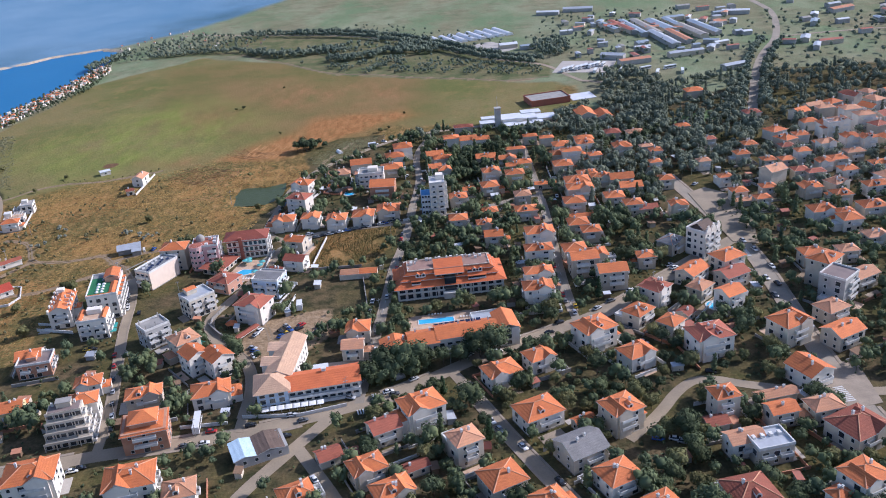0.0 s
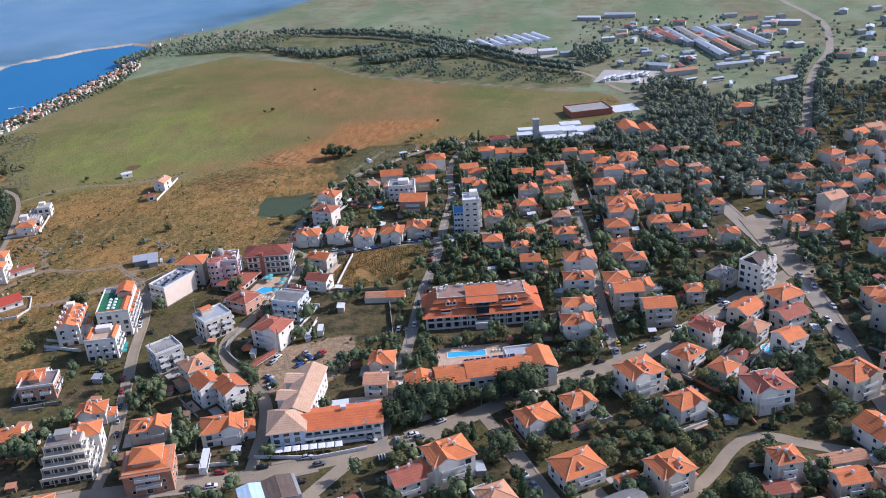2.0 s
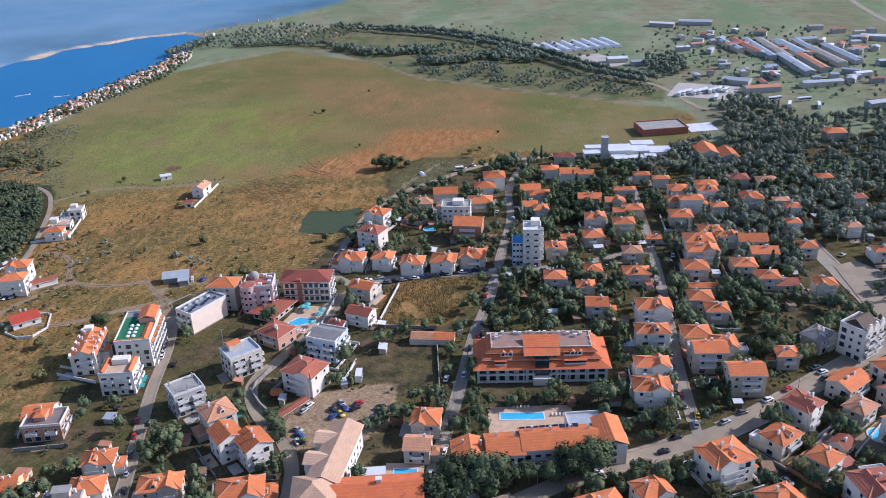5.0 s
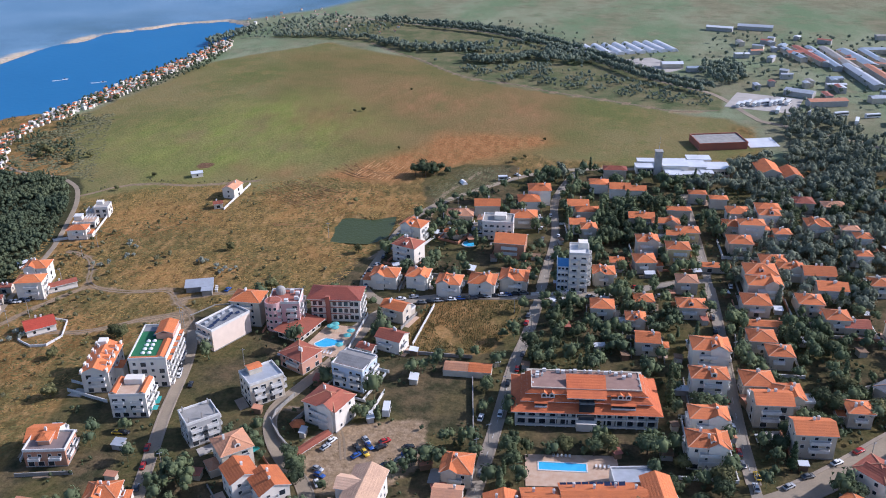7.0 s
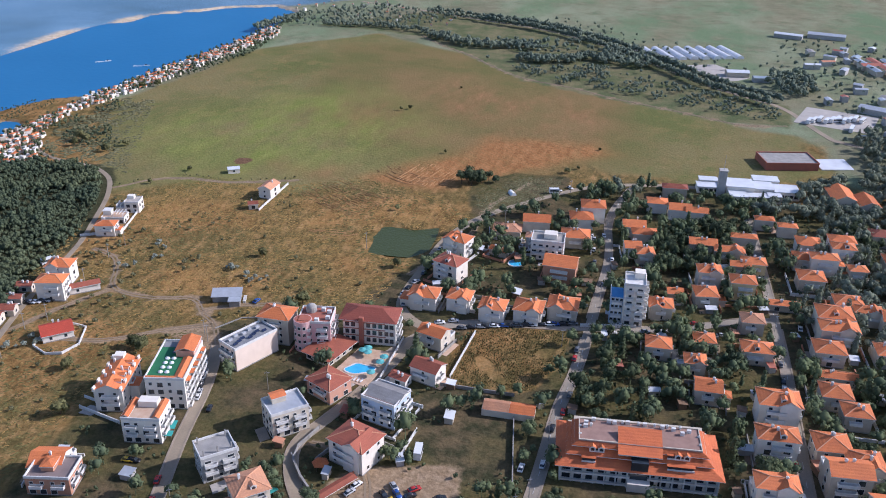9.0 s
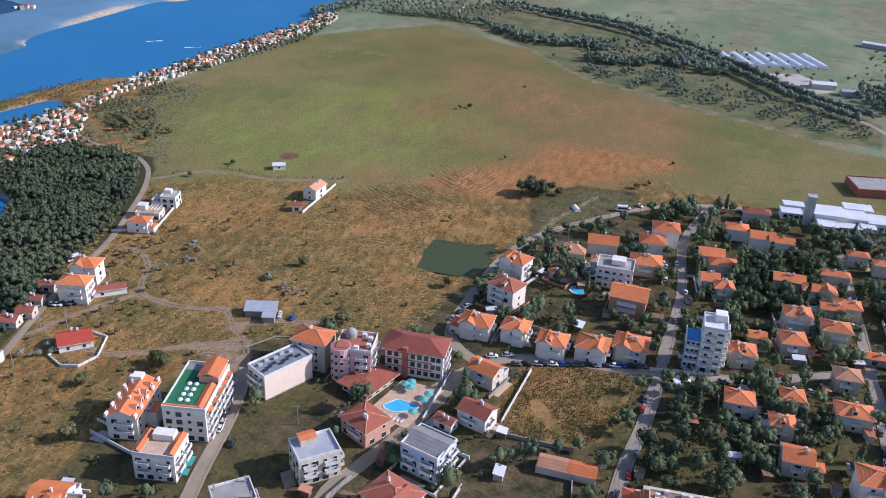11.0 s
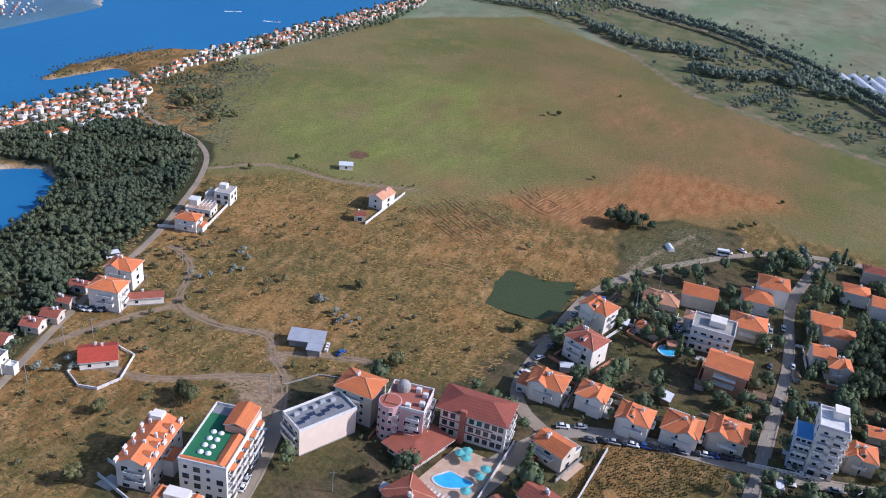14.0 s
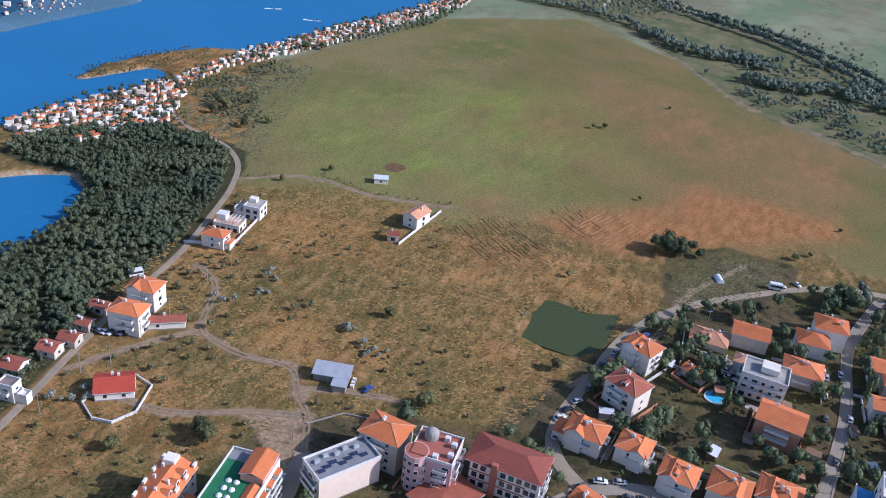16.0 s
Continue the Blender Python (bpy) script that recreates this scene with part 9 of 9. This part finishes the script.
# low stone edging by the turning place, and the ring wall of the red house
garden_wall([(-199.5, 352.0), (-193.0, 362.0), (-181.0, 366.0)], "concrete", 0.35)
garden_wall([(-266, 323), (-268.5, 336), (-262, 342), (-254.5, 341), (-249.5, 329), (-252, 321.5), (-258, 319.5), (-266, 323)], "white", 0.9)
garden_wall([(-128, 307), (-131, 296), (-130, 289), (-124.5, 282), (-117.5, 275.5)], "concrete", 1.6)
garden_wall([(-222, 298.5), (-204, 295.5)], "white", 1.0)


def plot_walls():
    """A low wall on the sides of a plot that are free of streets and neighbours."""
    prng = random.Random(77)
    for o in [o for o in scene.objects if o.name.split(".")[0] in ("house", "guest_house") and o.parent is None]:
        x, y = o.location.x, o.location.y
        if not (-215 < x < 170 and 160 < y < 470):
            continue
        r = min(fr for fx, fy, fr in FOOTPRINTS if abs(fx - x) < 0.1 and abs(fy - y) < 0.1) / 0.62 / 2 + prng.uniform(2.4, 4.2)
        c = [(o.matrix_basis @ Vector((u * r, v * r, 0)))[:2] for u, v in ((-1, -1), (1, -1), (1, 1), (-1, 1))]
        sort = prng.choice(("white", "concrete", "concrete", "terracotta"))
        for a, b in zip(c, c[1:] + c[:1]):
            if prng.random() < 0.3:
                continue
            px_, py_ = np.linspace(a[0], b[0], 7), np.linspace(a[1], b[1], 7)
            ok = all((away(line, px_, py_) > half + pave + 0.4).all() for half, pave, line in ROADS.values())
            ok = ok and all((np.hypot(px_ - fx, py_ - fy) > fr * 0.95).all() for fx, fy, fr in FOOTPRINTS if math.hypot(fx - x, fy - y) > 1)
            ok = ok and not any(inside(poly, px_, py_).any() for poly in OPEN)
            if ok:
                garden_wall([a, b], sort, prng.uniform(0.9, 1.5))


plot_walls()


def paved_yards():
    """Slabs and drives beside the houses, cut to the free side of each plot."""
    yrng = random.Random(52)
    for o in [o for o in scene.objects if o.name.split(".")[0] in ("house", "guest_house") and o.parent is None]:
        x, y = o.location.x, o.location.y
        if not (-215 < x < 175 and 160 < y < 500):
            continue
        r = max(fr for fx, fy, fr in FOOTPRINTS if abs(fx - x) < 0.1 and abs(fy - y) < 0.1) / 0.62 / 2
        sides = [(1, 0), (-1, 0), (0, -1), (0, 1)]
        yrng.shuffle(sides)
        for u, v in sides:
            w, d = (yrng.uniform(2.6, 4.6), yrng.uniform(5.0, 9.5)) if u else (yrng.uniform(5.0, 9.5), yrng.uniform(2.6, 4.6))
            cx, cy = u * (r + w / 2 + 0.6), v * (r + d / 2 + 0.6)
            pts = [(o.matrix_basis @ Vector((cx + a * w / 2, cy + b * d / 2, 0)))[:2] for a, b in ((-1, -1), (1, -1), (1, 1), (-1, 1))]
            qx, qy = np.array([p[0] for p in pts]), np.array([p[1] for p in pts])
            ok = all((away(line, qx, qy) > half + pave + 0.2).all() for half, pave, line in ROADS.values())
            ok = ok and all((np.hypot(qx - fx, qy - fy) > fr).all() for fx, fy, fr in FOOTPRINTS if math.hypot(fx - x, fy - y) > 1)
            if not ok:
                continue
            bm = bmesh.new()
            prism(bm, pts, -0.3, 0.13 + 0.004 * yrng.randrange(5))
            sort, word = yrng.choice(((M_PAVE, "dusty concrete slabs"), (M_SLAB, "pale bare concrete"), (M_TERRACE, "warm terracotta paving"), (M_DIRT, "trodden bare earth")))
            tagged(part("yard_paving", bm, sort), "small yard of " + word + " beside a house", "paving", kind="structure")
            break


paved_yards()


def garden_shed(x, y, yaw, w, d, srng):
    m, word = srng.choice(((M_METAL, "grey metal"), (M_RUST, "rusty red sheet"), (M_TIN, "pale sheet"), (M_BRICKWALL, "terracotta tile"), (M_WOOD, "brown board")))
    bm = bmesh.new()
    box(bm, -w / 2, -d / 2, -0.3, w / 2, d / 2, 2.2)
    s = tagged(part("garden_shed", bm, srng.choice((WALL["cream"], WALL["grey"], M_WOOD))), f"small garden shed with {word} lean-to roof", "shed", "garden sheds")
    s.matrix_basis = pose(x, y, 0, 0, 0, yaw)
    bm = bmesh.new()
    for v in box(bm, -w / 2 - 0.3, -d / 2 - 0.3, 2.0, w / 2 + 0.3, d / 2 + 0.3, 2.12):
        v.co.z += 0.4 + 0.12 * v.co.y
    part("roof", bm, m, s)


srng = random.Random(31)
for _x, _y in spread(TOWN, 1500, 11.0, srng, lambda x, y: garden_free(x, y) & (y < 460) & (y > 165) & (x < 170))[:125]:
    garden_shed(_x, _y, srng.choice((2, 15, 27, 92, 105)), srng.uniform(2.2, 5.0), srng.uniform(1.8, 3.4), srng)

bm = bmesh.new()
tube(bm, 0, 0, -0.5, 8.2, 0.13, 0.09, 7)
POLE = mesh_of("pole", bm, [M_CONC])
bm = bmesh.new()
box(bm, -0.9, -0.05, 7.3, 0.9, 0.05, 7.42)
for _u in (-0.8, -0.3, 0.3, 0.8):
    tube(bm, _u, 0, 7.42, 7.6, 0.04, k=5)
CROSSARM = mesh_of("crossarm", bm, [M_METAL])
for _x, _y in ((-282, 393), (-284, 407), (-198, 343), (-276, 369), (-273, 340), (-274, 354), (-278, 332), (-170, 362), (-166, 434), (-273, 313), (-158, 322), (-201, 346), (-55, 282), (-50, 317), (-47, 363), (-46, 413), (38, 347), (33, 399), (-52, 290), (-58, 230), (-79, 202), (-58, 228), (-18, 246), (6, 259), (35, 278), (74, 294), (-113, 210), (-158, 262), (-150, 224), (-69, 525), (-104, 477), (-56, 375)):
    _p = thing("utility_pole", _x, _y, 0, 30, "grey concrete utility pole with crossarm", "utility pole", "utility poles")
    shared("pole", POLE, _p, Matrix())
    shared("crossarm", CROSSARM, _p, Matrix())


def zebra(x, y, yaw, count, length):
    """Painted bars across a street."""
    bm = bmesh.new()
    for i in range(count):
        box(bm, -length / 2, i * 1.0 - count * 0.5, 0.10, length / 2, i * 1.0 - count * 0.5 + 0.5, 0.21)
    z = part("zebra_crossing", bm, M_LINE)
    z.matrix_basis = pose(x, y, 0, 0, 0, yaw)
    tagged(z, "worn white zebra crossing painted on asphalt", "road marking", kind="structure")


zebra(121.5, 212.0, 8, 9, 3.4)
zebra(124.0, 318.0, 2, 7, 3.0)
zebra(-51.0, 219.0, 105, 5, 3.0)
for _key in ("road.1", "road.2"):
    bm = bmesh.new()
    _pts = along(rounded(ROADS[_key][2]), 3.0)
    for _i in range(2, len(_pts) - 3, 3):
        ribbon(bm, _pts[_i:_i + 2], -0.05, 0.05, 0.19, 0.08)
    bmesh.ops.recalc_face_normals(bm, faces=bm.faces)
    tagged(part("road_marking", bm, M_LINE), "broken white centre line on a street", "road marking", kind="structure")

# the arched farm tunnel and stores beside the meadow
_t = thing("greenhouse", -103.0, 520.0, 0, 25, "small arched white plastic tunnel by the fields", "greenhouse")
bm = bmesh.new()
_pts = [(1.8 * math.cos(a), 2.2 * math.sin(a)) for a in np.linspace(0, math.pi, 9)]
_lo = [bm.verts.new((u, -3.0, v - 0.2)) for u, v in _pts]
_hi = [bm.verts.new((u, 3.0, v - 0.2)) for u, v in _pts]
for _i in range(8):
    bm.faces.new((_lo[_i + 1], _lo[_i], _hi[_i], _hi[_i + 1]))
bm.faces.new(_lo), bm.faces.new(_hi[::-1])
part("cover", bm, M_WHITECLOTH, _t)

# ---- the towns along the coast, far off ----
def coast_house_parts(w, d, h, rc, wc):
    bm = bmesh.new()
    box(bm, -w / 2, -d / 2, -1.5, w / 2, d / 2, h)
    wall = mesh_of("wall", bm, [WALL[wc]])
    bm = bmesh.new()
    if rc == "flat":
        box(bm, -w / 2 - 0.2, -d / 2 - 0.2, h + 0.002, w / 2 + 0.2, d / 2 + 0.2, h + 0.5)
        roof = mesh_of("roof", bm, [M_TRIM])
    else:
        hip_roof(bm, w, d, h, 0.5, 0.45)
        roof = mesh_of("roof", bm, [ROOF[rc], M_TRIM])
    return wall, roof


COAST = [coast_house_parts(*q) for q in ((9, 7, 6, "orange", "white"), (8, 7, 6, "faded", "white"), (11, 8, 9, "flat", "white"), (8, 6, 6, "darkred", "cream"), (12, 8, 9, "orange", "cream"), (7, 6, 3.5, "orange", "white"))]
COAST_WORD = ("white seaside house with orange tile roof", "white seaside house with faded tile roof", "white seaside block with flat roof", "cream seaside house with dark red roof", "tall cream seaside house with orange roof", "small white seaside cottage with orange roof")


def coast_house(x, y, crng, z=None):
    k = crng.randrange(6)
    c = thing("seaside_house", x, y, float(land_height(x, y)) if z is None else z, crng.choice((0, 20, 80, 100, 45)), COAST_WORD[k], "house", "houses along the coast")
    s = crng.uniform(0.25, 0.40)
    c.scale = (s,) * 3
    for name, me in zip(("wall", "roof"), COAST[k]):
        shared(name, me, c, Matrix())


crng = random.Random(12)
SEASIDE = [(-500, 448), (-463, 440), (-440, 462), (-428, 500), (-440, 520), (-470, 560), (-478, 600), (-468, 640), (-452, 690), (-436, 740), (-426, 800), (-434, 860), (-456, 930), (-470, 920), (-474, 830), (-484, 745), (-490, 680), (-494, 640), (-488, 560), (-500, 510)]
coast_places = spread(SEASIDE, 20000, 3.7, crng, lambda x, y: ~inside(SEA, x, y) & ((y < 620) | (x < -462 + (y - 640) * 0.09)) & ((y < 640) | (np.sin(x * 3.1 + y * 1.7) > -0.35)))
for _x, _y in coast_places[:75]:
    coast_house(_x, _y, crng)
for _x, _y in spread([(-500, 1040), (-440, 1010), (-300, 960), (-230, 970), (-260, 1010), (-420, 1140), (-480, 1130)], 300, 14, crng, lambda x, y: ~inside(SEA, x, y))[:34]:
    coast_house(_x, _y, crng)


def joined_houses(name, places, label, jrng, size=1.0):
    """The rest of the seaside town: walls and hipped roofs in two colours, as one mesh."""
    bm = bmesh.new()
    for x, y in places:
        q = jrng.uniform(0.24, 0.40) * size
        w, d, h = 9 * q, jrng.uniform(6.5, 9) * q, jrng.choice((5, 6, 9)) * q
        tint = jrng.choice((0, 0, 2))
        z, m = float(land_height(x, y)), pose(x, y, 0, 0, 0, jrng.choice((0, 20, 80, 100, 45)))
        base = [[bm.verts.new(m @ Vector((sx * w / 2, sy * d / 2, zz))) for sx, sy in ((-1, -1), (1, -1), (1, 1), (-1, 1))] for zz in (z - 1, z + h)]
        for i in range(4):
            bm.faces.new((base[0][i], base[0][(i + 1) % 4], base[1][(i + 1) % 4], base[1][i])).material_index = tint
        if jrng.random() < 0.5:
            bm.faces.new(base[1]).material_index = tint
        else:
            eave = [bm.verts.new(m @ Vector((sx * (w / 2 + 0.3), sy * (d / 2 + 0.3), z + h))) for sx, sy in ((-1, -1), (1, -1), (1, 1), (-1, 1))]
            tip = bm.verts.new(m @ Vector((0, 0, z + h + d * 0.22)))
            for i in range(4):
                bm.faces.new((eave[i], eave[(i + 1) % 4], tip)).material_index = 1
    return tagged(part(name, bm, [WALL["white"], ROOF["orange"], WALL["cream"]]), label, "houses", kind="stuff")


joined_houses("seaside_town", coast_places[75:1300], "crowded small white and orange seaside houses", crng)
joined_houses("far_village", spread([(-668, 590), (-668, 640), (-700, 660), (-730, 610), (-700, 575)], 400, 5.5, crng, lambda x, y: x < 0), "tiny white houses of a village across the water", crng, 0.5)
joined_trees("seaside_trees", [(x, y, 0, crng.uniform(0.35, 0.75)) for x, y in spread(SEASIDE, 6000, 4.2, crng, lambda x, y: ~inside(SEA, x, y))], M_WOODS, "dark garden trees between seaside houses", crng, 10, 1.2, lobes=4)

# ---- hedges and shrubs that fill the gardens ----
shrub_places = spread(TOWN, 40000, 2.2, rng, lambda x, y: garden_free(x, y) & (y < 520) & (x < 240) & (noise_field(x, y) > np.where(x > -50, 0.0, 0.4)))
joined_trees("garden_shrubs", [(x, y, -0.2, rng.uniform(0.16, 0.42)) for x, y in shrub_places], M_LEAF, "dense green shrubs, vines and vegetable beds in gardens", rng, 8, 1.3, category="shrubs", lobes=3)

# wakes and boats out on the water
for _x, _y, _yaw in ((-568, 754, 35), (-515, 746, 20)):
    _b = thing("motor_boat", _x, _y, -1.6, _yaw, "small white motor boat under way at sea", "boat", "boats at sea")
    bm = bmesh.new()
    _v = box(bm, -2.6, -0.9, -0.2, 2.6, 0.9, 0.9)
    for v in _v:
        if v.co.x > 2:
            v.co.y *= 0.15
            v.co.x += 0.8
    part("hull", bm, CAR_PAINT["white"], _b)
    bm = bmesh.new()
    box(bm, -1.2, -0.6, 0.902, 0.6, 0.6, 1.7, taper=0.2)
    part("cabin", bm, M_PANE, _b)
    bm = bmesh.new()
    face(bm, [(-2.6, -0.5, 0.06), (-2.6, 0.5, 0.06), (-13, 1.5, 0.06), (-13, -1.5, 0.06)])
    _w = part("wake", bm, M_WHITECLOTH)
    _w.matrix_basis = pose(_x, _y, -1.6, 0, 0, _yaw)
    tagged(_w, "white foam wake trailing on the water", "wake", kind="structure")

# the far headland across the water, its base colour blued to stand for haze
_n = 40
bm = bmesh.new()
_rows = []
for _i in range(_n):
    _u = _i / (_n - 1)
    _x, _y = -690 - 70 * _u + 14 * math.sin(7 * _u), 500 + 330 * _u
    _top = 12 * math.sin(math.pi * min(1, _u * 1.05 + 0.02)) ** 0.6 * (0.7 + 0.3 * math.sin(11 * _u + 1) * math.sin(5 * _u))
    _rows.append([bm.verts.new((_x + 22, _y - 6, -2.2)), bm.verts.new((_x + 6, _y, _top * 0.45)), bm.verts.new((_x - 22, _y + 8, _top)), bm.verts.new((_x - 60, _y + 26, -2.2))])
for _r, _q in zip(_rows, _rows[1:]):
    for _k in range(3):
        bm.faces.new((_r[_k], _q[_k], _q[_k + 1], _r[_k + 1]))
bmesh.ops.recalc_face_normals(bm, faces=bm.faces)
tagged(part("headland", bm, mat("haze_blue_ridge", (0.020, 0.058, 0.105), 1.0, (0.034, 0.082, 0.135), 0.02, 7, 0.5, spec=0.0), smooth=True), "far wooded headland across the sea, painted blue for haze", "headland", kind="structure")
for _i in range(26):
    _u = crng.uniform(0.2, 0.95)
    coast_house(-690 - 70 * _u + 14 * math.sin(7 * _u) + crng.uniform(6, 15), 500 + 330 * _u, crng, 0.6)

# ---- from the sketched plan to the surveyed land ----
EAST = [10.051, 3.246, -0.725, -0.242, -56.024, -26.009, 5.005, 39.831, -3.999, -8.833]
NORTH = [35.711, -18.194, -28.614, 2.659, 30.396, 48.107, -5.153, 11.824, -6.486, -2.851]

# x and y on the plan, and how far things round there move east and north
NUDGES = [(-263, 334, 1.6, -3.6), (-282, 361, -5.1, 2.5), (-307, 433, -2, 3.3), (-240, 479, -1, 3.5), (-279, 507, -3.3, 5.7), (-176, 338, 4.8, -4.2), (-132, 366, 1.6, -7.9), (-128, 344, 1, -5.1), (-121, 389, 2.6, 1.1), (-58, 397, 1.9, 1), (-38, 399, 9, -8), (-50, 387, 3.3, -9.1), (-93, 377, 3.8, -5.9), (-83, 440, 10.3, 3.2), (-70, 435, 9.1, -11.3), (-124, 436, 10.6, 1.2), (-117, 410, 5.8, 3.6), (-134, 549, 2, -10.1), (-44, 298, 1.8, -4), (8, 304, -0.5, -6.7), (41, 259, 0.6, -4.5), (-151, 278, 0.2, -5.5), (-138, 302, -0.3, -5.8), (-110, 296, -0.5, -6.1), (-205, 372, 0, 0), (-170, 353, 0, -1)]


def survey(x, y):
    """Where a place of the sketched plan lies on the land: a smooth cubic shift, and small pulls round single places."""
    cx, cy = np.clip(np.asarray(x, float), -620, 430), np.clip(np.asarray(y, float), 140, 1160)
    u, v = (cx + 100) / 500, (cy - 500) / 500
    terms = [u ** i * v ** j for i in range(4) for j in range(4 - i)]
    pull = [np.exp(-((cx - nx) ** 2 + (cy - ny) ** 2) / 900.0) for nx, ny, _e, _n in NUDGES]
    total = sum(pull) + 0.25
    return (x + sum(c * q for c, q in zip(EAST, terms)) + sum(p * e for p, (_x, _y, e, _n) in zip(pull, NUDGES)) / total,
            y + sum(c * q for c, q in zip(NORTH, terms)) + sum(p * n for p, (_x, _y, _e, n) in zip(pull, NUDGES)) / total)


def carry_over():
    """Every thing keeps its shape, and turns and scales with the land round it; sheets of land follow it point by point."""
    for o in [o for o in scene.objects if o.parent is None and o.type in ("MESH", "EMPTY")]:
        m = o.matrix_basis.copy()
        if o.type == "MESH" and m == Matrix():
            co = np.empty(len(o.data.vertices) * 3, np.float32)
            o.data.vertices.foreach_get("co", co)
            co = co.reshape(-1, 3)
            co[:, 0], co[:, 1] = survey(co[:, 0].astype(float), co[:, 1].astype(float))
            o.data.vertices.foreach_set("co", co.ravel())
            o.data.update()
            continue
        x, y = m.translation.x, m.translation.y
        (x0, y0), (x1, y1), (x2, y2) = survey(x, y), survey(x + 4, y), survey(x, y + 4)
        a, b, c, d = (x1 - x0) / 4, (x2 - x0) / 4, (y1 - y0) / 4, (y2 - y0) / 4
        turn, grow = math.atan2(c - b, a + d), math.sqrt(abs(a * d - b * c))
        o.matrix_basis = Matrix.Translation((x0, y0, m.translation.z)) @ Matrix.Rotation(turn, 4, "Z") @ Matrix.Scale(grow, 4) @ Matrix.Translation((-x, -y, -m.translation.z)) @ m


carry_over()
